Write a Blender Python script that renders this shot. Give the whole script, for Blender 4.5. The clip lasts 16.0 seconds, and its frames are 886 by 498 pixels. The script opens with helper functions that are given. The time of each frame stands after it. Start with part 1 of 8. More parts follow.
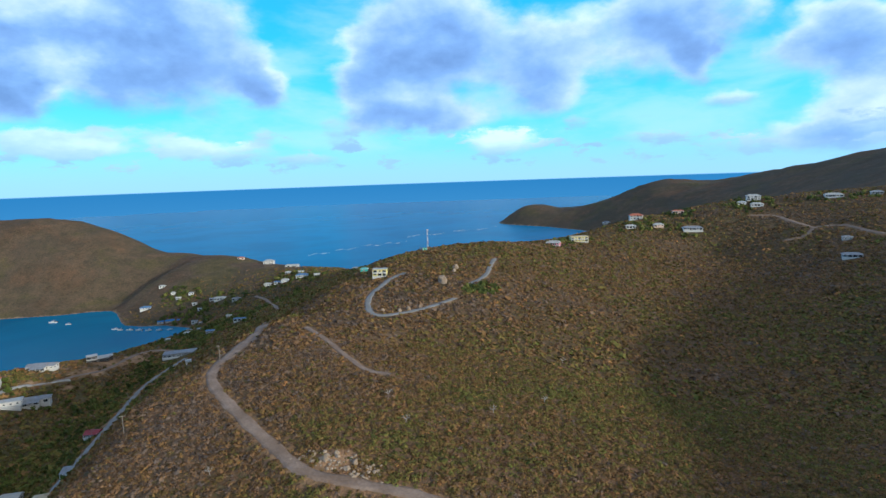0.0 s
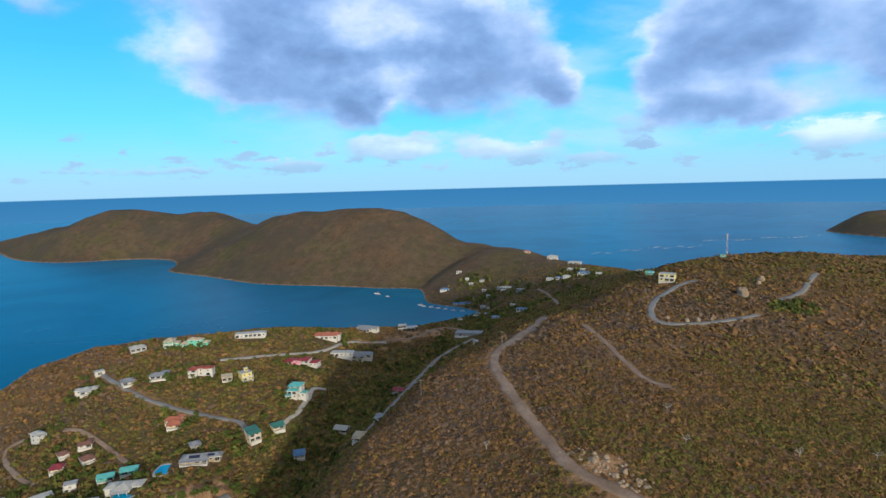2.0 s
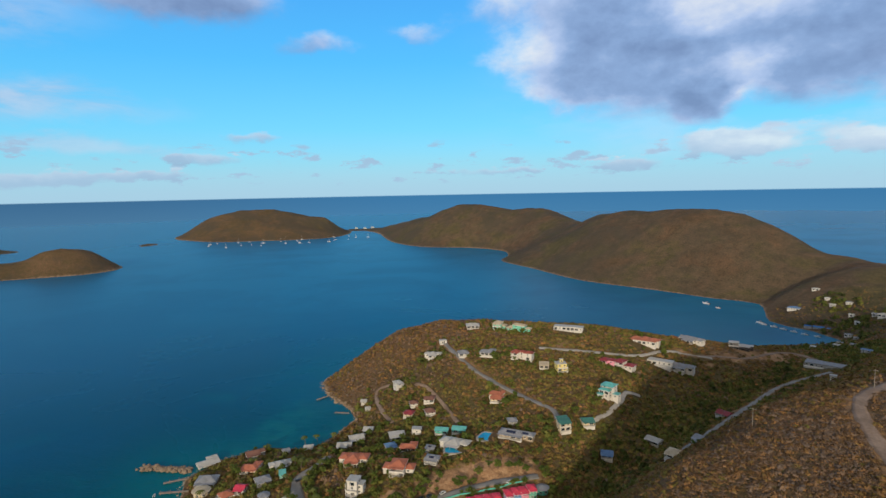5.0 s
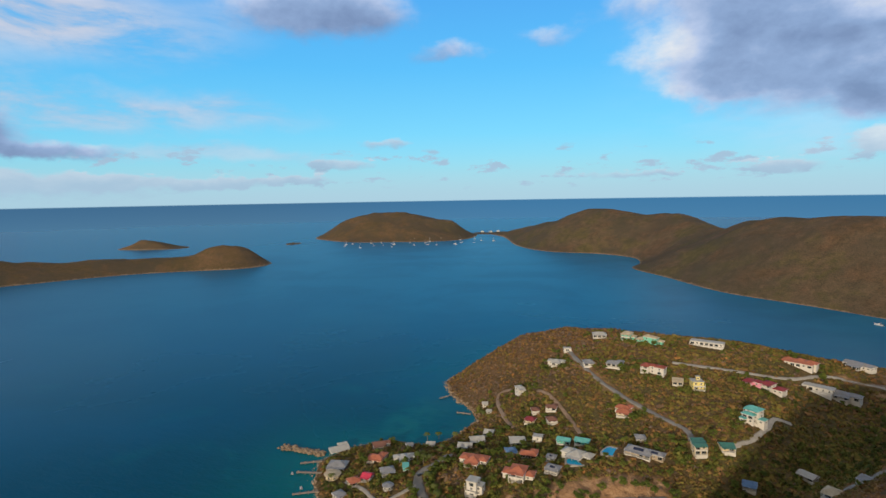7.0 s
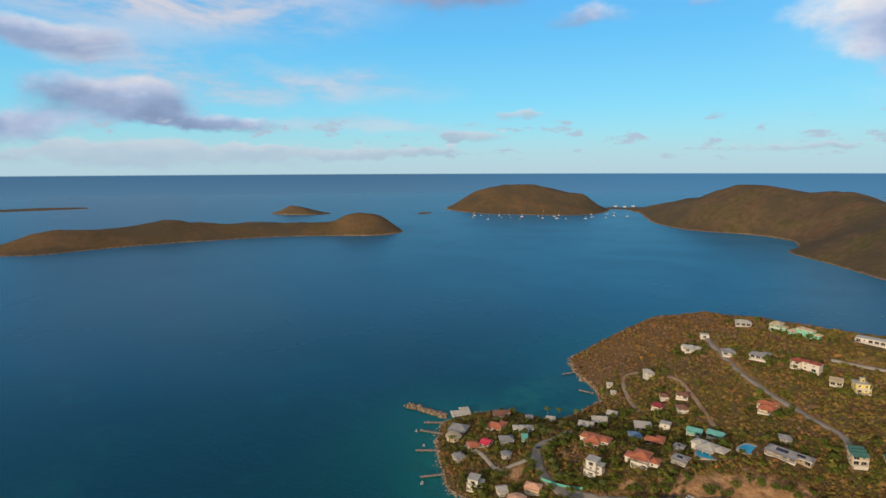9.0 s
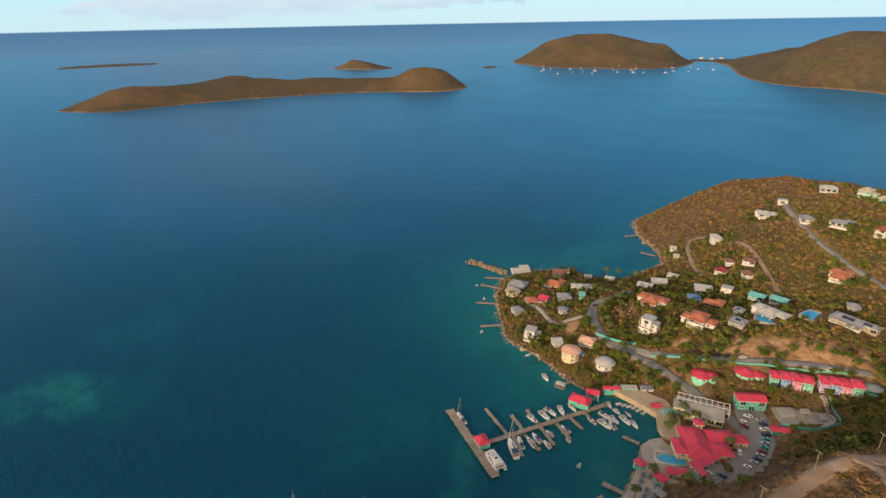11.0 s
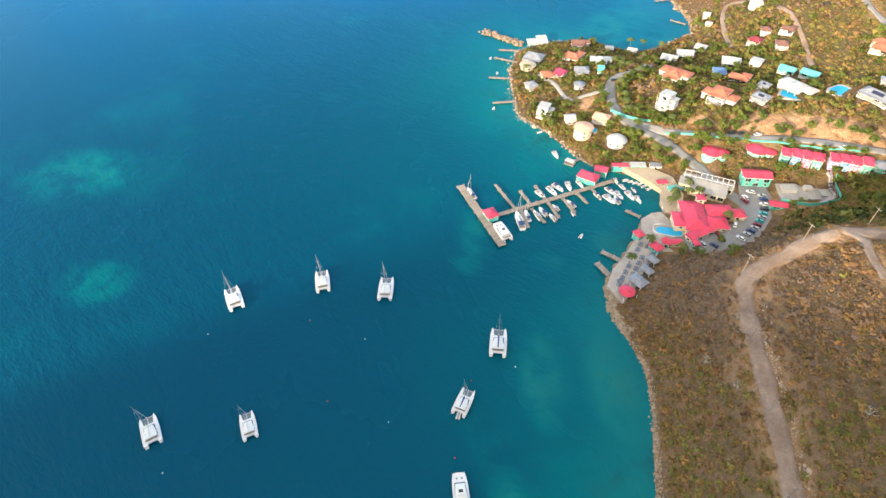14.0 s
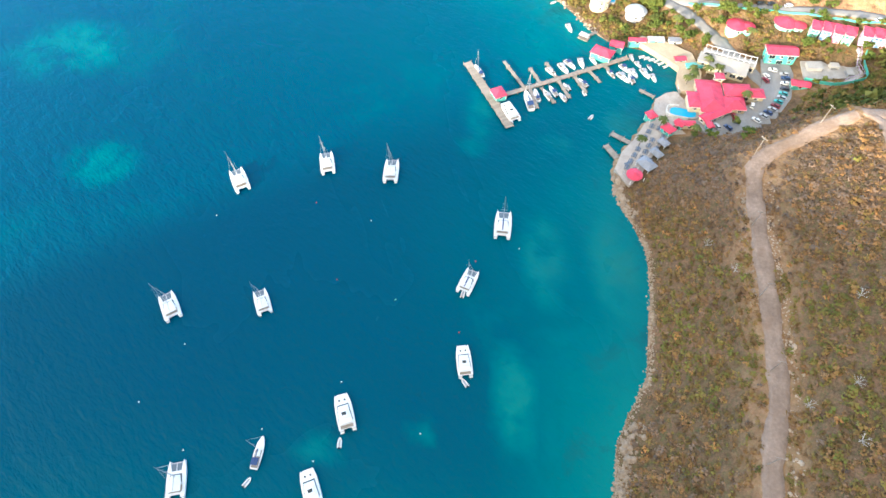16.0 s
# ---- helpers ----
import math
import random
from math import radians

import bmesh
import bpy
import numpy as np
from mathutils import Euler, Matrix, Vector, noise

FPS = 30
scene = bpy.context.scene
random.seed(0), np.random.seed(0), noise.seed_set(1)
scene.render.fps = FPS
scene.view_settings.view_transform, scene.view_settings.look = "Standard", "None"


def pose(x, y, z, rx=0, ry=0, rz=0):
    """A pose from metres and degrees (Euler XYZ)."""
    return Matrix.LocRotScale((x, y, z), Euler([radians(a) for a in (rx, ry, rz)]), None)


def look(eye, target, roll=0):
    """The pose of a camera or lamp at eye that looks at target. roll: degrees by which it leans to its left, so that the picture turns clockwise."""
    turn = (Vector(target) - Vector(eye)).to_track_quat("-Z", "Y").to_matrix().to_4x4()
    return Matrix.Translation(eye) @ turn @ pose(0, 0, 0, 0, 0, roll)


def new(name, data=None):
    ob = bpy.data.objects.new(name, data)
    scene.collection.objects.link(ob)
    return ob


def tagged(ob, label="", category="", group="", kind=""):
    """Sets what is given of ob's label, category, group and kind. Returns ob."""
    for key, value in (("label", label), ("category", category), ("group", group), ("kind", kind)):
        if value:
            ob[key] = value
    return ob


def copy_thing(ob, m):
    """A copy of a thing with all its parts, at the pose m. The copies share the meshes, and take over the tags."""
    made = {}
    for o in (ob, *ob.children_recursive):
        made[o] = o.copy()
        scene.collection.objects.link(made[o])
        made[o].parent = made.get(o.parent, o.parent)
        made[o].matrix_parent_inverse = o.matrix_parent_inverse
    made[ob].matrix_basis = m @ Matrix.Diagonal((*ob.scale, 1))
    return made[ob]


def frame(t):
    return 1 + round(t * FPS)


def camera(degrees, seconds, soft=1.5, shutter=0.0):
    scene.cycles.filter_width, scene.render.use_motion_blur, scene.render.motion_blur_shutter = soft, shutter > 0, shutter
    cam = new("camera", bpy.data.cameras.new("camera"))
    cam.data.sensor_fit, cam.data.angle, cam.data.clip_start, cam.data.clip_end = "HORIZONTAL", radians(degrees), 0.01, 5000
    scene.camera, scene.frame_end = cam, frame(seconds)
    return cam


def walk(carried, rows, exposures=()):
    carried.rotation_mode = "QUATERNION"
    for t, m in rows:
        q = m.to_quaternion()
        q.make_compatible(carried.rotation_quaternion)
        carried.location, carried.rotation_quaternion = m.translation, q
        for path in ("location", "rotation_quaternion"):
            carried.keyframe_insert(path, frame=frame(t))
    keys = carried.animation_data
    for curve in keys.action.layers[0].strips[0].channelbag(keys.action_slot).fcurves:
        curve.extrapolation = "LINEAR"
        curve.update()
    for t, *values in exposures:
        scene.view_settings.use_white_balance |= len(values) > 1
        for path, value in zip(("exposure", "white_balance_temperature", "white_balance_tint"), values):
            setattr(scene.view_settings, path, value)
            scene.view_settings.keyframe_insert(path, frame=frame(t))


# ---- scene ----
cam = camera(77.5, 16.0, soft=1.5)
EYE = (0.0, 0.0, 200.0)
# seconds, yaw, pitch, roll: the camera hangs in the air and only turns
ROWS = [
    (0.0, -0.00, -7.29, 1.97),
    (0.5, 7.07, -7.09, 1.86),
    (1.0, 13.98, -6.93, 1.74),
    (1.5, 21.43, -6.79, 1.65),
    (2.0, 29.07, -6.62, 1.52),
    (2.5, 35.74, -6.52, 1.47),
    (3.0, 41.74, -6.47, 1.51),
    (3.5, 47.87, -6.38, 1.42),
    (4.0, 53.43, -6.26, 1.29),
    (6.5, 71.41, -5.55, 0.98),
    (7.0, 74.90, -5.41, 0.94),
    (7.5, 79.54, -5.29, 0.78),
    (8.0, 84.10, -5.10, 0.80),
    (10.3, 94.26, -14.11, 0.94),
    (10.5, 94.48, -16.54, 0.92),
    (11.0, 94.72, -22.60, 1.00),
    (11.5, 94.81, -28.52, 1.21),
    (12.0, 95.04, -34.57, 1.28),
    (12.5, 95.21, -40.61, 1.40),
    (13.0, 95.31, -41.03, 1.53),
    (13.5, 95.52, -42.36, 1.54),
    (14.0, 95.65, -45.38, 1.63),
    (14.5, 95.78, -48.43, 1.69),
    (15.0, 95.93, -51.45, 1.76),
    (15.5, 96.08, -54.48, 1.83),
    (16.0, 96.22, -57.50, 1.91),
]
EXPOSURES = [(0.0, 0.26, 4950, 0), (2.5, 0.04, 5600, 3), (4.0, -0.07, 5900, 5), (8.0, -0.05, 6600, 8), (10.5, 0.22, 7200, 12), (11.0, 0.40, 7200, 12), (11.5, 0.74, 6900, 10), (12.5, 1.58, 6500, 7), (13.0, 1.66, 6500, 7), (14.0, 1.88, 6200, 5), (15.0, 2.12, 6000, 4), (16.0, 2.36, 5700, 3)]
walk(cam, [(t, pose(*EYE, 90 + pitch, roll, yaw)) for t, yaw, pitch, roll in ROWS], EXPOSURES)

# ---- world, sun ----
SUN_AZ, SUN_EL = 232.0, 13.0   # degrees to the left of +y, degrees up
SUN_DIR = Vector((-math.sin(radians(SUN_AZ)) * math.cos(radians(SUN_EL)), math.cos(radians(SUN_AZ)) * math.cos(radians(SUN_EL)), math.sin(radians(SUN_EL))))
sun = new("sun", bpy.data.lights.new("sun", "SUN"))
sun.data.energy, sun.data.angle, sun.data.color = 3.5, radians(2.4), (1.0, 0.78, 0.54)
sun.matrix_world = look(SUN_DIR * 1000, (0, 0, 0))


class Nodes:
    """Short hand for node trees."""

    def __init__(self, tree):
        self.tree = tree
        tree.nodes.clear()

    def add(self, kind, ins=None, **props):
        n = self.tree.nodes.new(kind)
        for k, v in props.items():
            setattr(n, k, v)
        for k, v in (ins or {}).items():
            sock = n.inputs[k]
            if isinstance(v, bpy.types.NodeSocket):
                self.tree.links.new(v, sock)
            elif isinstance(v, bpy.types.Node):
                self.tree.links.new(v.outputs[0], sock)
            else:
                sock.default_value = v
        return n

    def math(self, op, a, b=0.0, c=None, clamp=False):
        ins = {0: a, 1: b}
        if c is not None:
            ins[2] = c
        return self.add("ShaderNodeMath", ins, operation=op, use_clamp=clamp).outputs[0]

    def vec(self, op, a, b):
        n = self.add("ShaderNodeVectorMath", {0: a, 1: b}, operation=op)
        return n.outputs["Value"] if op == "DOT_PRODUCT" else n.outputs[0]

    def span(self, v, lo, hi, to_lo=0.0, to_hi=1.0, smooth=True):
        return self.add("ShaderNodeMapRange", {0: v, 1: lo, 2: hi, 3: to_lo, 4: to_hi},
                        interpolation_type="SMOOTHSTEP" if smooth else "LINEAR").outputs[0]

    def noise(self, vector, scale, detail=4.0, rough=0.55, distort=0.0):
        return self.add("ShaderNodeTexNoise", {"Vector": vector, "Scale": scale, "Detail": detail, "Roughness": rough,
                                               "Distortion": distort}).outputs["Fac"]

    def mix(self, f, a, b, blend="MIX"):
        n = self.add("ShaderNodeMix", data_type="RGBA", blend_type=blend)
        for i, v in ((0, f), (6, a), (7, b)):
            if isinstance(v, bpy.types.NodeSocket):
                self.tree.links.new(v, n.inputs[i])
            elif isinstance(v, (tuple, list)):
                n.inputs[i].default_value = (*v[:3], 1.0)
            else:
                n.inputs[i].default_value = v
        return n.outputs[2]

    def ramp(self, f, stops):
        n = self.add("ShaderNodeValToRGB", {0: f})
        el = n.color_ramp.elements
        while len(el) < len(stops):
            el.new(0.5)
        for e, (p, c) in zip(el, stops):
            e.position, e.color = p, (*c[:3], 1.0)
        return n.outputs[0]


def heading(az, el):
    a, e = radians(az), radians(el)
    return (-math.sin(a) * math.cos(e), math.cos(a) * math.cos(e), math.sin(e))


world = bpy.data.worlds.new("sky")
scene.world = world
world.use_nodes = True
N = Nodes(world.node_tree)
coord = N.add("ShaderNodeTexCoord").outputs["Generated"]
way_n = N.vec("NORMALIZE", coord, (0, 0, 0))
up = N.add("ShaderNodeSeparateXYZ", {0: way_n}).outputs[2]
sky = N.add("ShaderNodeTexSky", sky_type="NISHITA", sun_disc=False, sun_elevation=radians(SUN_EL),
            sun_rotation=math.atan2(SUN_DIR.x, SUN_DIR.y), altitude=200.0, air_density=1.0, dust_density=0.6, ozone_density=2.0)
blue = N.ramp(up, [(0.0, (0.48, 0.74, 0.84)), (0.05, (0.32, 0.73, 0.88)), (0.11, (0.20, 0.70, 0.98)), (0.22, (0.11, 0.56, 1.0)), (0.36, (0.085, 0.42, 0.95)), (1.0, (0.10, 0.27, 0.60))])
clear = N.mix(0.82, N.mix(1.0, sky.outputs[0], (0.10, 0.14, 0.19), "MULTIPLY"), blue)
# clouds on a deck overhead: heavy over the hills, broken over the sound, small puffs low down
flat = N.math("ADD", up, 0.55)
deck = N.add("ShaderNodeVectorMath", {0: way_n, 1: N.add("ShaderNodeCombineXYZ", {0: flat, 1: flat, 2: flat})}, operation="DIVIDE").outputs[0]


side, ahead = (N.add("ShaderNodeSeparateXYZ", {0: way_n}).outputs[k] for k in (0, 1))
az = N.math("MULTIPLY", N.math("ARCTAN2", N.math("MULTIPLY", side, -1.0), ahead), 57.2958)
el = N.math("MULTIPLY", N.math("ARCSINE", up), 57.2958)
place = N.add("ShaderNodeCombineXYZ", {0: az, 1: el, 2: 0.0}).outputs[0]
squat = N.vec("MULTIPLY", way_n, (1.0, 1.0, 1.7))


def torn(vector, scale, wide, high, detail=5.0):
    """Shifts a place in degrees by noise, so that round forms get ragged."""
    c = N.add("ShaderNodeTexNoise", {"Vector": vector, "Scale": scale, "Detail": detail, "Roughness": 0.58}).outputs["Color"]
    return N.vec("ADD", place, N.vec("MULTIPLY", N.vec("SUBTRACT", c, (0.5, 0.5, 0.5)), (wide, high, 0.0)))


def bank(rows, at):
    """Sum of soft lumps (azimuth, elevation, half width, half height, gain) and how high in its lump a place lies."""
    total, tilt = 0.0, 0.0
    for a, e, w, h, g in rows:
        q = N.add("ShaderNodeVectorMath", {0: at, 1: (1 / w, 1 / h, 0.0), 2: (-a / w, -e / h, 0.0)}, operation="MULTIPLY_ADD").outputs[0]
        k = N.span(N.add("ShaderNodeVectorMath", {0: q}, operation="LENGTH").outputs["Value"], 1.65, 0.20, 0.0, g)
        total = N.math("ADD", total, k)
        tilt = N.math("ADD", tilt, N.math("MULTIPLY", k, N.vec("DOT_PRODUCT", q, (0.0, 1.0, 0.0))))
    return total, N.math("DIVIDE", tilt, N.math("MAXIMUM", total, 0.08))


# heavy cumulus over the hills and the open sea, from right to left
HEAVY = ((-36.8, 6.0, 3.2, 2.6, 0.7), (-35.4, 2.9, 4.8, 1.5, 0.8), (-35.5, 10.6, 4.4, 2.6, 0.9), (-27.0, 6.0, 2.6, 0.9, 0.45), (-24.1, 9.7, 2.1, 1.9, 0.6), (-21.7, 13.4, 6.3, 4.0, 1.0), (-10.8, 10.4, 4.6, 4.2, 0.85),
         (-0.2, 13.2, 7.0, 5.4, 1.0), (7.7, 11.6, 3.2, 4.6, 0.8), (2.3, 6.4, 7.4, 1.6, 0.75), (17.6, 9.5, 2.8, 2.4, 0.8), (26.0, 12.4, 7.6, 5.0, 1.0), (36.6, 8.8, 2.2, 2.4, 0.5))
HEAVY_WEST = ((41.3, 11.4, 10.0, 4.2, 1.0), (36.7, 16.0, 10.0, 4.0, 0.9), (44.0, 17.5, 14.0, 2.6, 0.8), (52.5, 12.8, 6.0, 2.6, 0.55), (48.4, 10.0, 4.5, 1.6, 0.45), (75.2, 13.9, 4.4, 1.0, 0.42), (63.9, 15.6, 3.4, 1.0, 0.30), (86.5, 17.6, 8.0, 2.6, 0.85),
              (121.5, 10.6, 5.5, 1.5, 0.8), (118.2, 6.2, 6.6, 1.8, 0.9), (110.5, 4.6, 5.4, 0.8, 0.7), (126.0, 3.6, 6.0, 1.2, 0.8))
PUFFS = ((-30.0, 2.0, 7.0, 0.9, 0.6), (-20.0, 3.2, 5.0, 0.8, 0.55), (20.0, 3.0, 5.0, 0.9, 0.65), (28.5, 4.8, 4.0, 0.9, 0.6), (34.5, 3.8, 4.5, 1.2, 0.8), (-6.2, 3.4, 3.8, 1.5, 0.95), (-13.5, 5.1, 1.6, 0.8, 0.6), (10.3, 5.0, 2.1, 1.7, 0.65), (13.4, 2.2, 3.4, 0.6, 0.75), (17.8, 4.6, 1.3, 1.0, 0.7), (24.5, 3.7, 3.4, 0.9, 0.8), (32.6, 3.4, 3.2, 0.7, 0.8), (36.4, 4.5, 2.2, 0.9, 0.8), (43.3, 2.2, 3.9, 0.6, 0.75))
PUFFS_WEST = ((80.5, 5.4, 2.8, 0.55, 0.9), (85.0, 3.4, 3.3, 0.55, 0.9), (89.0, 1.8, 3.2, 0.5, 0.7), (96.9, 1.6, 5.4, 0.6, 0.85), (106.4, 1.9, 3.4, 0.7, 0.85), (115.2, 2.2, 3.6, 0.9, 0.9), (121.5, 2.0, 2.2, 1.0, 0.8), (57.0, 1.9, 5.0, 0.35, 0.7), (114.0, 1.2, 15.0, 1.1, 0.75))
fluff = N.noise(squat, 7.0, 7.0, 0.56)
fluff_up = N.noise(N.vec("ADD", squat, (0.020, -0.016, 0.045)), 7.0, 7.0, 0.56)
billow = N.math("SUBTRACT", fluff, fluff_up)
ragged = torn(squat, 6.0, 9.0, 5.0, 5.0)
mass, tilt = bank(HEAVY + HEAVY_WEST, ragged)
# elsewhere, out over the land behind, broken cloud on a deck
outside = N.math("MAXIMUM", N.math("MAXIMUM", N.span(az, 128.0, 142.0), N.span(az, -43.0, -56.0)), N.span(up, 0.34, 0.44))
deck_cloud = N.math("MULTIPLY", N.math("MULTIPLY", N.span(N.noise(deck, 3.9, 5.0, 0.5, 0.05), 0.42, 0.70, 0.0, 1.3), N.span(up, 0.05, 0.13)), outside)
mass = N.math("ADD", mass, deck_cloud)
cover = N.math("ADD", mass, N.math("MULTIPLY", N.math("SUBTRACT", fluff, 0.5), 1.25))
shown = N.math("MULTIPLY", N.span(cover, 0.10, 0.68), N.span(mass, 0.02, 0.20))
thick = N.span(cover, 0.35, 1.15)
shade = N.math("ADD", N.math("ADD", N.math("SUBTRACT", N.span(az, 58.0, 76.0, 0.74, 0.44), N.math("MULTIPLY", thick, N.span(az, 58.0, 76.0, 0.52, 0.30))), N.math("MULTIPLY", tilt, 0.30)), N.math("MULTIPLY", billow, 1.5), clamp=True)
gap_light, gap_tilt = bank(((33.6, 9.8, 2.2, 2.4, 0.50), (35.5, 16.0, 6.0, 2.2, 0.45), (53.0, 12.0, 6.0, 3.0, 0.12), (12.3, 12.6, 2.2, 1.8, 0.40), (-14.0, 8.0, 3.0, 2.0, 0.22), (-37.0, 5.5, 3.0, 1.6, 0.28)), ragged)
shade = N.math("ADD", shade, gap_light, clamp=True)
cloud = N.ramp(shade, [(0.0, (0.22, 0.30, 0.50)), (0.30, (0.31, 0.42, 0.66)), (0.60, (0.50, 0.59, 0.82)), (1.0, (0.88, 0.86, 0.88))])
# a thin milky layer between the heavy clouds
milk = N.math("MULTIPLY", N.math("MULTIPLY", N.span(N.noise(N.vec("MULTIPLY", way_n, (3.0, 3.0, 9.0)), 1.3, 5.0, 0.55, 0.2), 0.40, 0.66, 0.0, 0.55), N.span(az, 62.0, 34.0)), N.span(up, 0.02, 0.07))
sky_col = N.mix(N.math("MULTIPLY", shown, 0.96), N.mix(milk, clear, (0.62, 0.76, 0.92)), cloud)
# thin streaked cloud over the sound
streak = N.noise(N.vec("MULTIPLY", way_n, (6.0, 6.0, 22.0)), 1.0, 7.0, 0.60, 0.3)
veil_mass, veil_tilt = bank(((113.0, 15.5, 15.0, 3.4, 1.1), (103.0, 8.0, 12.0, 1.5, 0.75), (118.0, 9.0, 8.0, 2.6, 0.6), (98.0, 4.6, 12.0, 0.7, 0.5)), ragged)
sky_col = N.mix(N.math("MULTIPLY", N.math("MULTIPLY", veil_mass, N.span(streak, 0.32, 0.58)), 0.92, clamp=True), sky_col, N.ramp(streak, [(0.40, (0.46, 0.54, 0.72)), (0.65, (0.68, 0.69, 0.80))]))
# small puffs low over the horizon
puff_mass, puff_tilt = bank(PUFFS + PUFFS_WEST, torn(squat, 26.0, 2.6, 1.3))
puff = N.noise(N.vec("MULTIPLY", way_n, (16.0, 16.0, 48.0)), 1.0, 6.0, 0.60, 0.1)
far_puff = N.math("MULTIPLY", N.math("MULTIPLY", N.span(up, 0.008, 0.022), N.span(up, 0.105, 0.060)), N.span(puff, 0.50, 0.70, 0.0, 0.8))
low_mass = N.math("ADD", puff_mass, far_puff)
low_puff = N.span(N.math("ADD", low_mass, N.math("MULTIPLY", N.math("SUBTRACT", puff, 0.5), 1.2)), 0.20, 0.86)
white_lump, white_tilt = bank(((-6.4, 3.8, 4.4, 1.6, 0.55), (28.0, 3.6, 12.0, 1.8, 0.36)), place)
puff_shade = N.math("ADD", N.math("ADD", N.math("ADD", 0.42, N.math("MULTIPLY", puff_tilt, 0.30)), N.math("MULTIPLY", N.math("SUBTRACT", puff, 0.5), -0.5)), white_lump, clamp=True)
sky_col = N.mix(N.math("MULTIPLY", low_puff, 0.80), sky_col, N.ramp(puff_shade, [(0.0, (0.34, 0.44, 0.60)), (0.35, (0.42, 0.52, 0.68)), (0.7, (0.66, 0.70, 0.80)), (1.0, (0.98, 0.96, 0.92))]))
# high thin cloud overhead and behind, warm from the low sun
veil = N.noise(deck, 3.4, 5.0, 0.6, 0.4)
high = N.math("MULTIPLY", N.span(up, 0.36, 0.62), N.span(veil, 0.25, 0.60, 0.75, 1.0))
sky_col = N.mix(high, sky_col, N.ramp(veil, [(0.3, (0.28, 0.275, 0.28)), (0.7, (0.42, 0.385, 0.35))]))
glow = N.span(N.vec("DOT_PRODUCT", way_n, heading(SUN_AZ, SUN_EL)), 0.35, 1.0, 0.0, 0.8)
sky_col = N.mix(glow, sky_col, (1.05, 0.82, 0.58))
haze = N.span(up, 0.08, -0.005, 0.0, 0.55)
sky_col = N.mix(haze, sky_col, (0.44, 0.62, 0.78))
sea_far = N.span(up, -0.0060, -0.0082)
sea_down = N.span(up, -0.008, -0.043, smooth=False)
sky_col = N.mix(sea_far, sky_col, N.mix(N.span(az, 62.0, 100.0, 0.0, 0.85), N.ramp(sea_down, [(0.0, (0.060, 0.200, 0.385)), (1.0, (0.078, 0.225, 0.405))]), N.ramp(sea_down, [(0.0, (0.060, 0.150, 0.275)), (1.0, (0.082, 0.190, 0.315))])))
N.add("ShaderNodeOutputWorld", {0: N.add("ShaderNodeBackground", {0: sky_col, 1: 1.0})})

# ---- materials ----
def material(name, stops, scale=0.3, rough=0.8, grain=None, bump=0.3, bump_scale=None, metal=0.0, vary=0.0, spec=0.5, stain=None):
    """A surface with two scales of variation in world metres. stops: colour ramp over the coarse noise; grain: (scale, strength)."""
    m = bpy.data.materials.new(name)
    m.use_nodes = True
    n = Nodes(m.node_tree)
    where = n.add("ShaderNodeNewGeometry").outputs["Position"]
    coarse = n.noise(where, scale, 5.0, 0.6)
    f = n.span(coarse, 0.25, 0.75, smooth=False)
    if vary:
        rnd = n.add("ShaderNodeObjectInfo").outputs["Random"]
        f = n.math("ADD", n.math("MULTIPLY", f, 1.0 - vary), n.math("MULTIPLY", rnd, vary))
    col = n.ramp(f, stops)
    gs, gk = grain or (scale * 9, 0.25)
    fine = n.noise(where, gs, 4.0, 0.65)
    col = n.mix(1.0, col, n.ramp(fine, [(0.25, (1 - gk,) * 3), (0.75, (1 + gk * 0.4,) * 3)]), "MULTIPLY")
    if stain:
        sc, sk, sn = stain
        col = n.mix(n.span(n.noise(where, sn, 6.0, 0.7), 0.52, 0.72, 0.0, sk), col, sc)
    b = n.add("ShaderNodeBump", {"Strength": bump, "Distance": 0.4 / max(bump_scale or gs, 0.05), "Height": n.noise(where, bump_scale or gs, 4.0, 0.6)})
    p = n.add("ShaderNodeBsdfPrincipled", {"Base Color": col, "Roughness": rough, "Metallic": metal, "Normal": b.outputs[0], "Specular IOR Level": spec})
    n.add("ShaderNodeOutputMaterial", {0: p})
    return m


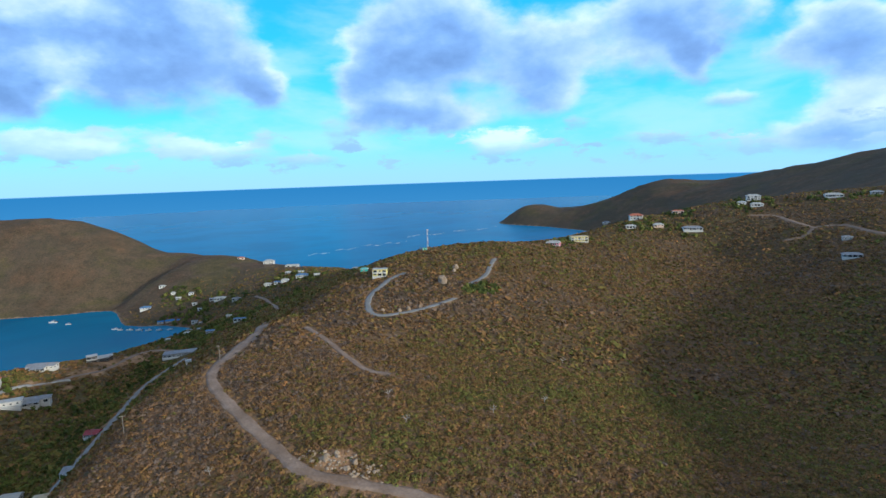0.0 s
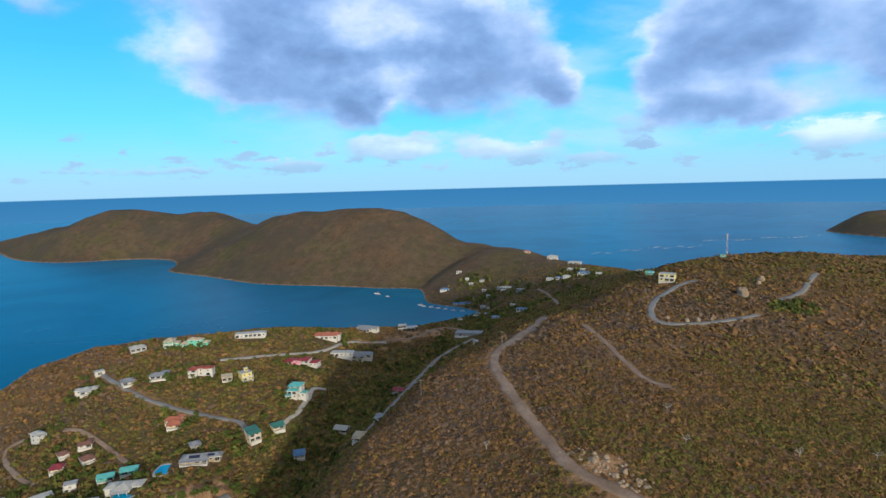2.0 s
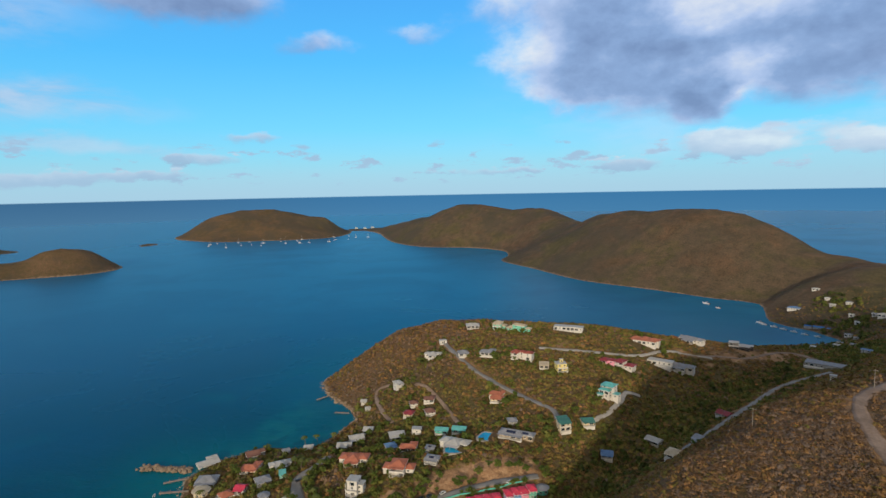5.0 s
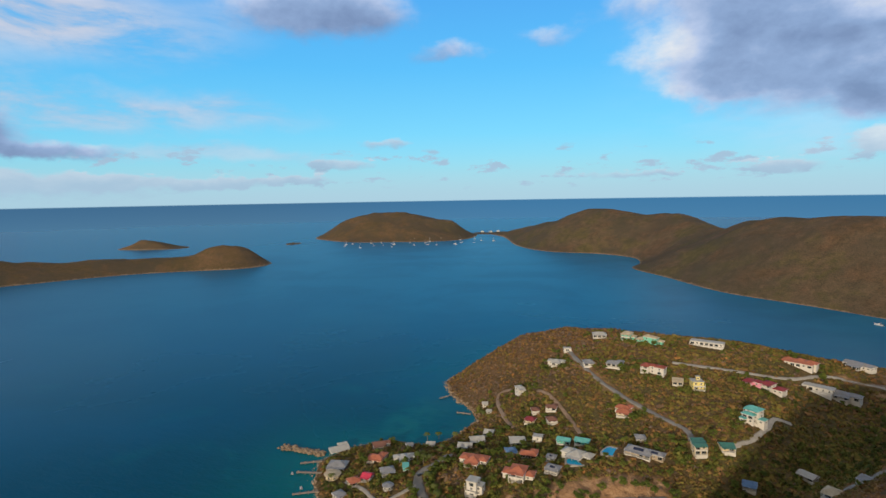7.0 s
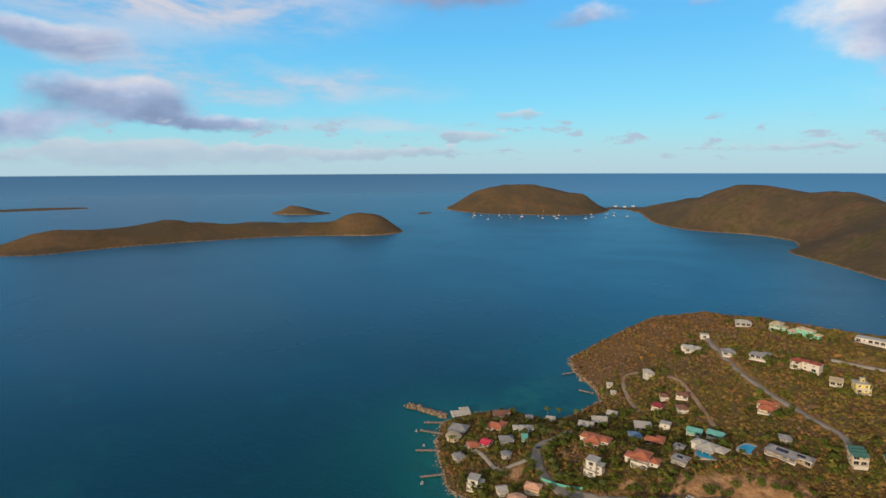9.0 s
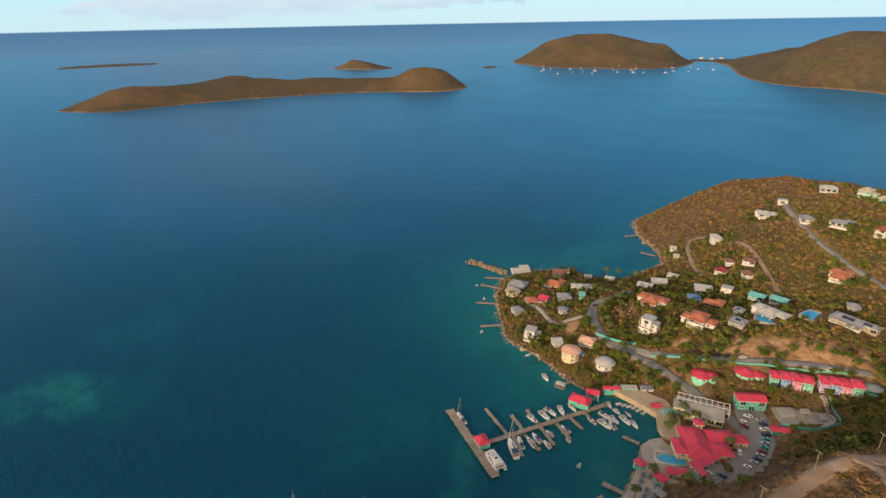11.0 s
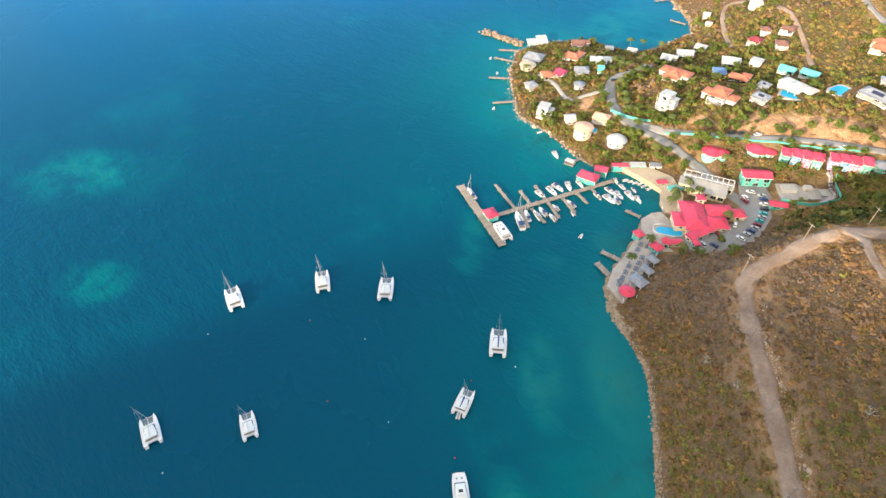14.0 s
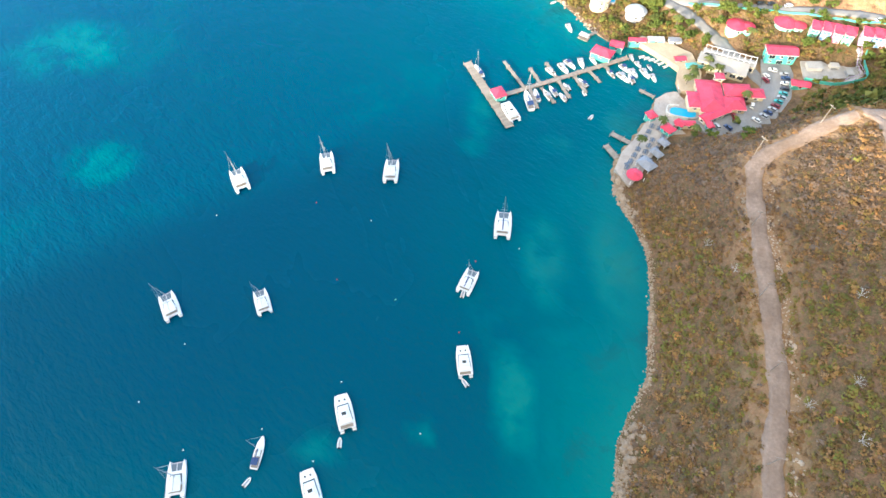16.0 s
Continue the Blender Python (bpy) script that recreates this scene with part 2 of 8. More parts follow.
def hill_material():
    """Dry tropical scrub: olive, straw and grey-brown patches over reddish soil, sandy rock at the water line; far
    slopes are greyed for haze.
    """
    m = bpy.data.materials.new("scrub hillside")
    m.use_nodes = True
    n = Nodes(m.node_tree)
    geo = n.add("ShaderNodeNewGeometry")
    where = geo.outputs["Position"]
    wide = n.noise(where, 0.006, 4.0, 0.6)
    mid = n.noise(where, 0.05, 5.0, 0.7)
    clump = n.noise(where, 0.33, 4.0, 0.7)
    base = n.ramp(n.math("ADD", n.math("MULTIPLY", wide, 0.45), n.math("MULTIPLY", mid, 0.55)),
                  [(0.30, (0.095, 0.078, 0.040)), (0.44, (0.145, 0.100, 0.056)), (0.54, (0.195, 0.122, 0.076)), (0.68, (0.245, 0.145, 0.095))])
    col = n.mix(1.0, base, n.ramp(clump, [(0.32, (0.62, 0.64, 0.60)), (0.52, (1.0, 1.0, 1.0)), (0.72, (1.3, 1.22, 1.1))]), "MULTIPLY")
    litter = n.noise(where, 1.5, 6.0, 0.78)
    hue = n.noise(where, 0.7, 4.0, 0.7, 0.5)
    col = n.mix(n.span(hue, 0.47, 0.64, 0.0, 0.70), col, (0.108, 0.108, 0.044))
    col = n.mix(n.span(hue, 0.47, 0.34, 0.0, 0.32), col, (0.200, 0.118, 0.064))
    col = n.mix(1.0, col, n.ramp(litter, [(0.30, (0.55, 0.54, 0.54)), (0.50, (0.96, 0.96, 0.96)), (0.70, (1.28, 1.25, 1.22))]), "MULTIPLY")
    # northern hills: scrub tones greyed and lifted, aerial haze put into the colour
    north = n.span(n.add("ShaderNodeSeparateXYZ", {0: where}).outputs[1], 480.0, 850.0, 0.0, 0.62)
    col = n.mix(north, col, n.mix(1.0, (0.122, 0.102, 0.078), n.ramp(n.math("ADD", n.math("MULTIPLY", mid, 0.5), n.math("MULTIPLY", clump, 0.5)), [(0.34, (0.48, 0.50, 0.50)), (0.5, (0.98, 0.95, 0.92)), (0.66, (1.75, 1.50, 1.30))]), "MULTIPLY"))
    drift = n.noise(where, 0.011, 5.0, 0.6, 0.3)
    col = n.mix(n.math("MULTIPLY", n.span(drift, 0.50, 0.64, 0.0, 0.5), n.span(north, 0.1, 0.6)), col, n.mix(1.0, col, (1.18, 0.94, 0.84), "MULTIPLY"))
    col = n.mix(n.math("MULTIPLY", n.span(drift, 0.50, 0.38, 0.0, 0.6), n.span(north, 0.1, 0.6)), col, n.mix(1.0, col, (0.88, 1.05, 0.66), "MULTIPLY"))
    distance = n.add("ShaderNodeVectorMath", {0: where}, operation="LENGTH").outputs["Value"]
    # distant woodland patches, their green greyed to stand for haze
    hazy_woods = n.math("MULTIPLY", n.span(distance, 1000.0, 1500.0, 0.0, 0.65), n.span(n.noise(where, 0.009, 5.0, 0.65), 0.43, 0.58))
    col = n.mix(hazy_woods, col, (0.090, 0.079, 0.060))
    col = n.mix(1.0, col, (0.80, 0.79, 0.77), "MULTIPLY")
    lush = n.add("ShaderNodeAttribute", attribute_name="lush").outputs["Fac"]
    col = n.mix(n.math("MULTIPLY", lush, n.span(mid, 0.36, 0.60, 0.25, 0.85)), col, n.ramp(clump, [(0.35, (0.060, 0.062, 0.026)), (0.60, (0.105, 0.098, 0.040)), (0.8, (0.150, 0.125, 0.056))]))
    rim = n.add("ShaderNodeAttribute", attribute_name="rim").outputs["Fac"]
    edge = n.math("ADD", rim, n.math("MULTIPLY", n.math("SUBTRACT", n.noise(where, 0.16, 5.0, 0.7), 0.5), 1.6))
    col = n.mix(n.span(edge, 0.58, 0.92), col, n.ramp(n.noise(where, 0.5, 4.0, 0.7), [(0.3, (0.15, 0.105, 0.065)), (0.55, (0.29, 0.215, 0.14)), (0.8, (0.45, 0.36, 0.26))]))
    earth = n.add("ShaderNodeAttribute", attribute_name="bare_earth").outputs["Fac"]
    col = n.mix(earth, col, n.ramp(n.noise(where, 0.22, 5.0, 0.7), [(0.3, (0.22, 0.135, 0.078)), (0.5, (0.36, 0.215, 0.118)), (0.7, (0.50, 0.33, 0.195))]))
    b = n.add("ShaderNodeBump", {"Strength": 0.9, "Distance": 1.6, "Height": n.math("ADD", clump, n.math("MULTIPLY", mid, 1.6))})
    p = n.add("ShaderNodeBsdfPrincipled", {"Base Color": col, "Roughness": 0.95, "Normal": b.outputs[0], "Specular IOR Level": 0.1})
    n.add("ShaderNodeOutputMaterial", {0: p})
    return m


def sea_material():
    """Open water, deep blue, turquoise where it is shallow over sand, with wind ripples; far water is coloured for sky
    sheen and cloud shade.
    """
    m = bpy.data.materials.new("sea water")
    m.use_nodes = True
    n = Nodes(m.node_tree)
    where = n.add("ShaderNodeNewGeometry").outputs["Position"]
    shoal = n.add("ShaderNodeAttribute", attribute_name="shoal").outputs["Fac"]
    patch = n.add("ShaderNodeAttribute", attribute_name="sand_patch").outputs["Fac"]
    sand = n.noise(where, 0.0105, 5.0, 0.58, 0.5)
    torn = n.span(n.noise(where, 0.07, 3.0, 0.55, 0.3), 0.22, 0.66)
    f = n.math("ADD", n.math("ADD", shoal, n.span(sand, 0.54, 0.78, 0.0, 0.26)), n.math("MULTIPLY", n.math("MULTIPLY", patch, torn), 0.55))
    col = n.ramp(f, [(0.0, (0.0005, 0.045, 0.085)), (0.20, (0.0007, 0.066, 0.096)), (0.45, (0.0018, 0.102, 0.118)), (0.75, (0.008, 0.138, 0.136)), (1.0, (0.014, 0.138, 0.126))])
    reef = n.span(n.noise(where, 0.05, 5.0, 0.65, 0.5), 0.50, 0.68, 0.0, 0.55)
    col = n.mix(n.math("MULTIPLY", reef, n.span(shoal, 0.25, 0.7)), col, (0.010, 0.070, 0.072))
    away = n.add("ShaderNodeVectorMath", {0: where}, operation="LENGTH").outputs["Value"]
    gust = n.noise(where, 0.0035, 5.0, 0.6, 0.8)
    col = n.mix(n.span(gust, 0.42, 0.70, 0.0, 0.45), col, (0.0007, 0.046, 0.095))
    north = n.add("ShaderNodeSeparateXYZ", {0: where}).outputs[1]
    # sky reflection painted into the far water, duller southward for cloud shade
    far_sea_sheen = n.mix(n.span(north, 900.0, 2000.0), n.mix(n.span(north, -700.0, 500.0), (0.008, 0.092, 0.195), (0.012, 0.140, 0.280)), (0.011, 0.150, 0.320))
    # darkened farther out to meet the sea band in the world shader
    far_sea_sheen = n.mix(n.span(away, 1800.0, 4600.0, 0.0, 0.8), far_sea_sheen, n.mix(n.span(north, -700.0, 900.0), (0.006, 0.070, 0.150), (0.008, 0.095, 0.225)))
    col = n.mix(n.span(away, 270.0, 1150.0, 0.0, 0.98), col, far_sea_sheen)
    wind = n.vec("MULTIPLY", n.add("ShaderNodeVectorRotate", {0: where, "Angle": 0.62}, rotation_type="Z_AXIS").outputs[0], (1.0, 0.42, 1.0))
    ripple = n.math("ADD", n.noise(wind, 0.55, 4.0, 0.60, 0.35), n.math("MULTIPLY", n.noise(wind, 0.13, 3.0, 0.6, 0.3), 1.9))
    b = n.add("ShaderNodeBump", {"Strength": n.span(away, 130.0, 700.0, 0.72, 0.003), "Distance": 0.8, "Height": ripple})
    lanes = n.noise(n.vec("MULTIPLY", wind, (1.0, 2.2, 1.0)), 0.0042, 5.0, 0.62, 0.5)
    col = n.mix(n.math("MULTIPLY", n.span(away, 250.0, 700.0), n.span(lanes, 0.40, 0.66, 0.0, 0.55)), col, (0.004, 0.082, 0.190))
    rough = n.math("ADD", 0.26, n.math("MULTIPLY", n.math("SUBTRACT", gust, 0.5), n.span(away, 400.0, 1200.0, 0.4, 0.06)))
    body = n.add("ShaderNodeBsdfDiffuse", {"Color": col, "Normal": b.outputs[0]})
    gloss = n.add("ShaderNodeBsdfGlossy", {"Color": n.mix(n.span(away, 250.0, 900.0), (0.45, 0.82, 1.0), (0.72, 0.90, 1.0)), "Roughness": rough, "Normal": b.outputs[0]})
    fres = n.add("ShaderNodeFresnel", {"IOR": 1.33, "Normal": b.outputs[0]}).outputs[0]
    n.add("ShaderNodeOutputMaterial", {0: n.add("ShaderNodeMixShader", {0: n.math("MULTIPLY", fres, n.span(away, 250.0, 1400.0, 0.62, 0.45)), 1: body, 2: gloss})})
    return m


HILL, SEA = hill_material(), sea_material()

# ---- the lie of the land: shores, ridges, valleys and roads, and unseen hills that cast shade ----
QUAY = [
    (-168, 58), (-175, 54), (-186, 58), (-194, 64), (-205, 70), (-212, 75), (-223, 77), (-228, 83), (-229, 88), (-221, 92), (-206, 98), (-200, 96), (-199, 82), (-188, 74), (-173, 66), (-165, 60),
]
CAR_PARK = [
    (-206, 90), (-214, 111), (-222, 124), (-236, 130), (-255, 133), (-258, 146), (-244, 147), (-226, 142), (-210, 131), (-199, 119), (-197, 100),
]
YARD = [
    (-238, 150), (-252, 151), (-254, 178), (-241, 178),
]
MARINA_FLAT = [
    (-206, 96), (-224, 98), (-256, 100), (-266, 98), (-264, 128), (-222, 126), (-212, 110),
]
# invented shore out of view, footing the added shadow-casting hill
COAST_HIDDEN = [
    (420, -560), (140, -520), (70, -430), (50, -300), (45, -170), (40, -80), (15, -20), (0, 30),
]
COAST_MAIN = [
    (-34, 46.5), (-43, 48), (-53, 49.5), (-65, 55.5), (-72, 59.5), (-81, 62.3), (-92, 63.6), (-112, 65.2), (-125, 66), (-137, 64.5), (-147, 60.5), (-154, 57), (-162, 56), (-170, 58), (-186, 67), (-202, 77), (-217, 85), (-230, 92), (-241, 93), (-251, 92), (-262, 80), (-268, 58), (-278, 48), (-303, 32), (-323, 12), (-361, 7), (-383, 5), (-417, 11), (-434, 36), (-437, 72), (-422, 91), (-421, 112), (-452, 150), (-477, 154), (-521, 147), (-562, 152), (-600, 195), (-640, 270), (-640, 370), (-560, 450), (-470, 560), (-405, 670), (-366, 770), (-417, 790), (-477, 795), (-557, 899),
]
COAST_NORTH = [
    (-628, 881), (-749, 861), (-915, 825), (-1117, 852), (-1289, 873), (-1380, 960), (-1508, 1022), (-1651, 988), (-1792, 868), (-2048, 858), (-2500, 980), (-2800, 1010), (-2830, 1200), (-2300, 1420), (-1700, 1600), (-1250, 1430), (-880, 1420), (-640, 1290), (-430, 1200), (-240, 1080), (-60, 960), (150, 1000), (330, 1080),
]
COAST_EAST = [
    (480, 1300), (520, 1800), (420, 2100), (240, 2360), (330, 2560), (600, 2750), (1500, 2950), (2600, 2200), (2700, 200), (2300, -1000), (1500, -700), (900, -480), (560, -400),
]
COAST_ANCHOR = [
    (-2790, 110), (-2529, 246), (-2452, 437), (-2403, 581), (-2447, 753), (-2696, 905), (-2900, 920), (-3150, 700), (-3180, 300), (-2980, 120),
]
COAST_LONG = [
    (-1344, -1105), (-1330, -949), (-1427, -855), (-1524, -743), (-1606, -607), (-1681, -456), (-1700, -283), (-1694, -177), (-1748, -94), (-1844, -80), (-1900, -150), (-1900, -300), (-1930, -500), (-1850, -680), (-1740, -850), (-1600, -1000), (-1450, -1110),
]
COAST_ISLET_WIDE = [
    (-2731, -2182), (-2860, -2010), (-2993, -1839), (-3100, -1860), (-3080, -2080), (-2900, -2240),
]
COAST_ISLET_ROUND = [
    (-2575, -720), (-2525, -600), (-2525, -469), (-2620, -450), (-2740, -600), (-2690, -720),
]
COAST_SPIT = [
    (-2783, 924), (-2739, 959), (-2732, 1007), (-2756, 1093), (-2894, 1148), (-2868, 1058), (-2876, 1007), (-2922, 970),
]
COAST_ISLET_SMALL = [
    (-2502, -33), (-2560, 25), (-2620, 20), (-2600, -40),
]
RIDGE_SPUR = [
    (-147, 142, 45), (-160, 208, 78), (-156, 256, 91), (-149, 281, 97), (-143, 317, 97), (-132, 390, 100), (-109, 411, 100), (-91, 461, 110), (-71, 505, 117), (-49, 538, 125), (-17, 560, 129),
]
# the last three points are out of view, raised to shade the east valley
RIDGE_MAIN = [
    (56, 587, 131), (112, 630, 121), (176, 677, 119), (245, 762, 134), (331, 783, 142), (418, 797, 154), (478, 762, 161), (518, 711, 163), (561, 703, 167), (674, 566, 185), (752, 274, 215), (757, -20, 250), (760, -110, 258),
]
ROAD_UPPER = [
    (9, 180, 81), (-14, 189, 84), (-43, 195, 89), (-59, 201, 90), (-74, 216.5, 92), (-89, 232, 95), (-113, 259.7, 98), (-125, 279, 100), (-130, 300, 100), (-128, 320, 100), (-129, 384, 100),
]
VALLEY_EAST = [
    (112, 166, 75), (107, 198, 75), (121, 323, 72), (144, 432, 86), (310, 650, 100),
]
SLOPE_EAST = [
    (257, 306, 70), (347, 514, 96), (424, 424, 116), (346, 200, 140), (217, 125, 95),
]
ROAD_LOWER = [
    (-176, 157, 46), (-179, 143, 38), (-175, 129, 33), (-170, 119, 31), (-166, 110, 29), (-160, 104, 27), (-153, 101.5, 26), (-131, 99.7, 25), (-107, 98.6, 24), (-86, 96.7, 24), (-66, 94.6, 24), (-56, 91.8, 24), (-47, 88.8, 25), (-35, 86.5, 25), (10, 82, 28),
]
# invented hill behind the camera; its shadow covers the lower slope and moorings
RIDGE_SHADOW_CASTER = [
    (35, 62, 70), (80, 0, 150), (95, -60, 135), (100, -130, 96), (105, -200, 106), (120, -330, 114), (190, -430, 112),
]
# unseen ground added behind that hill, closing sunlit gaps on the lower slope
SLOPE_SHADOW_CASTER = [
    (150, -75, 122), (190, -125, 150), (225, -170, 160), (250, -210, 150),
]
RIDGE_HEADLAND = [
    (-571, 168, 15), (-574, 191, 28), (-562, 243, 45), (-537, 281, 55), (-508, 319, 57), (-454, 361, 58), (-404, 405, 58), (-376, 448, 48), (-353, 497, 38), (-324, 557, 30),
]
VALLEY_WEST = [
    (-215, 142, 6), (-225, 178, 10), (-237, 232, 14), (-256, 300, 17), (-272, 385, 22), (-277, 521, 27), (-274, 644, 36), (-209, 731, 46),
]
RIDGE_ISTHMUS = [
    (-132, 748, 77), (-222, 934, 55), (-339, 1025, 54), (-412, 1074, 61), (-540, 1127, 64),
]
RIDGE_BIG_HILL = [
    (-658, 1121, 114), (-725, 1139, 132), (-815, 1138, 139), (-909, 1130, 147), (-971, 1117, 143), (-1143, 1119, 125), (-1324, 1159, 89), (-1626, 1248, 128), (-1759, 1236, 117), (-1927, 1162, 141), (-2027, 1087, 128), (-2179, 1053, 77), (-2553, 1021, 27),
]
TERRACE_ROAD = [
    (-312, 74, 9), (-294, 100, 12), (-285, 126, 15), (-278, 163, 18), (-272, 184, 20), (-264, 205, 22),
]
TERRACE_ROWS = [
    (-272, 113, 11), (-270, 145, 12), (-261, 165, 13), (-255, 188, 14),
]
ROAD_MARINA = [
    (-340, 72, 9), (-309, 76, 8), (-284, 100, 6), (-253, 122, 4), (-235, 132, 4), (-215, 121, 4), (-203, 102, 4), (-205, 86, 3),
]
TERRACE_VILLAS = [
    (-363, 61, 8), (-351, 112, 16), (-317, 133, 19), (-317, 176, 24), (-302, 206, 28),
]
SLOPE_HEADLAND = [
    (-381, 159, 12), (-346, 181, 16), (-391, 190, 20), (-367, 241, 30), (-294, 252, 30), (-309, 308, 38), (-361, 308, 42), (-421, 264, 48), (-434, 189, 26), (-476, 243, 42),
]
RIDGE_SPIT = [
    (-2852, 947, 3), (-2825, 1121, 4),
]
RIDGE_ANCHOR = [
    (-2890, 243, 84), (-2872, 399, 124), (-2795, 558, 125), (-2702, 654, 93), (-2634, 755, 80),
]
RIDGE_LONG = [
    (-1412, -1084, 16), (-1463, -1032, 40), (-1574, -934, 33), (-1651, -834, 41), (-1674, -788, 54), (-1733, -648, 41), (-1815, -490, 36), (-1802, -318, 37), (-1791, -258, 61), (-1797, -214, 67), (-1812, -171, 57), (-1836, -116, 52),
]
RIDGE_FAR = [
    (293, 2422, 38), (383, 2420, 76), (522, 2394, 54), (690, 2299, 91), (781, 2217, 147), (877, 2180, 167), (1001, 2071, 148), (1122, 1951, 188), (1166, 1866, 200), (1261, 1742, 219), (1304, 1646, 248), (1556, 1090, 300), (1674, 295, 330),
]
# unseen ground kept low to set where the valley's shadow ends
SLOPE_SHADOW_EDGE = [
    (316, 42, 133), (342, 60, 137), (387, 90, 146), (400, 130, 149), (408, 161, 154),
]
GULLY_FAR = [
    (-560, 918, 4), (-548, 952, 17), (-532, 977, 27), (-514, 1003, 38),
]
GULLY_BANK = [
    (-528, 908, 20), (-514, 940, 36), (-498, 968, 50), (-480, 992, 60),
]
RIDGE_ISLETS = [
    (-2880, -1953, 42), (-2780, -2043, 29), (-2583, -636, 46), (-2541, -549, 20), (-2560, -8, 8),
]


def glide(pts, step):
    """A smooth line through pts, cut into pieces of about step metres."""
    p = np.array(pts, float)
    out = []
    for i in range(len(p) - 1):
        a, b = p[i], p[i + 1]
        m0 = (b - p[i - 1]) / 2 if i else (b - a) / 2
        m1 = (p[i + 2] - a) / 2 if i + 2 < len(p) else (b - a) / 2
        k = max(1, int(np.linalg.norm((b - a)[:2]) / step))
        s = np.arange(k)[:, None] / k
        out.append((2 * s**3 - 3 * s**2 + 1) * a + (s**3 - 2 * s**2 + s) * m0 + (3 * s**2 - 2 * s**3) * b + (s**3 - s**2) * m1)
    out.append(p[-1:])
    return np.concatenate(out)


def ring(pts, step):
    p = np.array(pts, float)
    return glide(np.vstack([p, p[:1]]), step)[:-1]


def to_line(x, y, line):
    """Distance to a polyline, the nearest share along each piece and the piece's index."""
    best = np.full(x.shape, 1e9)
    at, which = np.zeros(x.shape), np.zeros(x.shape, int)
    for i in range(len(line) - 1):
        (ax, ay), (bx, by) = line[i][:2], line[i + 1][:2]
        dx, dy = bx - ax, by - ay
        t = np.clip(((x - ax) * dx + (y - ay) * dy) / (dx * dx + dy * dy + 1e-9), 0, 1)
        d = (x - ax - t * dx) ** 2 + (y - ay - t * dy) ** 2
        near = d < best
        best, at, which = np.where(near, d, best), np.where(near, t, at), np.where(near, i, which)
    return np.sqrt(best), at, which


def inside(x, y, loop):
    odd = np.zeros(x.shape, bool)
    for i in range(len(loop)):
        (ax, ay), (bx, by) = loop[i - 1], loop[i]
        if ay != by:
            odd ^= ((ay > y) != (by > y)) & (x < (bx - ax) * (y - ay) / (by - ay) + ax)
    return odd


def shore_distance(x, y, loop):
    """Metres from the shore, above zero on land."""
    d, _, _ = to_line(x, y, np.vstack([loop, loop[:1]]))
    return np.where(inside(x, y, loop), d, -d)


def hash2(ix, iy, seed):
    h = np.sin(ix * 127.1 + iy * 311.7 + seed * 74.7) * 43758.5453
    return h - np.floor(h)


def lattice(x, y, seed=0):
    """Smooth noise, -1 to 1."""
    ix, iy = np.floor(x), np.floor(y)
    u, v = x - ix, y - iy
    u, v = u * u * (3 - 2 * u), v * v * (3 - 2 * v)
    a, b = hash2(ix, iy, seed), hash2(ix + 1, iy, seed)
    c, d = hash2(ix, iy + 1, seed), hash2(ix + 1, iy + 1, seed)
    return 2 * ((a * (1 - u) + b * u) * (1 - v) + (c * (1 - u) + d * u) * v) - 1


def rough_land(x, y):
    n = 0
    for k, (size, gain) in enumerate(((160, 4.0), (75, 2.4), (34, 1.2), (15, 0.5))):
        n = n + gain * lattice(x / size + 0.3 * lattice(x / size / 2, y / size / 2, k + 9), y / size, k)
    return n * np.clip(np.hypot(x, y) / 900, 0.4, 1.7)


class Land:
    """Heights spread from ridges, valleys, terraces and the shore (a linear radial spread)."""

    def __init__(self, shore, lines, step=22.0, shore_step=24.0):
        self.loop = ring(shore, shore_step)
        pts = [np.column_stack([self.loop, np.zeros(len(self.loop))])]
        for ln in lines:
            pts.append(glide(ln, step))
        p = np.concatenate(pts)
        keep = [0]
        for i in range(1, len(p)):
            if np.min(np.hypot(*(p[keep, :2] - p[i, :2]).T)) > 5.0:
                keep.append(i)
        p = p[keep]
        self.c = p[:, :2]
        d = np.hypot(self.c[:, None, 0] - self.c[None, :, 0], self.c[:, None, 1] - self.c[None, :, 1])
        n = len(p)
        a = np.zeros((n + 1, n + 1))
        a[:n, :n], a[:n, n], a[n, :n] = d - 1.5 * np.eye(n), 1, 1
        self.w = np.linalg.solve(a, np.append(p[:, 2], 0))

    def height(self, x, y):
        flat_x, flat_y = x.ravel(), y.ravel()
        h = np.zeros(flat_x.size)
        for i in range(0, h.size, 20000):
            s = slice(i, i + 20000)
            d = np.hypot(flat_x[s, None] - self.c[None, :, 0], flat_y[s, None] - self.c[None, :, 1])
            h[s] = d @ self.w[:-1] + self.w[-1]
        h = h.reshape(x.shape)
        sd = shore_distance(x, y, self.loop)
        land = np.maximum(h, np.minimum(0.20 * sd, 2.2))
        land = land + rough_land(x, y) * np.clip((land - 6) / 30, 0, 1)
        land = np.minimum(land, 0.3 + 0.75 * np.maximum(sd, 0))
        return np.where(sd > 0, land, np.maximum(sd * 0.25, -12)), sd


def spaced(stops):
    """Grid lines from (place, spacing) stops."""
    out = [stops[0][0]]
    while out[-1] < stops[-1][0]:
        out.append(out[-1] + float(np.interp(out[-1], [s[0] for s in stops], [s[1] for s in stops])))
    return np.array(out)


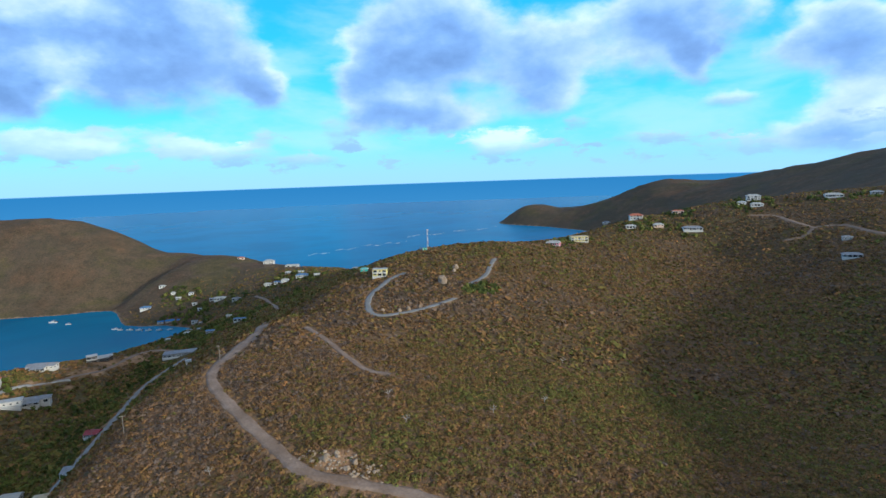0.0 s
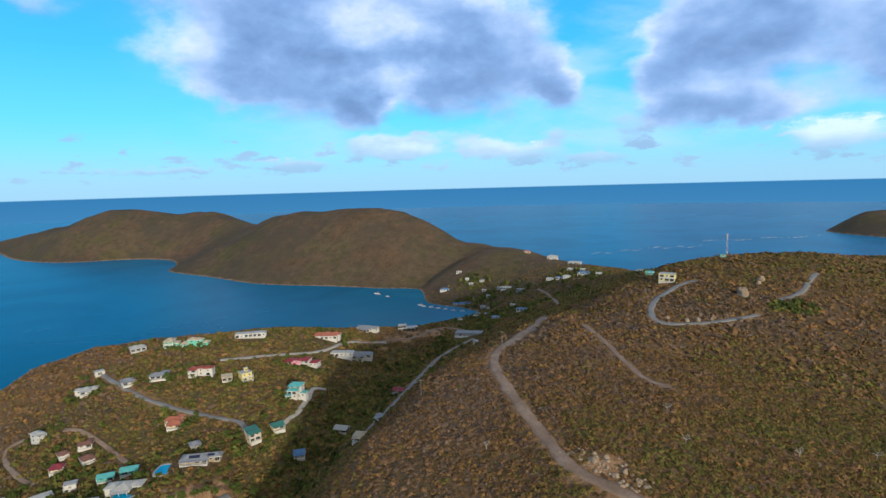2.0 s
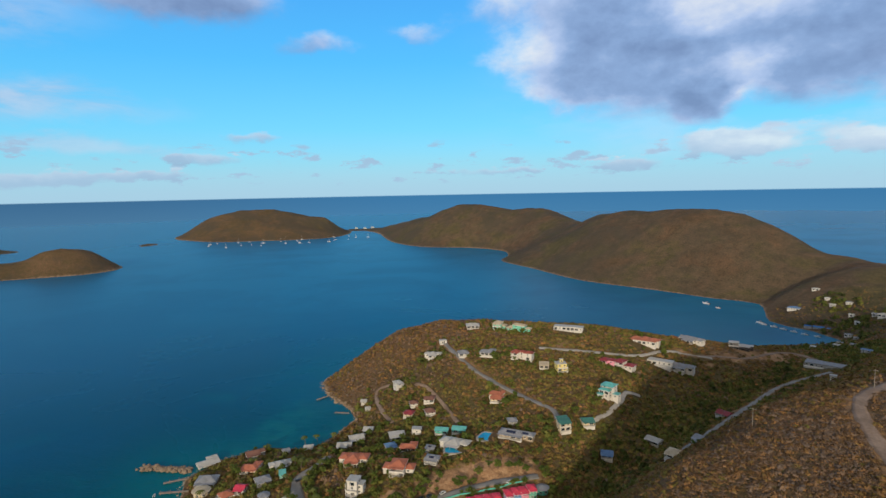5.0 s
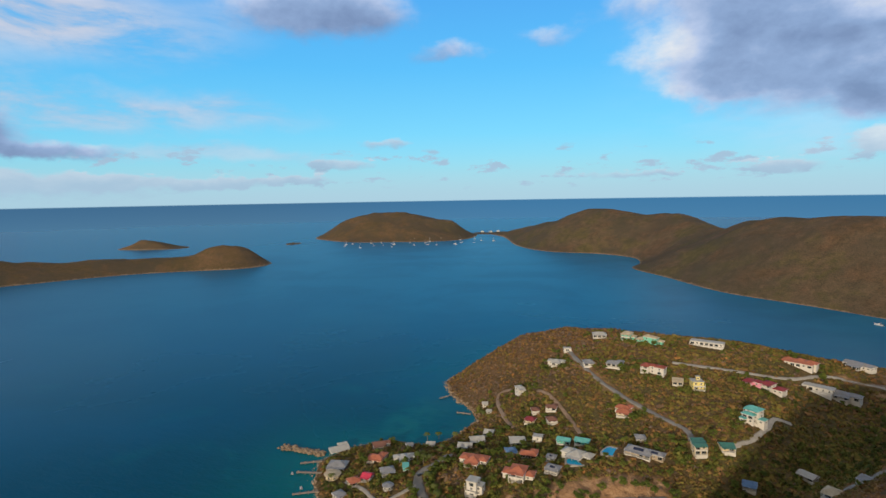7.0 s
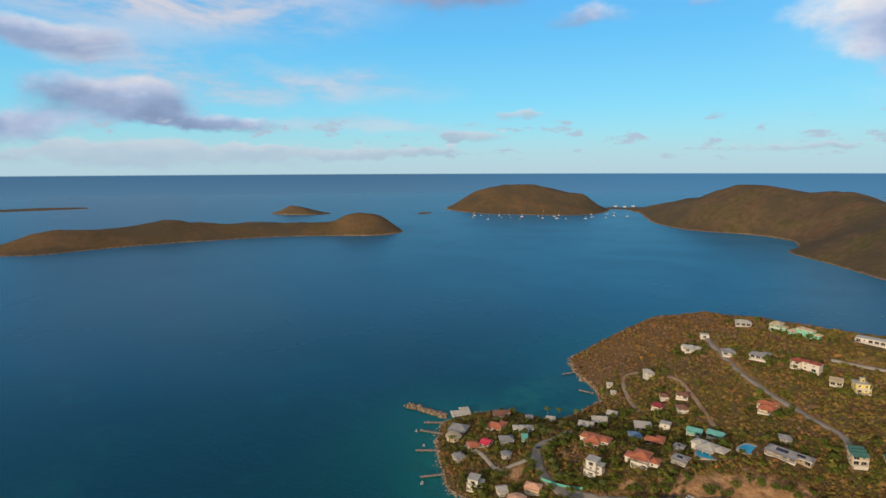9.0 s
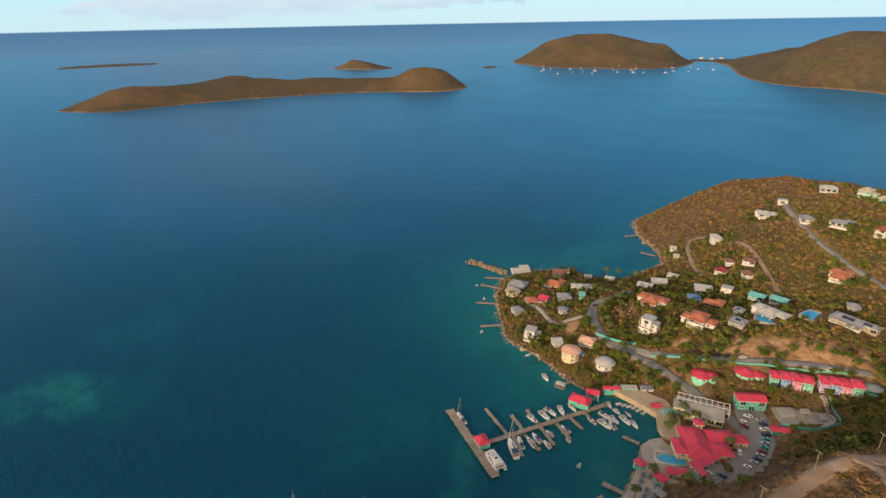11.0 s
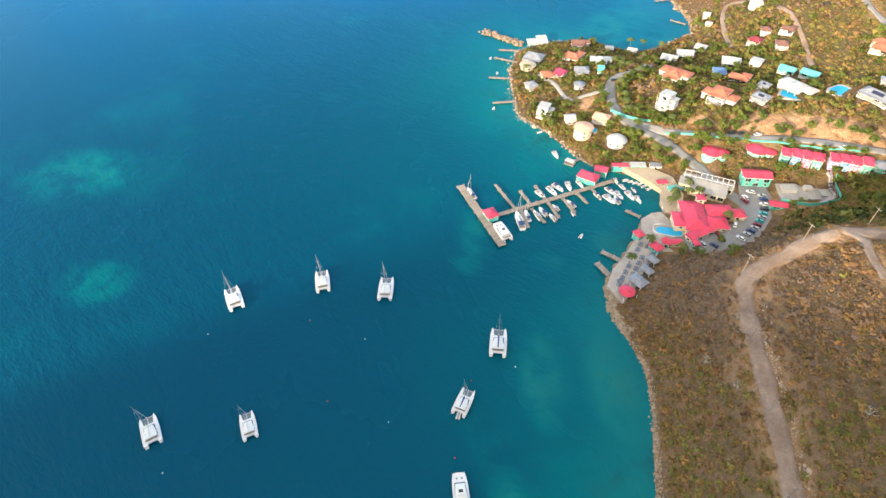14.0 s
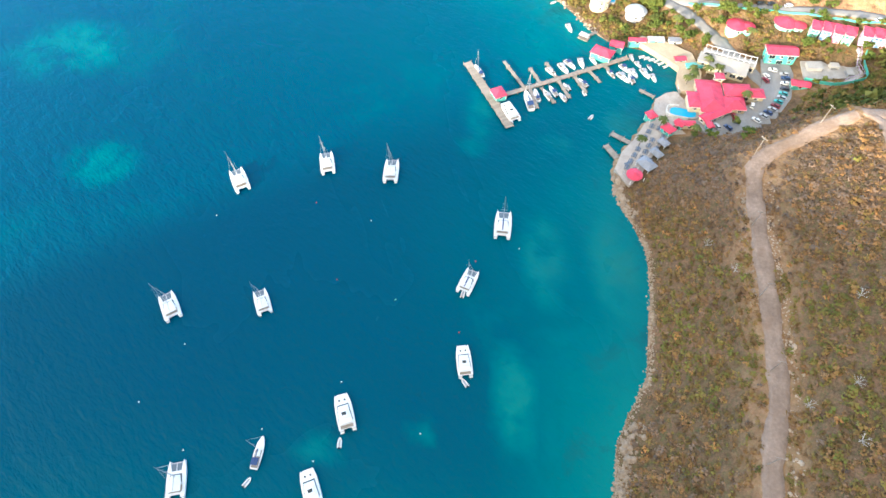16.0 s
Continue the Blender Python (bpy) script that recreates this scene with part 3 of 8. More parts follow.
MAIN = Land(COAST_HIDDEN + COAST_MAIN + COAST_NORTH + COAST_EAST, [RIDGE_SPUR, RIDGE_MAIN, ROAD_UPPER, VALLEY_EAST, SLOPE_EAST, ROAD_LOWER, RIDGE_HEADLAND,
            VALLEY_WEST, RIDGE_ISTHMUS, RIDGE_BIG_HILL, TERRACE_ROAD, TERRACE_ROWS, ROAD_MARINA, TERRACE_VILLAS, SLOPE_HEADLAND, RIDGE_FAR, RIDGE_SHADOW_CASTER, SLOPE_SHADOW_CASTER, SLOPE_SHADOW_EDGE, GULLY_FAR, GULLY_BANK], 26.0, 30.0)
GX = spaced([(-2900, 26), (-900, 14), (-480, 4.5), (60, 4.5), (500, 10), (1500, 30), (2760, 60)])
GY = spaced([(-1560, 70), (-200, 14), (0, 4.5), (480, 4.5), (900, 9), (1500, 18), (3000, 45)])
XX, YY = np.meshgrid(GX, GY)
ZZ, SD = MAIN.height(XX, YY)


def bench(pts, half, fade):
    """Cuts a road bench into the slope: level across, following the line's own height."""
    line = glide([(a, b) for a, b in pts], 8.0)
    lo, hi = line.min(0) - half - fade, line.max(0) + half + fade
    i0, i1 = np.searchsorted(GX, (lo[0], hi[0]))
    j0, j1 = np.searchsorted(GY, (lo[1], hi[1]))
    part_of = np.s_[j0:j1 + 1, i0:i1 + 1]
    h = np.array([ground(a, b) for a, b in line])
    pad = np.pad(h, 2, mode="edge")
    h = sum(pad[k:k + len(h)] for k in range(5)) / 5
    d, t, k = to_line(XX[part_of], YY[part_of], line)
    want = h[k] * (1 - t) + h[np.minimum(k + 1, len(h) - 1)] * t
    w = np.clip((half + fade - d) / fade, 0, 1)
    w = w * w * (3 - 2 * w)
    ZZ[part_of] = ZZ[part_of] * (1 - w) + want * w
    EARTH[part_of] = np.maximum(EARTH[part_of], np.clip((half * 1.3 + 1.8 - d + 2.4 * lattice(XX[part_of] / 11, YY[part_of] / 11, 5)) / 3.0, 0, 0.46))


def bare(x, y, r, gain=0.8, soft=6.0):
    """A patch of bare ground."""
    d = np.hypot(XX - x, YY - y) + 0.25 * r * lattice(XX / (0.6 * r), YY / (0.6 * r), 7)
    np.maximum(EARTH, np.clip((r - d) / soft, 0, 1) * gain, out=EARTH)


EARTH = np.zeros(ZZ.shape)


def level(pts, z):
    """Levels the ground under a slab."""
    d = shore_distance(XX, YY, np.array(pts, float))
    w = np.clip((d + 5.0) / 5.0, 0, 1)
    ZZ[:] = ZZ * (1 - w) + z * w


def ground(x, y):
    """Height of the mainland at a place."""
    i = int(np.clip(np.searchsorted(GX, x) - 1, 0, len(GX) - 2))
    j = int(np.clip(np.searchsorted(GY, y) - 1, 0, len(GY) - 2))
    u, v = (x - GX[i]) / (GX[i + 1] - GX[i]), (y - GY[j]) / (GY[j + 1] - GY[j])
    return float((ZZ[j, i] * (1 - u) + ZZ[j, i + 1] * u) * (1 - v) + (ZZ[j + 1, i] * (1 - u) + ZZ[j + 1, i + 1] * u) * v)


ROAD_HILLTOP = [(-36, 478), (-48, 464), (-59, 430), (-59, 400), (-51, 376), (-36, 377), (-13, 395), (6, 417)]
ROAD_LOOKOUT = [(20, 451), (34, 475), (41, 502), (47, 525)]
TRACK_SPUR = [(-94, 355), (-75, 328), (-57, 301), (-44, 284), (-31, 278)]
TRACK_SADDLE = [(-130, 311), (-131, 341), (-127, 357), (-173, 508)]
ROAD_HEADLAND = [(-483, 255), (-442, 248), (-410, 246), (-382, 250), (-357, 254), (-334, 257), (-317, 260), (-303, 253)]
ROAD_CREST = [(-402, 313), (-383, 338), (-367, 363), (-355, 391), (-352, 430), (-331, 463)]
DRIVE_TEAL = [(-307, 341), (-312, 331), (-301, 312), (-291, 285), (-290, 271)]
ROAD_VALLEY = [(-260, 528), (-270, 473), (-257, 407), (-241, 348), (-228, 302), (-222, 272)]
TRACK_EAST = [(394, 708), (415, 694), (418, 665), (425, 634), (445, 617), (446, 584), (448, 558)]
TRACK_EAST_LOW = [(425, 634), (404, 617), (383, 618)]
TRACK_GULLY = [(-279, 790), (-242, 733), (-195, 621)]
DRIVE_TOWER = [(-401, 164), (-423, 165), (-461, 173), (-471, 180), (-463, 187)]
DRIVE_COTTAGES = [(-359, 201), (-390, 205), (-419, 204), (-432, 199)]
ROAD_BAY = [(-343, 442), (-331, 477), (-321, 499), (-318, 553), (-303, 563), (-281, 559)]
LANE_CAPE = [(-344, 71), (-338, 55), (-336, 45), (-357, 37), (-373, 27)]
TRACK_LOWER_SPUR = [(-179, 143), (-172, 147), (-161.7, 144.7), (-148, 143.8)]
level(MARINA_FLAT, 3.0)
level(QUAY, 1.6)
level(CAR_PARK, 3.6)
level(YARD, 5.6)
for flat_x, flat_y, flat_z in ((-265.5, 159.5, 12.2), (-261.5, 170.5, 13.0), (-258.5, 183.5, 13.9), (-255.0, 194.0, 14.6), (-272, 121, 10.2), (-273, 145, 12.2), (-255, 203, 15.8)):
    level([(flat_x - 4, flat_y - 5), (flat_x + 5, flat_y - 7), (flat_x + 7, flat_y + 3), (flat_x - 1, flat_y + 6)], flat_z)
for bench_row in ((ROAD_UPPER, 3.2, 5.0), (ROAD_LOWER, 5.2, 5.0), (TERRACE_ROAD, 3.5, 5.0), (ROAD_MARINA, 3.5, 5.0), (ROAD_HILLTOP, 2.5, 4.0), (ROAD_LOOKOUT, 2.5, 4.0), (TRACK_SPUR, 2.0, 4.0),
                  (ROAD_HEADLAND, 2.5, 4.0), (ROAD_VALLEY, 2.5, 4.0), (TRACK_EAST, 3.0, 6.0), (TRACK_EAST_LOW, 2.5, 6.0), (TRACK_LOWER_SPUR, 2.5, 4.0), (ROAD_BAY, 3.0, 4.0)):
    bench([(row[0], row[1]) for row in bench_row[0]], *bench_row[1:])
bare(-294, 137, 10, 0.95, 4)
bare(-292, 148, 11, 1, 4)
bare(-288, 159, 12, 1, 4)
bare(-285, 170, 13, 1, 4)
bare(-282, 181, 14, 1, 4)
bare(-277, 192, 12, 1, 4)
bare(-274, 201, 10, 0.95, 4)
bare(-298, 119, 9, 0.9, 4)
bare(-296, 102, 7, 0.6, 6)
bare(-328, 59, 11, 0.9, 4)
bare(-46, 205, 9, 0.9, 4)
bare(-48, 295, 16, 0.45, 10)
bare(-36, 331, 18, 0.4, 12)
bare(-68, 435, 10, 0.7, 6)
bare(-25, 391, 8, 0.6, 6)
bare(-312, 527, 16, 0.8, 6)
bare(-333, 478, 12, 0.7, 6)
bare(-332, 516, 14, 0.8, 6)
bare(-245, 93, 10, 0.9, 5)
bare(-234, 93, 8, 0.9, 4)
bare(-274, 95, 8, 0.7, 6)
bare(-238, 154, 14, 0.7, 6)
bare(-396, 337, 14, 0.5, 10)
bare(-347, 442, 10, 0.7, 6)
bare(-325, 450, 10, 0.7, 6)
bare(-327, 488, 12, 0.9, 5)
bare(-321, 512, 12, 0.9, 5)
bare(-318, 536, 12, 0.9, 5)
bare(-310, 555, 10, 0.8, 5)

ISLANDS = [("island_long", Land(COAST_LONG, [RIDGE_LONG], 40, 40), COAST_LONG, "long low island of dry brown scrub across the sound"),
           ("island_anchorage", Land(COAST_ANCHOR, [RIDGE_ANCHOR], 60, 60), COAST_ANCHOR, "round hilly island of dry scrub behind an anchorage"),
           ("spit", Land(COAST_SPIT, [RIDGE_SPIT], 40, 40), COAST_SPIT, "low sandy spit between two far islands"),
           ("islet_wide", Land(COAST_ISLET_WIDE, [RIDGE_ISLETS[:2]], 40, 40), COAST_ISLET_WIDE, "small far low islet with a green crown"),
           ("islet_round", Land(COAST_ISLET_ROUND, [RIDGE_ISLETS[2:4]], 40, 40), COAST_ISLET_ROUND, "small far rounded islet of brown scrub"),
           ("islet_small", Land(COAST_ISLET_SMALL, [RIDGE_ISLETS[4:] + RIDGE_ISLETS[4:]], 40, 30), COAST_ISLET_SMALL, "tiny far rocky islet in the sound")]


def sheet(name, gx, gy, z, keep, mat, attrs=()):
    """A height sheet as one mesh; keep: which cells stay."""
    ny, nx = z.shape
    idx = np.arange(nx * ny).reshape(ny, nx)
    cell = keep[:-1, :-1] | keep[1:, :-1] | keep[:-1, 1:] | keep[1:, 1:]
    quads = np.stack([idx[:-1, :-1], idx[:-1, 1:], idx[1:, 1:], idx[1:, :-1]], -1)[cell]
    used = np.unique(quads)
    remap = np.full(nx * ny, -1)
    remap[used] = np.arange(len(used))
    xx, yy = np.meshgrid(gx, gy)
    co = np.column_stack([xx.ravel(), yy.ravel(), z.ravel()])[used]
    me = bpy.data.meshes.new(name)
    me.from_pydata(co.tolist(), [], remap[quads].tolist())
    me.polygons.foreach_set("use_smooth", np.ones(len(me.polygons), bool))
    for key, values in attrs:
        me.attributes.new(key, "FLOAT", "POINT").data.foreach_set("value", values.ravel()[used].astype(np.float32))
    me.materials.append(mat)
    me.update()
    return new(name, me)


# ---- ground and water ----
# where gardens and the damp valley keep the ground green
LUSH = np.zeros(ZZ.shape)
for lx, ly, lr in ((-380, 60, 70), (-330, 150, 75), (-370, 250, 70), (-330, 340, 85), (-390, 360, 60), (-290, 250, 50), (-345, 460, 60), (-262, 340, 45), (-268, 430, 50), (-240, 230, 40), (-275, 560, 70), (-230, 700, 80)):
    LUSH = np.maximum(LUSH, np.clip(1.25 - np.hypot(XX - lx, YY - ly) / lr + 0.35 * lattice(XX / 28, YY / 28, 19), 0, 1))
ground_ob = tagged(sheet("ground", GX, GY, ZZ, SD > -30, HILL, [("bare_earth", EARTH), ("lush", LUSH), ("rim", np.clip(1.0 - SD / (1.6 + 0.006 * np.hypot(XX, YY)), 0, 1))]), "dry scrub covered hills sloping down to the bay", "hillside", kind="structure")
for isl_name, isl, isl_shore, isl_label in ISLANDS:
    lo, hi = np.min(isl_shore, 0) - 40, np.max(isl_shore, 0) + 40
    ix, iy = np.arange(lo[0], hi[0], 12.0), np.arange(lo[1], hi[1], 12.0)
    iz, isd = isl.height(*np.meshgrid(ix, iy))
    tagged(sheet(isl_name, ix, iy, iz, isd > -25, HILL, [("bare_earth", iz * 0), ("lush", iz * 0), ("rim", np.clip(1.0 - isd / 13.0, 0, 1))]), isl_label, "island", kind="structure")

SX = spaced([(-4900, 150), (-1900, 50), (-700, 12), (-450, 5), (-20, 5), (150, 30), (900, 150), (4900, 300)])
SY = spaced([(-4900, 300), (-700, 80), (-290, 8), (-160, 5), (180, 5), (400, 25), (1300, 40), (4900, 250)])
sxx, syy = np.meshgrid(SX, SY)
sea_sd = shore_distance(sxx, syy, MAIN.loop)
for isl_name, isl, isl_shore, isl_label in ISLANDS:
    sea_sd = np.maximum(sea_sd, shore_distance(sxx, syy, isl.loop))
reach = 36 + 12 * lattice(sxx / 60, syy / 60, 3) + 0.02 * np.hypot(sxx, syy)
SHOAL = np.clip(np.exp(np.minimum(sea_sd, 0) / reach), 0, 1) * 0.8
# pale sand on the bay floor: centre, half width, half length, turn
PATCH = np.zeros_like(sxx)
for px, py, pw, pl, pr in ((-124, 22, 7, 16, 95), (-64, 12, 6, 15, 96), (-49, -20, 3, 3, 0), (-39, -56, 6, 4, 96), (-243, -253, 25, 20, 94), (-187, -13, 5, 5, 94), (-191, 27, 6, 5, 94), (-207, 60, 7, 7, 94), (-209, -10, 6, 16, 94),
                           (-161, -193, 14, 11, 95), (-497, 117, 16, 30, 60), (-474, 90, 14, 24, 60), (-124, 51, 7, 16, 95)):
    c, s = math.cos(radians(pr)), math.sin(radians(pr))
    u, v = ((sxx - px) * c + (syy - py) * s) / (pw * 1.5), ((syy - py) * c - (sxx - px) * s) / (pl * 1.5)
    PATCH = np.maximum(PATCH, np.clip(1.15 - u * u - v * v, 0, 1))
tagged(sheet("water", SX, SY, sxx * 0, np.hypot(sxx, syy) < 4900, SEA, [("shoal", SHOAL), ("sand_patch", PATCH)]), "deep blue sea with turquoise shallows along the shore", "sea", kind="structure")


# ---- building kit ----
class Form:
    """Collects faces for one mesh."""

    def __init__(self):
        self.v, self.f, self.m = [], [], []

    def add(self, verts, faces, m=0):
        k = len(self.v)
        self.v += [tuple(p) for p in verts]
        self.f += [tuple(k + i for i in f) for f in faces]
        self.m += [m] * len(faces)
        return self

    def box(self, x0, x1, y0, y1, z0, z1, m=0):
        return self.add([(x0, y0, z0), (x1, y0, z0), (x1, y1, z0), (x0, y1, z0), (x0, y0, z1), (x1, y0, z1), (x1, y1, z1), (x0, y1, z1)],
                        [(3, 2, 1, 0), (4, 5, 6, 7), (0, 1, 5, 4), (1, 2, 6, 5), (2, 3, 7, 6), (3, 0, 4, 7)], m)

    def chamfered(self, x0, x1, y0, y1, z0, z1, c, m=0):
        """A box whose top edge is cut back by c."""
        return self.loft([[(x0, y0, z0), (x1, y0, z0), (x1, y1, z0), (x0, y1, z0)], [(x0, y0, z1 - c), (x1, y0, z1 - c), (x1, y1, z1 - c), (x0, y1, z1 - c)],
                          [(x0 + c, y0 + c, z1), (x1 - c, y0 + c, z1), (x1 - c, y1 - c, z1), (x0 + c, y1 - c, z1)]], m)

    def loft(self, rings, m=0, caps=True):
        n = len(rings[0])
        verts = [p for r in rings for p in r]
        faces = [(i * n + j, i * n + (j + 1) % n, (i + 1) * n + (j + 1) % n, (i + 1) * n + j) for i in range(len(rings) - 1) for j in range(n)]
        if caps:
            faces += [tuple(range(n - 1, -1, -1)), tuple((len(rings) - 1) * n + j for j in range(n))]
        return self.add(verts, faces, m)

    def turned(self, x, y, profile, n=10, m=0, caps=True):
        """A turned form from (radius, z) pairs."""
        return self.loft([[(x + r * math.cos(2 * math.pi * j / n), y + r * math.sin(2 * math.pi * j / n), z) for j in range(n)] for r, z in profile], m, caps)

    def bar(self, a, b, r, n=5, m=0, r2=None):
        a, b = Vector(a), Vector(b)
        d = (b - a).normalized()
        u = d.orthogonal().normalized()
        w = d.cross(u)
        return self.loft([[tuple(c + (u * math.cos(2 * math.pi * j / n) + w * math.sin(2 * math.pi * j / n)) * rr) for j in range(n)] for c, rr in ((a, r), (b, r2 or r))], m)

    def mesh(self, name, mats, smooth=False):
        me = bpy.data.meshes.new(name)
        me.from_pydata(self.v, [], self.f)
        for mt in mats if isinstance(mats, (list, tuple)) else [mats]:
            me.materials.append(mt)
        me.polygons.foreach_set("material_index", self.m)
        if smooth:
            me.polygons.foreach_set("use_smooth", [True] * len(self.f))
        me.update()
        return me


def part(name, form, mats, parent, label="", m=None, smooth=False):
    """One mesh under a thing; form may be a ready mesh that alike parts share."""
    ob = new(name, form if isinstance(form, bpy.types.Mesh) else form.mesh(name, mats, smooth))
    ob.parent = parent
    if m is not None:
        ob.matrix_basis = m
    if label:
        ob["label"] = label
    return ob


def thing(name, label, category, m, group="", kind=""):
    ob = new(name)
    ob.matrix_basis = m
    ob.empty_display_size = 0.5
    return tagged(ob, label, category, group, kind)


KEEP = []   # (x, y, radius) where no scrub grows


def paint(name, rgb, rough=0.75, vary=0.0, scale=0.35, stain=0.25, metal=0.0, spec=0.4, bump=0.15):
    lo = tuple(c * 0.86 for c in rgb)
    return material(name, [(0.0, lo), (1.0, rgb)], scale, rough, (3.0, 0.10), bump, 4.0, metal, vary, spec,
                    (tuple(c * 0.55 for c in rgb), stain, 0.25) if stain else None)


WHITE = paint("white render", (0.62, 0.595, 0.55))
CREAM = paint("cream render", (0.62, 0.52, 0.34))
PEACH = paint("peach render", (0.74, 0.52, 0.38))
YELLOW = paint("yellow render", (0.78, 0.66, 0.22))
MINT = paint("mint green paint", (0.20, 0.58, 0.44))
TEALWALL = paint("turquoise paint", (0.10, 0.44, 0.37))
LILAC = paint("lilac paint", (0.52, 0.40, 0.66))
ROSE = paint("rose paint", (0.74, 0.30, 0.42))
BLUEPAINT = paint("sky blue paint", (0.22, 0.40, 0.66))
GREYWALL = paint("grey concrete", (0.36, 0.35, 0.33), 0.85)
DARKWALL = paint("dark timber cladding", (0.075, 0.065, 0.06), 0.7)
STONEWALL = material("rubble stone", [(0.0, (0.22, 0.17, 0.12)), (0.5, (0.36, 0.29, 0.21)), (1.0, (0.48, 0.40, 0.30))], 0.8, 0.9, (3.0, 0.35), 0.6)


def roof_material(name, rgb, rib=1.4, rough=0.55, stain=0.3):
    """Ribbed or tiled roofing, weathered."""
    m = bpy.data.materials.new(name)
    m.use_nodes = True
    n = Nodes(m.node_tree)
    at = n.add("ShaderNodeTexCoord").outputs["Object"]
    where = n.add("ShaderNodeNewGeometry").outputs["Position"]
    worn = n.noise(where, 0.3, 5.0, 0.65)
    col = n.ramp(worn, [(0.3, tuple(c * (1 - stain) for c in rgb)), (0.5, rgb), (0.75, tuple(min(1, c * 1.12 + 0.01) for c in rgb))])
    fleck = n.noise(where, 3.0, 3.0, 0.6)
    col = n.mix(1.0, col, n.ramp(fleck, [(0.3, (0.86,) * 3), (0.7, (1.06,) * 3)]), "MULTIPLY")
    wave = n.add("ShaderNodeTexWave", {"Vector": at, "Scale": rib, "Distortion": 0.2}, wave_type="BANDS", bands_direction="X").outputs["Fac"]
    b = n.add("ShaderNodeBump", {"Strength": 0.35, "Distance": 0.08, "Height": wave})
    p = n.add("ShaderNodeBsdfPrincipled", {"Base Color": col, "Roughness": rough, "Normal": b.outputs[0], "Specular IOR Level": 0.35})
    n.add("ShaderNodeOutputMaterial", {0: p})
    return m


CORAL = roof_material("coral red sheet roofing", (0.58, 0.046, 0.092))
TERRACOTTA = roof_material("terracotta tiles", (0.42, 0.145, 0.085), 2.2, 0.8)
MAROON = roof_material("maroon roofing", (0.24, 0.035, 0.045))
BRICKRED = roof_material("brick red tiles", (0.30, 0.080, 0.058), 2.2, 0.8)
BROWN = roof_material("weathered brown shingles", (0.20, 0.10, 0.075), 2.2, 0.85)
WHITEROOF = roof_material("white painted roofing", (0.42, 0.415, 0.40), stain=0.22)
GREYROOF = roof_material("grey shingles", (0.24, 0.25, 0.28), 2.0, 0.7)
BLUEROOF = roof_material("faded blue roofing", (0.10, 0.19, 0.36))
TEALROOF = roof_material("turquoise roofing", (0.13, 0.42, 0.41), stain=0.2)
GREENROOF = roof_material("dark green roofing", (0.05, 0.17, 0.15))
BEIGEROOF = roof_material("beige thatch coloured roofing", (0.50, 0.42, 0.30), 3.0, 0.85)
PEACHROOF = roof_material("pale peach roofing", (0.66, 0.38, 0.27), 2.0, 0.8)
GLASS = paint("dark window glass", (0.02, 0.028, 0.035), 0.12, stain=0.0, spec=0.7, bump=0.02)
FRAME = paint("white window frame", (0.74, 0.73, 0.70), 0.6, stain=0.1)
TIMBER = material("grey weathered timber", [(0.0, (0.20, 0.165, 0.13)), (1.0, (0.36, 0.31, 0.26))], 0.8, 0.85, (4.0, 0.3), 0.4, vary=0.5)
ASPHALT = material("worn asphalt", [(0.0, (0.175, 0.170, 0.165)), (1.0, (0.275, 0.268, 0.262))], 0.10, 0.9, (1.2, 0.2), 0.2, stain=((0.24, 0.20, 0.15), 0.5, 0.12))
CONCRETE = material("pale concrete", [(0.0, (0.28, 0.265, 0.245)), (1.0, (0.41, 0.385, 0.35))], 0.18, 0.88, (1.6, 0.2), 0.2, stain=((0.24, 0.21, 0.18), 0.5, 0.2))
DIRT = material("dusty dirt road", [(0.0, (0.165, 0.114, 0.080)), (0.5, (0.235, 0.168, 0.126)), (1.0, (0.325, 0.243, 0.188))], 0.12, 0.95, (0.9, 0.3), 0.6, 0.8, stain=((0.20, 0.12, 0.07), 0.6, 0.08))
SAND = material("pale sand", [(0.0, (0.36, 0.28, 0.19)), (1.0, (0.48, 0.39, 0.28))], 0.15, 0.95, (1.5, 0.2), 0.3)
POOL = paint("pool water", (0.03, 0.36, 0.62), 0.12, stain=0.0, scale=0.8, bump=0.3)
GELCOAT = paint("white boat gelcoat", (0.70, 0.70, 0.69), 0.3, stain=0.08, spec=0.5)
CANVAS = paint("grey boat canvas", (0.34, 0.35, 0.38), 0.8, stain=0.1)
NAVY = paint("navy canvas", (0.03, 0.06, 0.16), 0.7, stain=0.0)
NETTING = paint("dark trampoline net", (0.12, 0.15, 0.18), 0.9, stain=0.0)
ALLOY = paint("aluminium spar", (0.55, 0.56, 0.58), 0.35, metal=0.8, stain=0.0)
RUBBER = paint("black rubber", (0.02, 0.02, 0.02), 0.8, stain=0.0)
PINKBUOY = paint("red buoy plastic", (0.62, 0.05, 0.06), 0.5, stain=0.0)
SOLAR = paint("solar panel", (0.012, 0.02, 0.06), 0.15, stain=0.0, spec=0.8)
MARINEBLUE = paint("blue tarpaulin", (0.03, 0.16, 0.46), 0.6)
EARTHBANK = material("orange cut earth", [(0.0, (0.30, 0.16, 0.075)), (0.5, (0.46, 0.27, 0.13)), (1.0, (0.60, 0.40, 0.22))], 0.12, 0.95, (0.8, 0.3), 0.8, 0.7)
ROCK = material("shore rock", [(0.0, (0.15, 0.105, 0.070)), (0.5, (0.30, 0.225, 0.155)), (1.0, (0.45, 0.36, 0.27))], 0.5, 0.92, (2.5, 0.3), 0.7, vary=0.5)

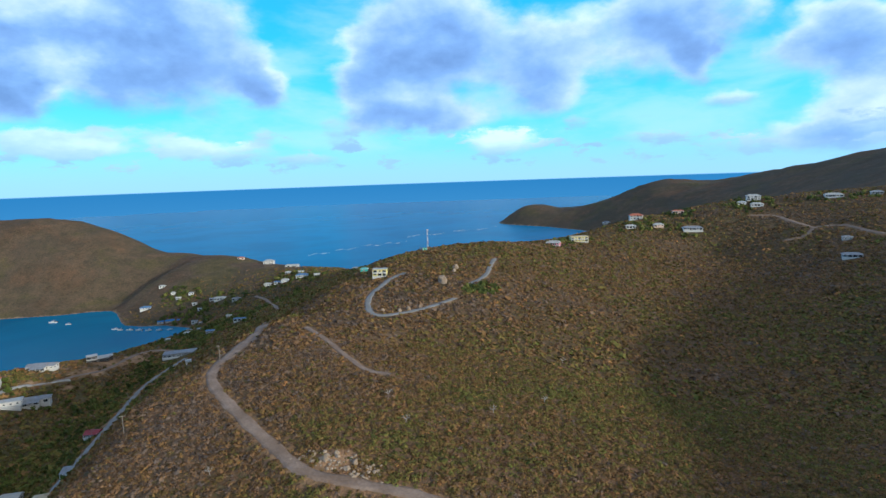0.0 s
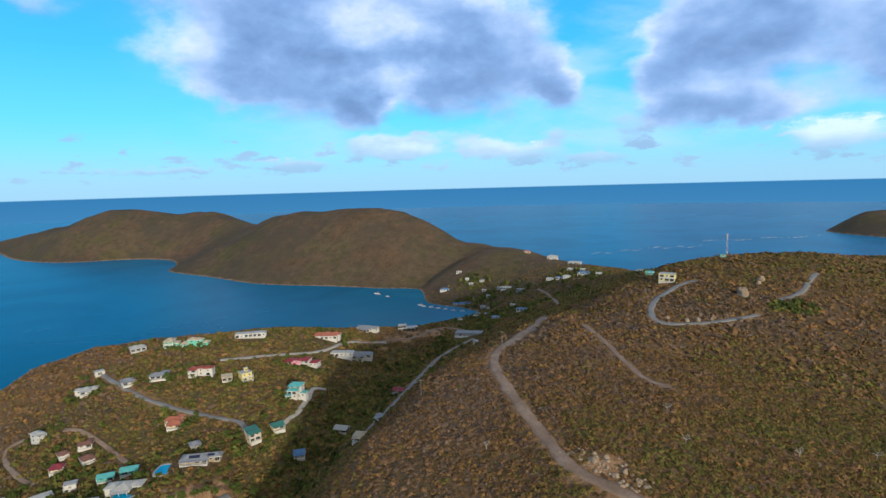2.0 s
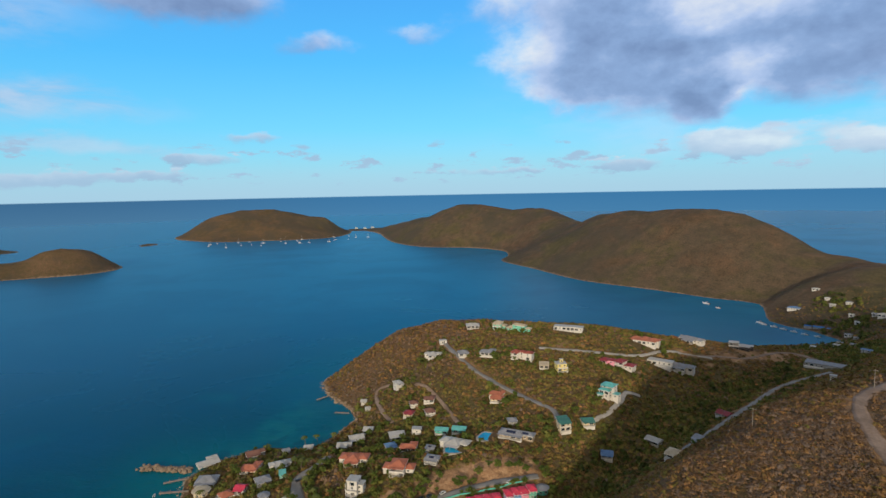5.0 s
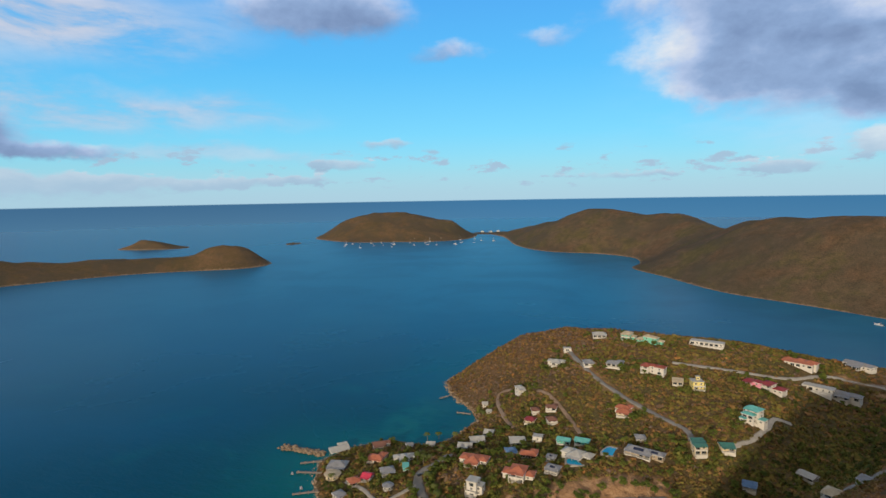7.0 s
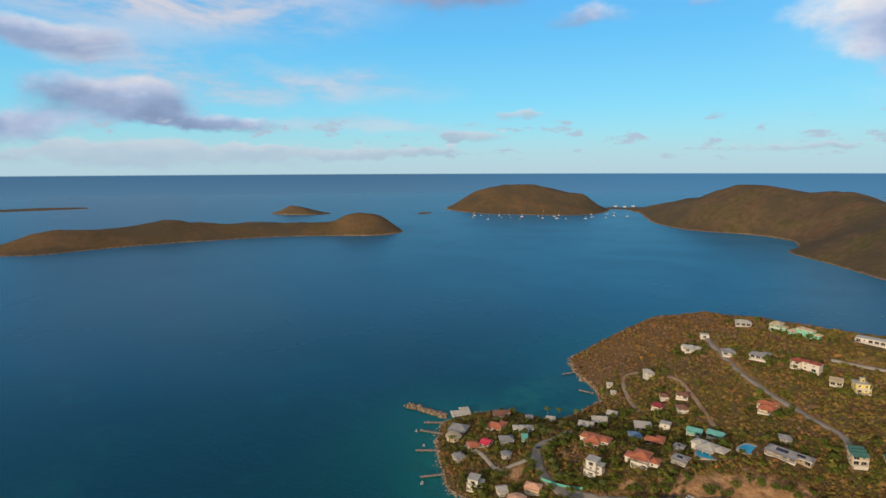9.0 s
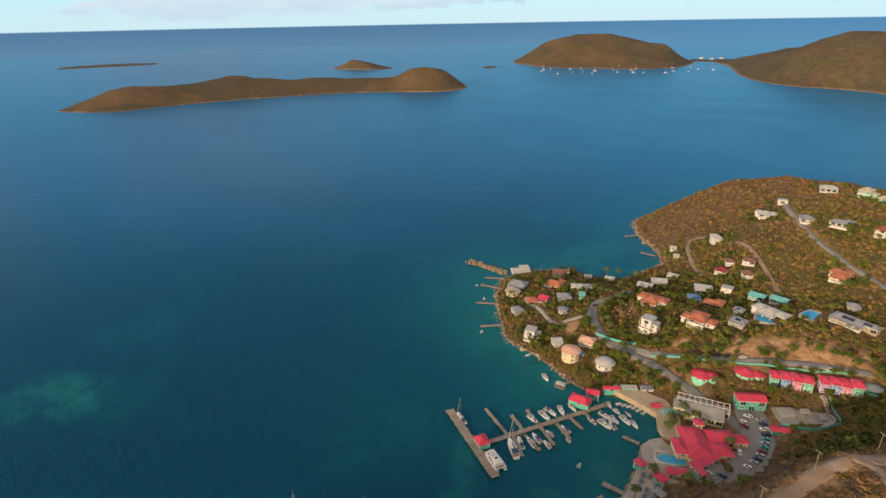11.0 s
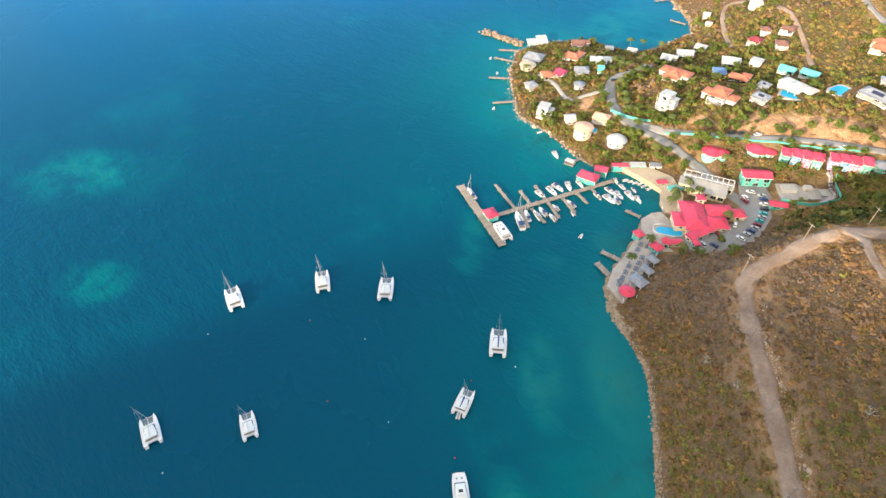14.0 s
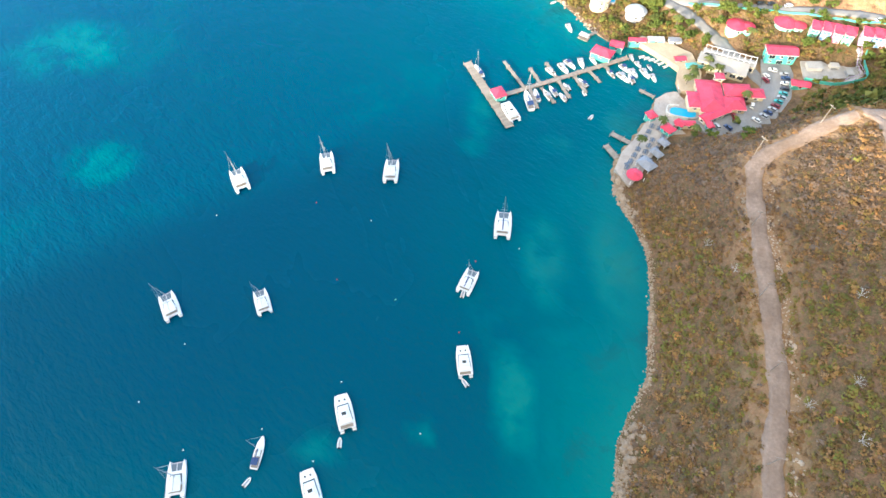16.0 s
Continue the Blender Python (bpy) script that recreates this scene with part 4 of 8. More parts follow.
WINDOW_MESH = Form().box(-0.75, 0.75, -0.06, 0.0, -0.70, 0.70, 0).box(-0.63, 0.63, -0.075, -0.06, -0.58, 0.58, 1).box(-0.03, 0.03, -0.085, -0.075, -0.58, 0.58, 0).mesh("window", [FRAME, GLASS])
OPEN_WINDOW_MESH = Form().box(-0.75, 0.75, -0.06, 0.0, -0.70, 0.70, 0).box(-0.03, 0.03, -0.10, -0.06, -0.58, 0.58, 0).box(-0.85, 0.85, -0.16, 0.0, -0.78, -0.70, 0).mesh("window", FRAME)
PANE_MESH = Form().box(-0.63, 0.63, -0.085, -0.06, -0.58, 0.58).mesh("pane", GLASS)
SLIDER_MESH = Form().box(-1.5, 1.5, -0.06, 0.0, 0.0, 2.2, 0).box(-1.4, 1.4, -0.075, -0.06, 0.08, 2.1, 1).box(-0.04, 0.04, -0.085, -0.075, 0.08, 2.1, 0).mesh("glass_door", [FRAME, GLASS])
POST_MESH = Form().box(-0.11, 0.11, -0.11, 0.11, 0.0, 2.7).mesh("post", FRAME)


def hip_roof(f, x0, x1, y0, y1, z, rise, over=0.6, m=0):
    x0, x1, y0, y1 = x0 - over, x1 + over, y0 - over, y1 + over
    w, d = x1 - x0, y1 - y0
    k = min(w, d) / 2 * 0.98
    r = [(x0 + k, y0 + k), (x1 - k, y0 + k), (x1 - k, y1 - k), (x0 + k, y1 - k)]
    f.loft([[(x0, y0, z - 0.18), (x1, y0, z - 0.18), (x1, y1, z - 0.18), (x0, y1, z - 0.18)], [(x0, y0, z), (x1, y0, z), (x1, y1, z), (x0, y1, z)], [(a, b, z + rise) for a, b in r]], m)


def gable_roof(f, x0, x1, y0, y1, z, rise, over=0.5, m=0):
    x0, x1, y0, y1 = x0 - over, x1 + over, y0 - over, y1 + over
    c = (y0 + y1) / 2
    t = 0.18
    f.loft([[(x0, y0, z - t), (x0, y1, z - t), (x0, y1, z), (x0, c, z + rise), (x0, y0, z)], [(x1, y0, z - t), (x1, y1, z - t), (x1, y1, z), (x1, c, z + rise), (x1, y0, z)]][::-1], m)


def window(th, m, near):
    """A framed window; close to the marina its pane is a part of its own."""
    w = part("window", OPEN_WINDOW_MESH if near else WINDOW_MESH, None, th, m=m)
    if near:
        part("pane", PANE_MESH, None, w, "dark window glass")


def house(x, y, rot, blocks, wall, roofing, label, category="house", name="house", group="", veranda=True, z=None, solar=False, trim=None):
    """A house of one or more blocks (dx, dy, wide, deep, storeys, roof). Its front looks along -y before the turn."""
    base = ground(x, y) if z is None else z
    th = thing(name, label, category, pose(x, y, base, 0, 0, rot), group)
    near = math.hypot(x, y) < 345
    rnd = random.Random(int(x * 7 + y * 13))
    if z is None and y > 0 and -500 < x < -280:
        blocks = [(a * 0.88, b * 0.88, w * 0.88, d * 0.88, st, roof) for a, b, w, d, st, roof in blocks]
    for dx, dy, w, d, st, roof in blocks:
        h = 2.9 * st + 0.2
        x0, x1, y0, y1 = dx - w / 2, dx + w / 2, dy - d / 2, dy + d / 2
        KEEP.append((x + dx * math.cos(radians(rot)) - dy * math.sin(radians(rot)), y + dx * math.sin(radians(rot)) + dy * math.cos(radians(rot)), max(w, d) * 0.55 + 1.5))
        f = Form()
        if roof in ("cone", "dome", "disc"):
            n = 12 if roof == "cone" else 20
            f.turned(dx, dy, [(w / 2, -5.0), (w / 2, h)], n)
        else:
            f.box(x0, x1, y0, y1, -5.0, h)
            if st > 1:
                f.box(x0 - 0.08, x1 + 0.08, y0 - 0.08, y1 + 0.08, 2.85, 3.05)
        part("wall", f, wall, th)
        f = Form()
        if roof == "hip":
            hip_roof(f, x0, x1, y0, y1, h, min(w, d) * 0.24)
        elif roof == "gable":
            gable_roof(f, x0, x1, y0, y1, h, d * 0.22)
        elif roof == "flat":
            f.box(x0 - 0.35, x1 + 0.35, y0 - 0.35, y1 + 0.35, h, h + 0.3).box(x0 + 0.2, x1 - 0.2, y0 + 0.2, y1 - 0.2, h + 0.3, h + 0.36)
        elif roof == "shed":
            f.loft([[(x0 - 0.5, y0 - 0.6, h - 0.1), (x1 + 0.5, y0 - 0.6, h - 0.1), (x1 + 0.5, y1 + 0.6, h + d * 0.18), (x0 - 0.5, y1 + 0.6, h + d * 0.18)],
                    [(x0 - 0.5, y0 - 0.6, h + 0.12), (x1 + 0.5, y0 - 0.6, h + 0.12), (x1 + 0.5, y1 + 0.6, h + d * 0.18 + 0.22), (x0 - 0.5, y1 + 0.6, h + d * 0.18 + 0.22)]])
        elif roof == "cone":
            f.turned(dx, dy, [(w / 2 + 0.7, h - 0.15), (w / 2 + 0.7, h), (0.3, h + w * 0.16)], 12)
        elif roof == "disc":
            f.turned(dx, dy, [(w / 2 + 0.9, h - 0.3), (w / 2 + 1.2, h), (w / 2 + 0.2, h + 0.35), (0.3, h + 0.8)], 24)
        elif roof == "dome":
            f.turned(dx, dy, [(w / 2 + 0.9, h - 0.2), (w / 2 + 1.0, h)] + [(w / 2 * math.cos(a * 0.196), h + 0.1 + w * 0.22 * math.sin(a * 0.196)) for a in range(1, 8)] + [(0.2, h + 0.1 + w * 0.22)], 24)
        part("roof", f, roofing, th, smooth=False)
        if roof in ("hip", "gable"):
            o = 0.63 if roof == "hip" else 0.53
            part("eaves_board", Form().box(x0 - o, x1 + o, y0 - o, y1 + o, h - 0.42, h - 0.185), FRAME, th, "white painted eaves board")
        if solar and roof == "hip":
            sl = Form().loft([[(dx - w * 0.2, y0 + 0.3, h + 0.35), (dx + w * 0.2, y0 + 0.3, h + 0.35), (dx + w * 0.2, y0 + d * 0.32, h + d * 0.19), (dx - w * 0.2, y0 + d * 0.32, h + d * 0.19)],
                              [(dx - w * 0.2, y0 + 0.3, h + 0.45), (dx + w * 0.2, y0 + 0.3, h + 0.45), (dx + w * 0.2, y0 + d * 0.32, h + d * 0.19 + 0.1), (dx - w * 0.2, y0 + d * 0.32, h + d * 0.19 + 0.1)]])
            part("solar_panel", sl, SOLAR, th, "dark blue solar panel")
        # openings
        if roof in ("cone", "dome", "disc"):
            for lev in range(st):
                for k in range(8):
                    a = 2 * math.pi * k / 8 + 0.2
                    r = w / 2 * (0.966 if roof == "cone" else 0.99)
                    window(th, near=near, m=pose(dx + r * math.cos(a), dy + r * math.sin(a), lev * 2.9 + 1.6, 0, 0, math.degrees(a) + 90))
        else:
            for lev in range(st):
                zl = lev * 2.9
                n = max(1, int(w / 3.6))
                for k in range(n):
                    px = x0 + (k + 0.5) * w / n
                    if rnd.random() < 0.5 and w > 6:
                        part("glass_door", SLIDER_MESH, None, th, m=pose(px, y0, zl + 0.2))
                    else:
                        window(th, near=near, m=pose(px, y0, zl + 1.6))
                n = max(1, int(d / 4.0))
                for k in range(n):
                    py = y0 + (k + 0.5) * d / n
                    window(th, near=near, m=pose(x0, py, zl + 1.6, 0, 0, -90))
                    window(th, near=near, m=pose(x1, py, zl + 1.6, 0, 0, 90))
        if veranda and (dx, dy) == tuple(blocks[0][:2]) and roof not in ("cone", "dome", "disc"):
            vd = min(3.0, d * 0.35)
            part("veranda_floor", Form().box(x0, x1, y0 - vd, y0, -5.0, 0.15), trim or WHITE, th)
            top = (st - 1) * 2.9
            if roof != "flat":
                part("veranda_roof", Form().loft([[(x0 - 0.3, y0 - vd - 0.4, top + 2.55), (x1 + 0.3, y0 - vd - 0.4, top + 2.55), (x1 + 0.3, y0, top + 2.95), (x0 - 0.3, y0, top + 2.95)],
                                                  [(x0 - 0.3, y0 - vd - 0.4, top + 2.7), (x1 + 0.3, y0 - vd - 0.4, top + 2.7), (x1 + 0.3, y0, top + 3.1), (x0 - 0.3, y0, top + 3.1)]]), roofing, th)
            if st > 1:
                part("balcony", Form().box(x0, x1, y0 - vd, y0 - 0.09, 2.75, 2.95).box(x0, x1, y0 - vd, y0 - vd + 0.12, 2.95, 3.9), trim or WHITE, th)
            n = max(2, int(w / 4))
            for k in range(n + 1):
                for lev in range(st):
                    part("post", POST_MESH, None, th, m=pose(x0 + 0.15 + (w - 0.3) * k / n, y0 - vd + 0.15, lev * 2.9 + 0.1))
    return th


def slab(name, pts, top, bottom, mat, label, category, kind="", group=""):
    f = Form().loft([[(px, py, bottom) for px, py in pts], [(px, py, top) for px, py in pts]])
    ob = new(name, f.mesh(name, mat))
    return tagged(ob, label, category, group, kind)


def pool(x, y, rot, w, d, label, z=None):
    z = ground(x, y) + 0.5 if z is None else z
    th = thing("swimming_pool", label, "pool", pose(x, y, z, 0, 0, rot))
    n = 22
    rim = [(w / 2 * math.copysign(abs(math.cos(a)) ** 0.6, math.cos(a)), d / 2 * math.copysign(abs(math.sin(a)) ** 0.6, math.sin(a))) for a in (2 * math.pi * k / n for k in range(n))]
    f = Form().loft([[(a * 1.22, b * 1.3, -4.0) for a, b in rim], [(a * 1.22, b * 1.3, 0.0) for a, b in rim], [(a * 1.02, b * 1.02, 0.05) for a, b in rim], [(a, b, -0.2) for a, b in rim]], caps=False)
    part("pool_deck", f, CONCRETE, th)
    if "hotel" in label:
        wall_ring = [(a * 1.3, b * 1.5) for a, b in rim]
        part("pool_wall", Form().loft([[(a, b, -1.0) for a, b in wall_ring[6:18]] + [(a * 0.94, b * 0.92, -1.0) for a, b in wall_ring[17:5:-1]], [(a, b, 0.8) for a, b in wall_ring[6:18]] + [(a * 0.94, b * 0.92, 0.8) for a, b in wall_ring[17:5:-1]]]), WHITE, th)
    part("pool_water", Form().add([(a, b, -0.08) for a, b in rim], [tuple(range(n))]), POOL, th, "bright blue pool water")
    KEEP.append((x, y, max(w, d) * 0.65 + 1))


# ---- boats ----
def hull(f, x, length, beam, free, m=0, tumble=0.85):
    """A hull along +y (bow), lofted from stern to bow, resting in the water at z = 0."""
    rings = []
    for s, wide, rise in ((-0.5, 0.82, 0.0), (-0.3, 0.97, 0.0), (0.0, 1.0, 0.05), (0.25, 0.82, 0.14), (0.42, 0.40, 0.28), (0.5, 0.05, 0.36)):
        b, t = beam / 2 * wide, free * (1 + rise)
        rings.append([(x + p * b, s * length, z) for p, z in ((-0.15, -0.45), (-tumble * 0.8, -0.1), (-tumble, 0.15 * t), (-1.0, t), (1.0, t), (tumble, 0.15 * t), (tumble * 0.8, -0.1), (0.15, -0.45))])
    return f.loft(rings[::-1], m)


def catamaran(label, bimini=CANVAS, sail=WHITE, length=13.2, beam=7.2):
    th = thing("catamaran", label, "catamaran", pose(0, 0, 0), "moored catamarans")
    for s in (-1, 1):
        part("hull", hull(Form(), s * (beam / 2 - 0.95), length, 1.9, 1.45), GELCOAT, th)
    L, B = length, beam
    part("bridge_deck", Form().loft([[(-B / 2 + 0.5, -L * 0.42, 0.75), (B / 2 - 0.5, -L * 0.42, 0.75), (B / 2 - 0.5, L * 0.20, 0.75), (-B / 2 + 0.5, L * 0.20, 0.75)],
                                     [(-B / 2 + 0.3, -L * 0.42, 1.50), (B / 2 - 0.3, -L * 0.42, 1.50), (B / 2 - 0.3, L * 0.22, 1.50), (-B / 2 + 0.3, L * 0.22, 1.50)]]), GELCOAT, th)
    part("trampoline", Form().box(-B / 2 + 1.2, -0.15, L * 0.225, L * 0.43, 1.46, 1.50).box(0.15, B / 2 - 1.2, L * 0.225, L * 0.43, 1.46, 1.50), NETTING, th, "dark bow net")
    part("crossbeam", Form().box(-B / 2 + 0.9, B / 2 - 0.9, L * 0.43, L * 0.45, 1.38, 1.58).box(-0.14, 0.14, L * 0.2, L * 0.44, 1.42, 1.6), ALLOY, th)
    w = B * 0.33
    part("cabin", Form().loft([[(-w, -L * 0.16, 1.5), (w, -L * 0.16, 1.5), (w * 0.92, L * 0.15, 1.5), (-w * 0.92, L * 0.15, 1.5)], [(-w * 0.95, -L * 0.16, 2.35), (w * 0.95, -L * 0.16, 2.35), (w * 0.72, L * 0.08, 2.35), (-w * 0.72, L * 0.08, 2.35)],
                              [(-w * 0.8, -L * 0.15, 2.6), (w * 0.8, -L * 0.15, 2.6), (w * 0.55, L * 0.04, 2.6), (-w * 0.55, L * 0.04, 2.6)]]), GELCOAT, th)
    part("cabin_window", Form().loft([[(-w * 0.99, -L * 0.12, 1.85), (w * 0.99, -L * 0.12, 1.85), (w * 0.88, L * 0.128, 1.85), (-w * 0.88, L * 0.128, 1.85)],
                                      [(-w * 0.97, -L * 0.12, 2.2), (w * 0.97, -L * 0.12, 2.2), (w * 0.79, L * 0.103, 2.2), (-w * 0.79, L * 0.103, 2.2)]]), GLASS, th, "dark tinted windows")
    part("cockpit", Form().box(-w, w, -L * 0.36, -L * 0.17, 1.5, 1.62), TIMBER, th)
    part("bimini", Form().loft([[(-w * 1.05, -L * 0.36, 3.1), (w * 1.05, -L * 0.36, 3.1), (w * 1.0, -L * 0.15, 3.1), (-w * 1.0, -L * 0.15, 3.1)], [(-w * 0.9, -L * 0.35, 3.28), (w * 0.9, -L * 0.35, 3.28), (w * 0.85, -L * 0.16, 3.28), (-w * 0.85, -L * 0.16, 3.28)]]), bimini, th)
    for a, b in ((-1, -0.355), (1, -0.355), (-1, -0.17), (1, -0.17)):
        part("bimini_post", Form().bar((a * w, b * L, 1.5), (a * w, b * L, 3.12), 0.045), ALLOY, th)
    for s in (-1, 1):
        part("stern_step", Form().box(s * (B / 2 - 0.95) - 0.6, s * (B / 2 - 0.95) + 0.6, -L * 0.53, -L * 0.495, 0.15, 0.45), GELCOAT, th)
        part("hatch", Form().box(s * (B / 2 - 0.95) - 0.28, s * (B / 2 - 0.95) + 0.28, L * 0.12, L * 0.17, 1.5, 1.56), GLASS, th)
        part("rail", Form().bar((s * (B / 2 - 0.15), -L * 0.45, 2.1), (s * (B / 2 - 0.3), L * 0.2, 2.15), 0.03).bar((s * (B / 2 - 0.15), -L * 0.45, 1.4), (s * (B / 2 - 0.15), -L * 0.45, 2.1), 0.03).bar((s * (B / 2 - 0.2), 0, 1.4), (s * (B / 2 - 0.2), 0, 2.12), 0.03), ALLOY, th)
    mast = part("mast", Form().bar((0, L * 0.05, 2.5), (0, L * 0.05, 19.0), 0.17, 6, r2=0.10), ALLOY, th)
    part("spreader", Form().bar((-1.4, L * 0.05, 10.5), (1.4, L * 0.05, 10.5), 0.06).bar((-1.0, L * 0.05, 14.5), (1.0, L * 0.05, 14.5), 0.05), ALLOY, mast)
    part("boom", Form().loft([[(-0.32, L * 0.04, 4.0), (0.32, L * 0.04, 4.0), (0.25, L * 0.04, 4.75), (-0.25, L * 0.04, 4.75)], [(-0.2, -L * 0.36, 4.0), (0.2, -L * 0.36, 4.0), (0.12, -L * 0.36, 4.3), (-0.12, -L * 0.36, 4.3)]]), sail, th, "stowed mainsail on the boom")
    part("furled_jib", Form().bar((0, L * 0.44, 1.7), (0, L * 0.06, 17.2), 0.09, 5), WHITE, th)
    for s in (-1, 1):
        part("shroud", Form().bar((s * (B / 2 - 0.4), -L * 0.02, 1.5), (0, L * 0.05, 16.8), 0.03, 3), ALLOY, th)
    return th


def powercat(label, length=14.5, beam=7.0):
    th = thing("power_catamaran", label, "motor yacht", pose(0, 0, 0), "moored catamarans")
    L, B = length, beam
    for s in (-1, 1):
        part("hull", hull(Form(), s * (B / 2 - 1.15), L * 0.97, 2.2, 1.85), GELCOAT, th)
    plan = [(-0.47, 0.475), (-0.2, 0.50), (0.1, 0.49), (0.28, 0.45), (0.40, 0.385), (0.465, 0.30), (0.485, 0.20)]
    edge = [(-B * q, L * y) for y, q in plan] + [(B * q, L * y) for y, q in reversed(plan)]
    edge = edge[::-1]
    part("bridge_deck", Form().loft([[(a * 0.92, b * 0.97, 0.9) for a, b in edge], [(a, b, 1.75) for a, b in edge], [(a * 0.985, b * 0.99, 2.05 + 0.012 * b) for a, b in edge]]), GELCOAT, th)
    part("deck_rail", Form().bar((-B * 0.42, L * 0.30, 2.75), (-B * 0.22, L * 0.465, 2.8), 0.035).bar((-B * 0.22, L * 0.465, 2.8), (B * 0.22, L * 0.465, 2.8), 0.035).bar((B * 0.22, L * 0.465, 2.8), (B * 0.42, L * 0.30, 2.75), 0.035)
         .bar((-B * 0.22, L * 0.465, 2.0), (-B * 0.22, L * 0.465, 2.8), 0.03).bar((B * 0.22, L * 0.465, 2.0), (B * 0.22, L * 0.465, 2.8), 0.03), ALLOY, th)
    w = B * 0.40
    part("cabin", Form().loft([[(-w, -L * 0.34, 1.95), (w, -L * 0.34, 1.95), (w * 0.85, L * 0.22, 1.95), (-w * 0.85, L * 0.22, 1.95)], [(-w * 0.96, -L * 0.36, 3.3), (w * 0.96, -L * 0.36, 3.3), (w * 0.7, L * 0.12, 3.3), (-w * 0.7, L * 0.12, 3.3)],
                              [(-w * 0.9, -L * 0.36, 3.5), (w * 0.9, -L * 0.36, 3.5), (w * 0.6, L * 0.09, 3.5), (-w * 0.6, L * 0.09, 3.5)]]), GELCOAT, th)
    part("cabin_window", Form().loft([[(-w * 1.0, -L * 0.28, 2.4), (w * 1.0, -L * 0.28, 2.4), (w * 0.82, L * 0.19, 2.4), (-w * 0.82, L * 0.19, 2.4)], [(-w * 0.985, -L * 0.28, 3.0), (w * 0.985, -L * 0.28, 3.0), (w * 0.76, L * 0.155, 3.0), (-w * 0.76, L * 0.155, 3.0)]]), GLASS, th)
    part("flybridge", Form().loft([[(-w * 0.6, -L * 0.22, 3.5), (w * 0.6, -L * 0.22, 3.5), (w * 0.45, L * 0.02, 3.5), (-w * 0.45, L * 0.02, 3.5)], [(-w * 0.55, -L * 0.22, 4.2), (w * 0.55, -L * 0.22, 4.2), (w * 0.38, L * 0.0, 4.2), (-w * 0.38, L * 0.0, 4.2)]]), GELCOAT, th)
    part("hatch", Form().box(-0.9, 0.9, -L * 0.15, -L * 0.06, 4.2, 4.26), GLASS, th, "dark roof hatch")
    part("aft_deck", Form().box(-w * 0.9, w * 0.9, -L * 0.455, -L * 0.37, 1.95, 2.02), TIMBER, th)
    for s in (-1, 1):
        part("swim_step", Form().box(s * (B / 2 - 1.1) - 0.8, s * (B / 2 - 1.1) + 0.8, -L * 0.54, -L * 0.495, 0.2, 0.5), GELCOAT, th)
        part("hatch", Form().box(s * 1.1 - 0.35, s * 1.1 + 0.35, L * 0.29, L * 0.34, 2.06, 2.20), GLASS, th)
    return th


def sailboat(label, length=12.0, cover=NAVY, name="sailing_yacht"):
    th = thing(name, label, "sailboat", pose(0, 0, 0), "yachts")
    L = length
    part("hull", hull(Form(), 0, L, L * 0.30, 1.15), GELCOAT, th)
    part("deck", Form().loft([[(-L * 0.11, -L * 0.46, 1.17), (L * 0.11, -L * 0.46, 1.17), (L * 0.10, L * 0.22, 1.22), (-L * 0.10, L * 0.22, 1.22)], [(-L * 0.11, -L * 0.46, 1.2), (L * 0.11, -L * 0.46, 1.2), (L * 0.10, L * 0.22, 1.25), (-L * 0.10, L * 0.22, 1.25)]]), TIMBER, th)
    part("cabin", Form().loft([[(-L * 0.085, -L * 0.12, 1.2), (L * 0.085, -L * 0.12, 1.2), (L * 0.05, L * 0.2, 1.2), (-L * 0.05, L * 0.2, 1.2)], [(-L * 0.075, -L * 0.12, 1.7), (L * 0.075, -L * 0.12, 1.7), (L * 0.04, L * 0.17, 1.55), (-L * 0.04, L * 0.17, 1.55)]]), GELCOAT, th)
    part("bimini", Form().loft([[(-L * 0.11, -L * 0.40, 2.6), (L * 0.11, -L * 0.40, 2.6), (L * 0.11, -L * 0.18, 2.6), (-L * 0.11, -L * 0.18, 2.6)], [(-L * 0.09, -L * 0.39, 2.8), (L * 0.09, -L * 0.39, 2.8), (L * 0.09, -L * 0.19, 2.8), (-L * 0.09, -L * 0.19, 2.8)]]), cover, th)
    for a, b in ((-1, -0.39), (1, -0.39), (-1, -0.19), (1, -0.19)):
        part("bimini_post", Form().bar((a * L * 0.1, b * L, 1.2), (a * L * 0.1, b * L, 2.62), 0.04), ALLOY, th)
    part("mast", Form().bar((0, L * 0.08, 1.3), (0, L * 0.08, L * 1.35), 0.12, 6, r2=0.08), ALLOY, th)
    part("spreader", Form().bar((-0.9, L * 0.08, L * 0.8), (0.9, L * 0.08, L * 0.8), 0.05), ALLOY, th)
    part("boom", Form().loft([[(-0.2, L * 0.07, 2.7), (0.2, L * 0.07, 2.7), (0.15, L * 0.07, 3.2), (-0.15, L * 0.07, 3.2)], [(-0.12, -L * 0.3, 2.8), (0.12, -L * 0.3, 2.8), (0.08, -L * 0.3, 3.0), (-0.08, -L * 0.3, 3.0)]]), cover, th)
    part("forestay", Form().bar((0, L * 0.49, 1.5), (0, L * 0.08, L * 1.3), 0.06, 4), WHITE, th)
    return th


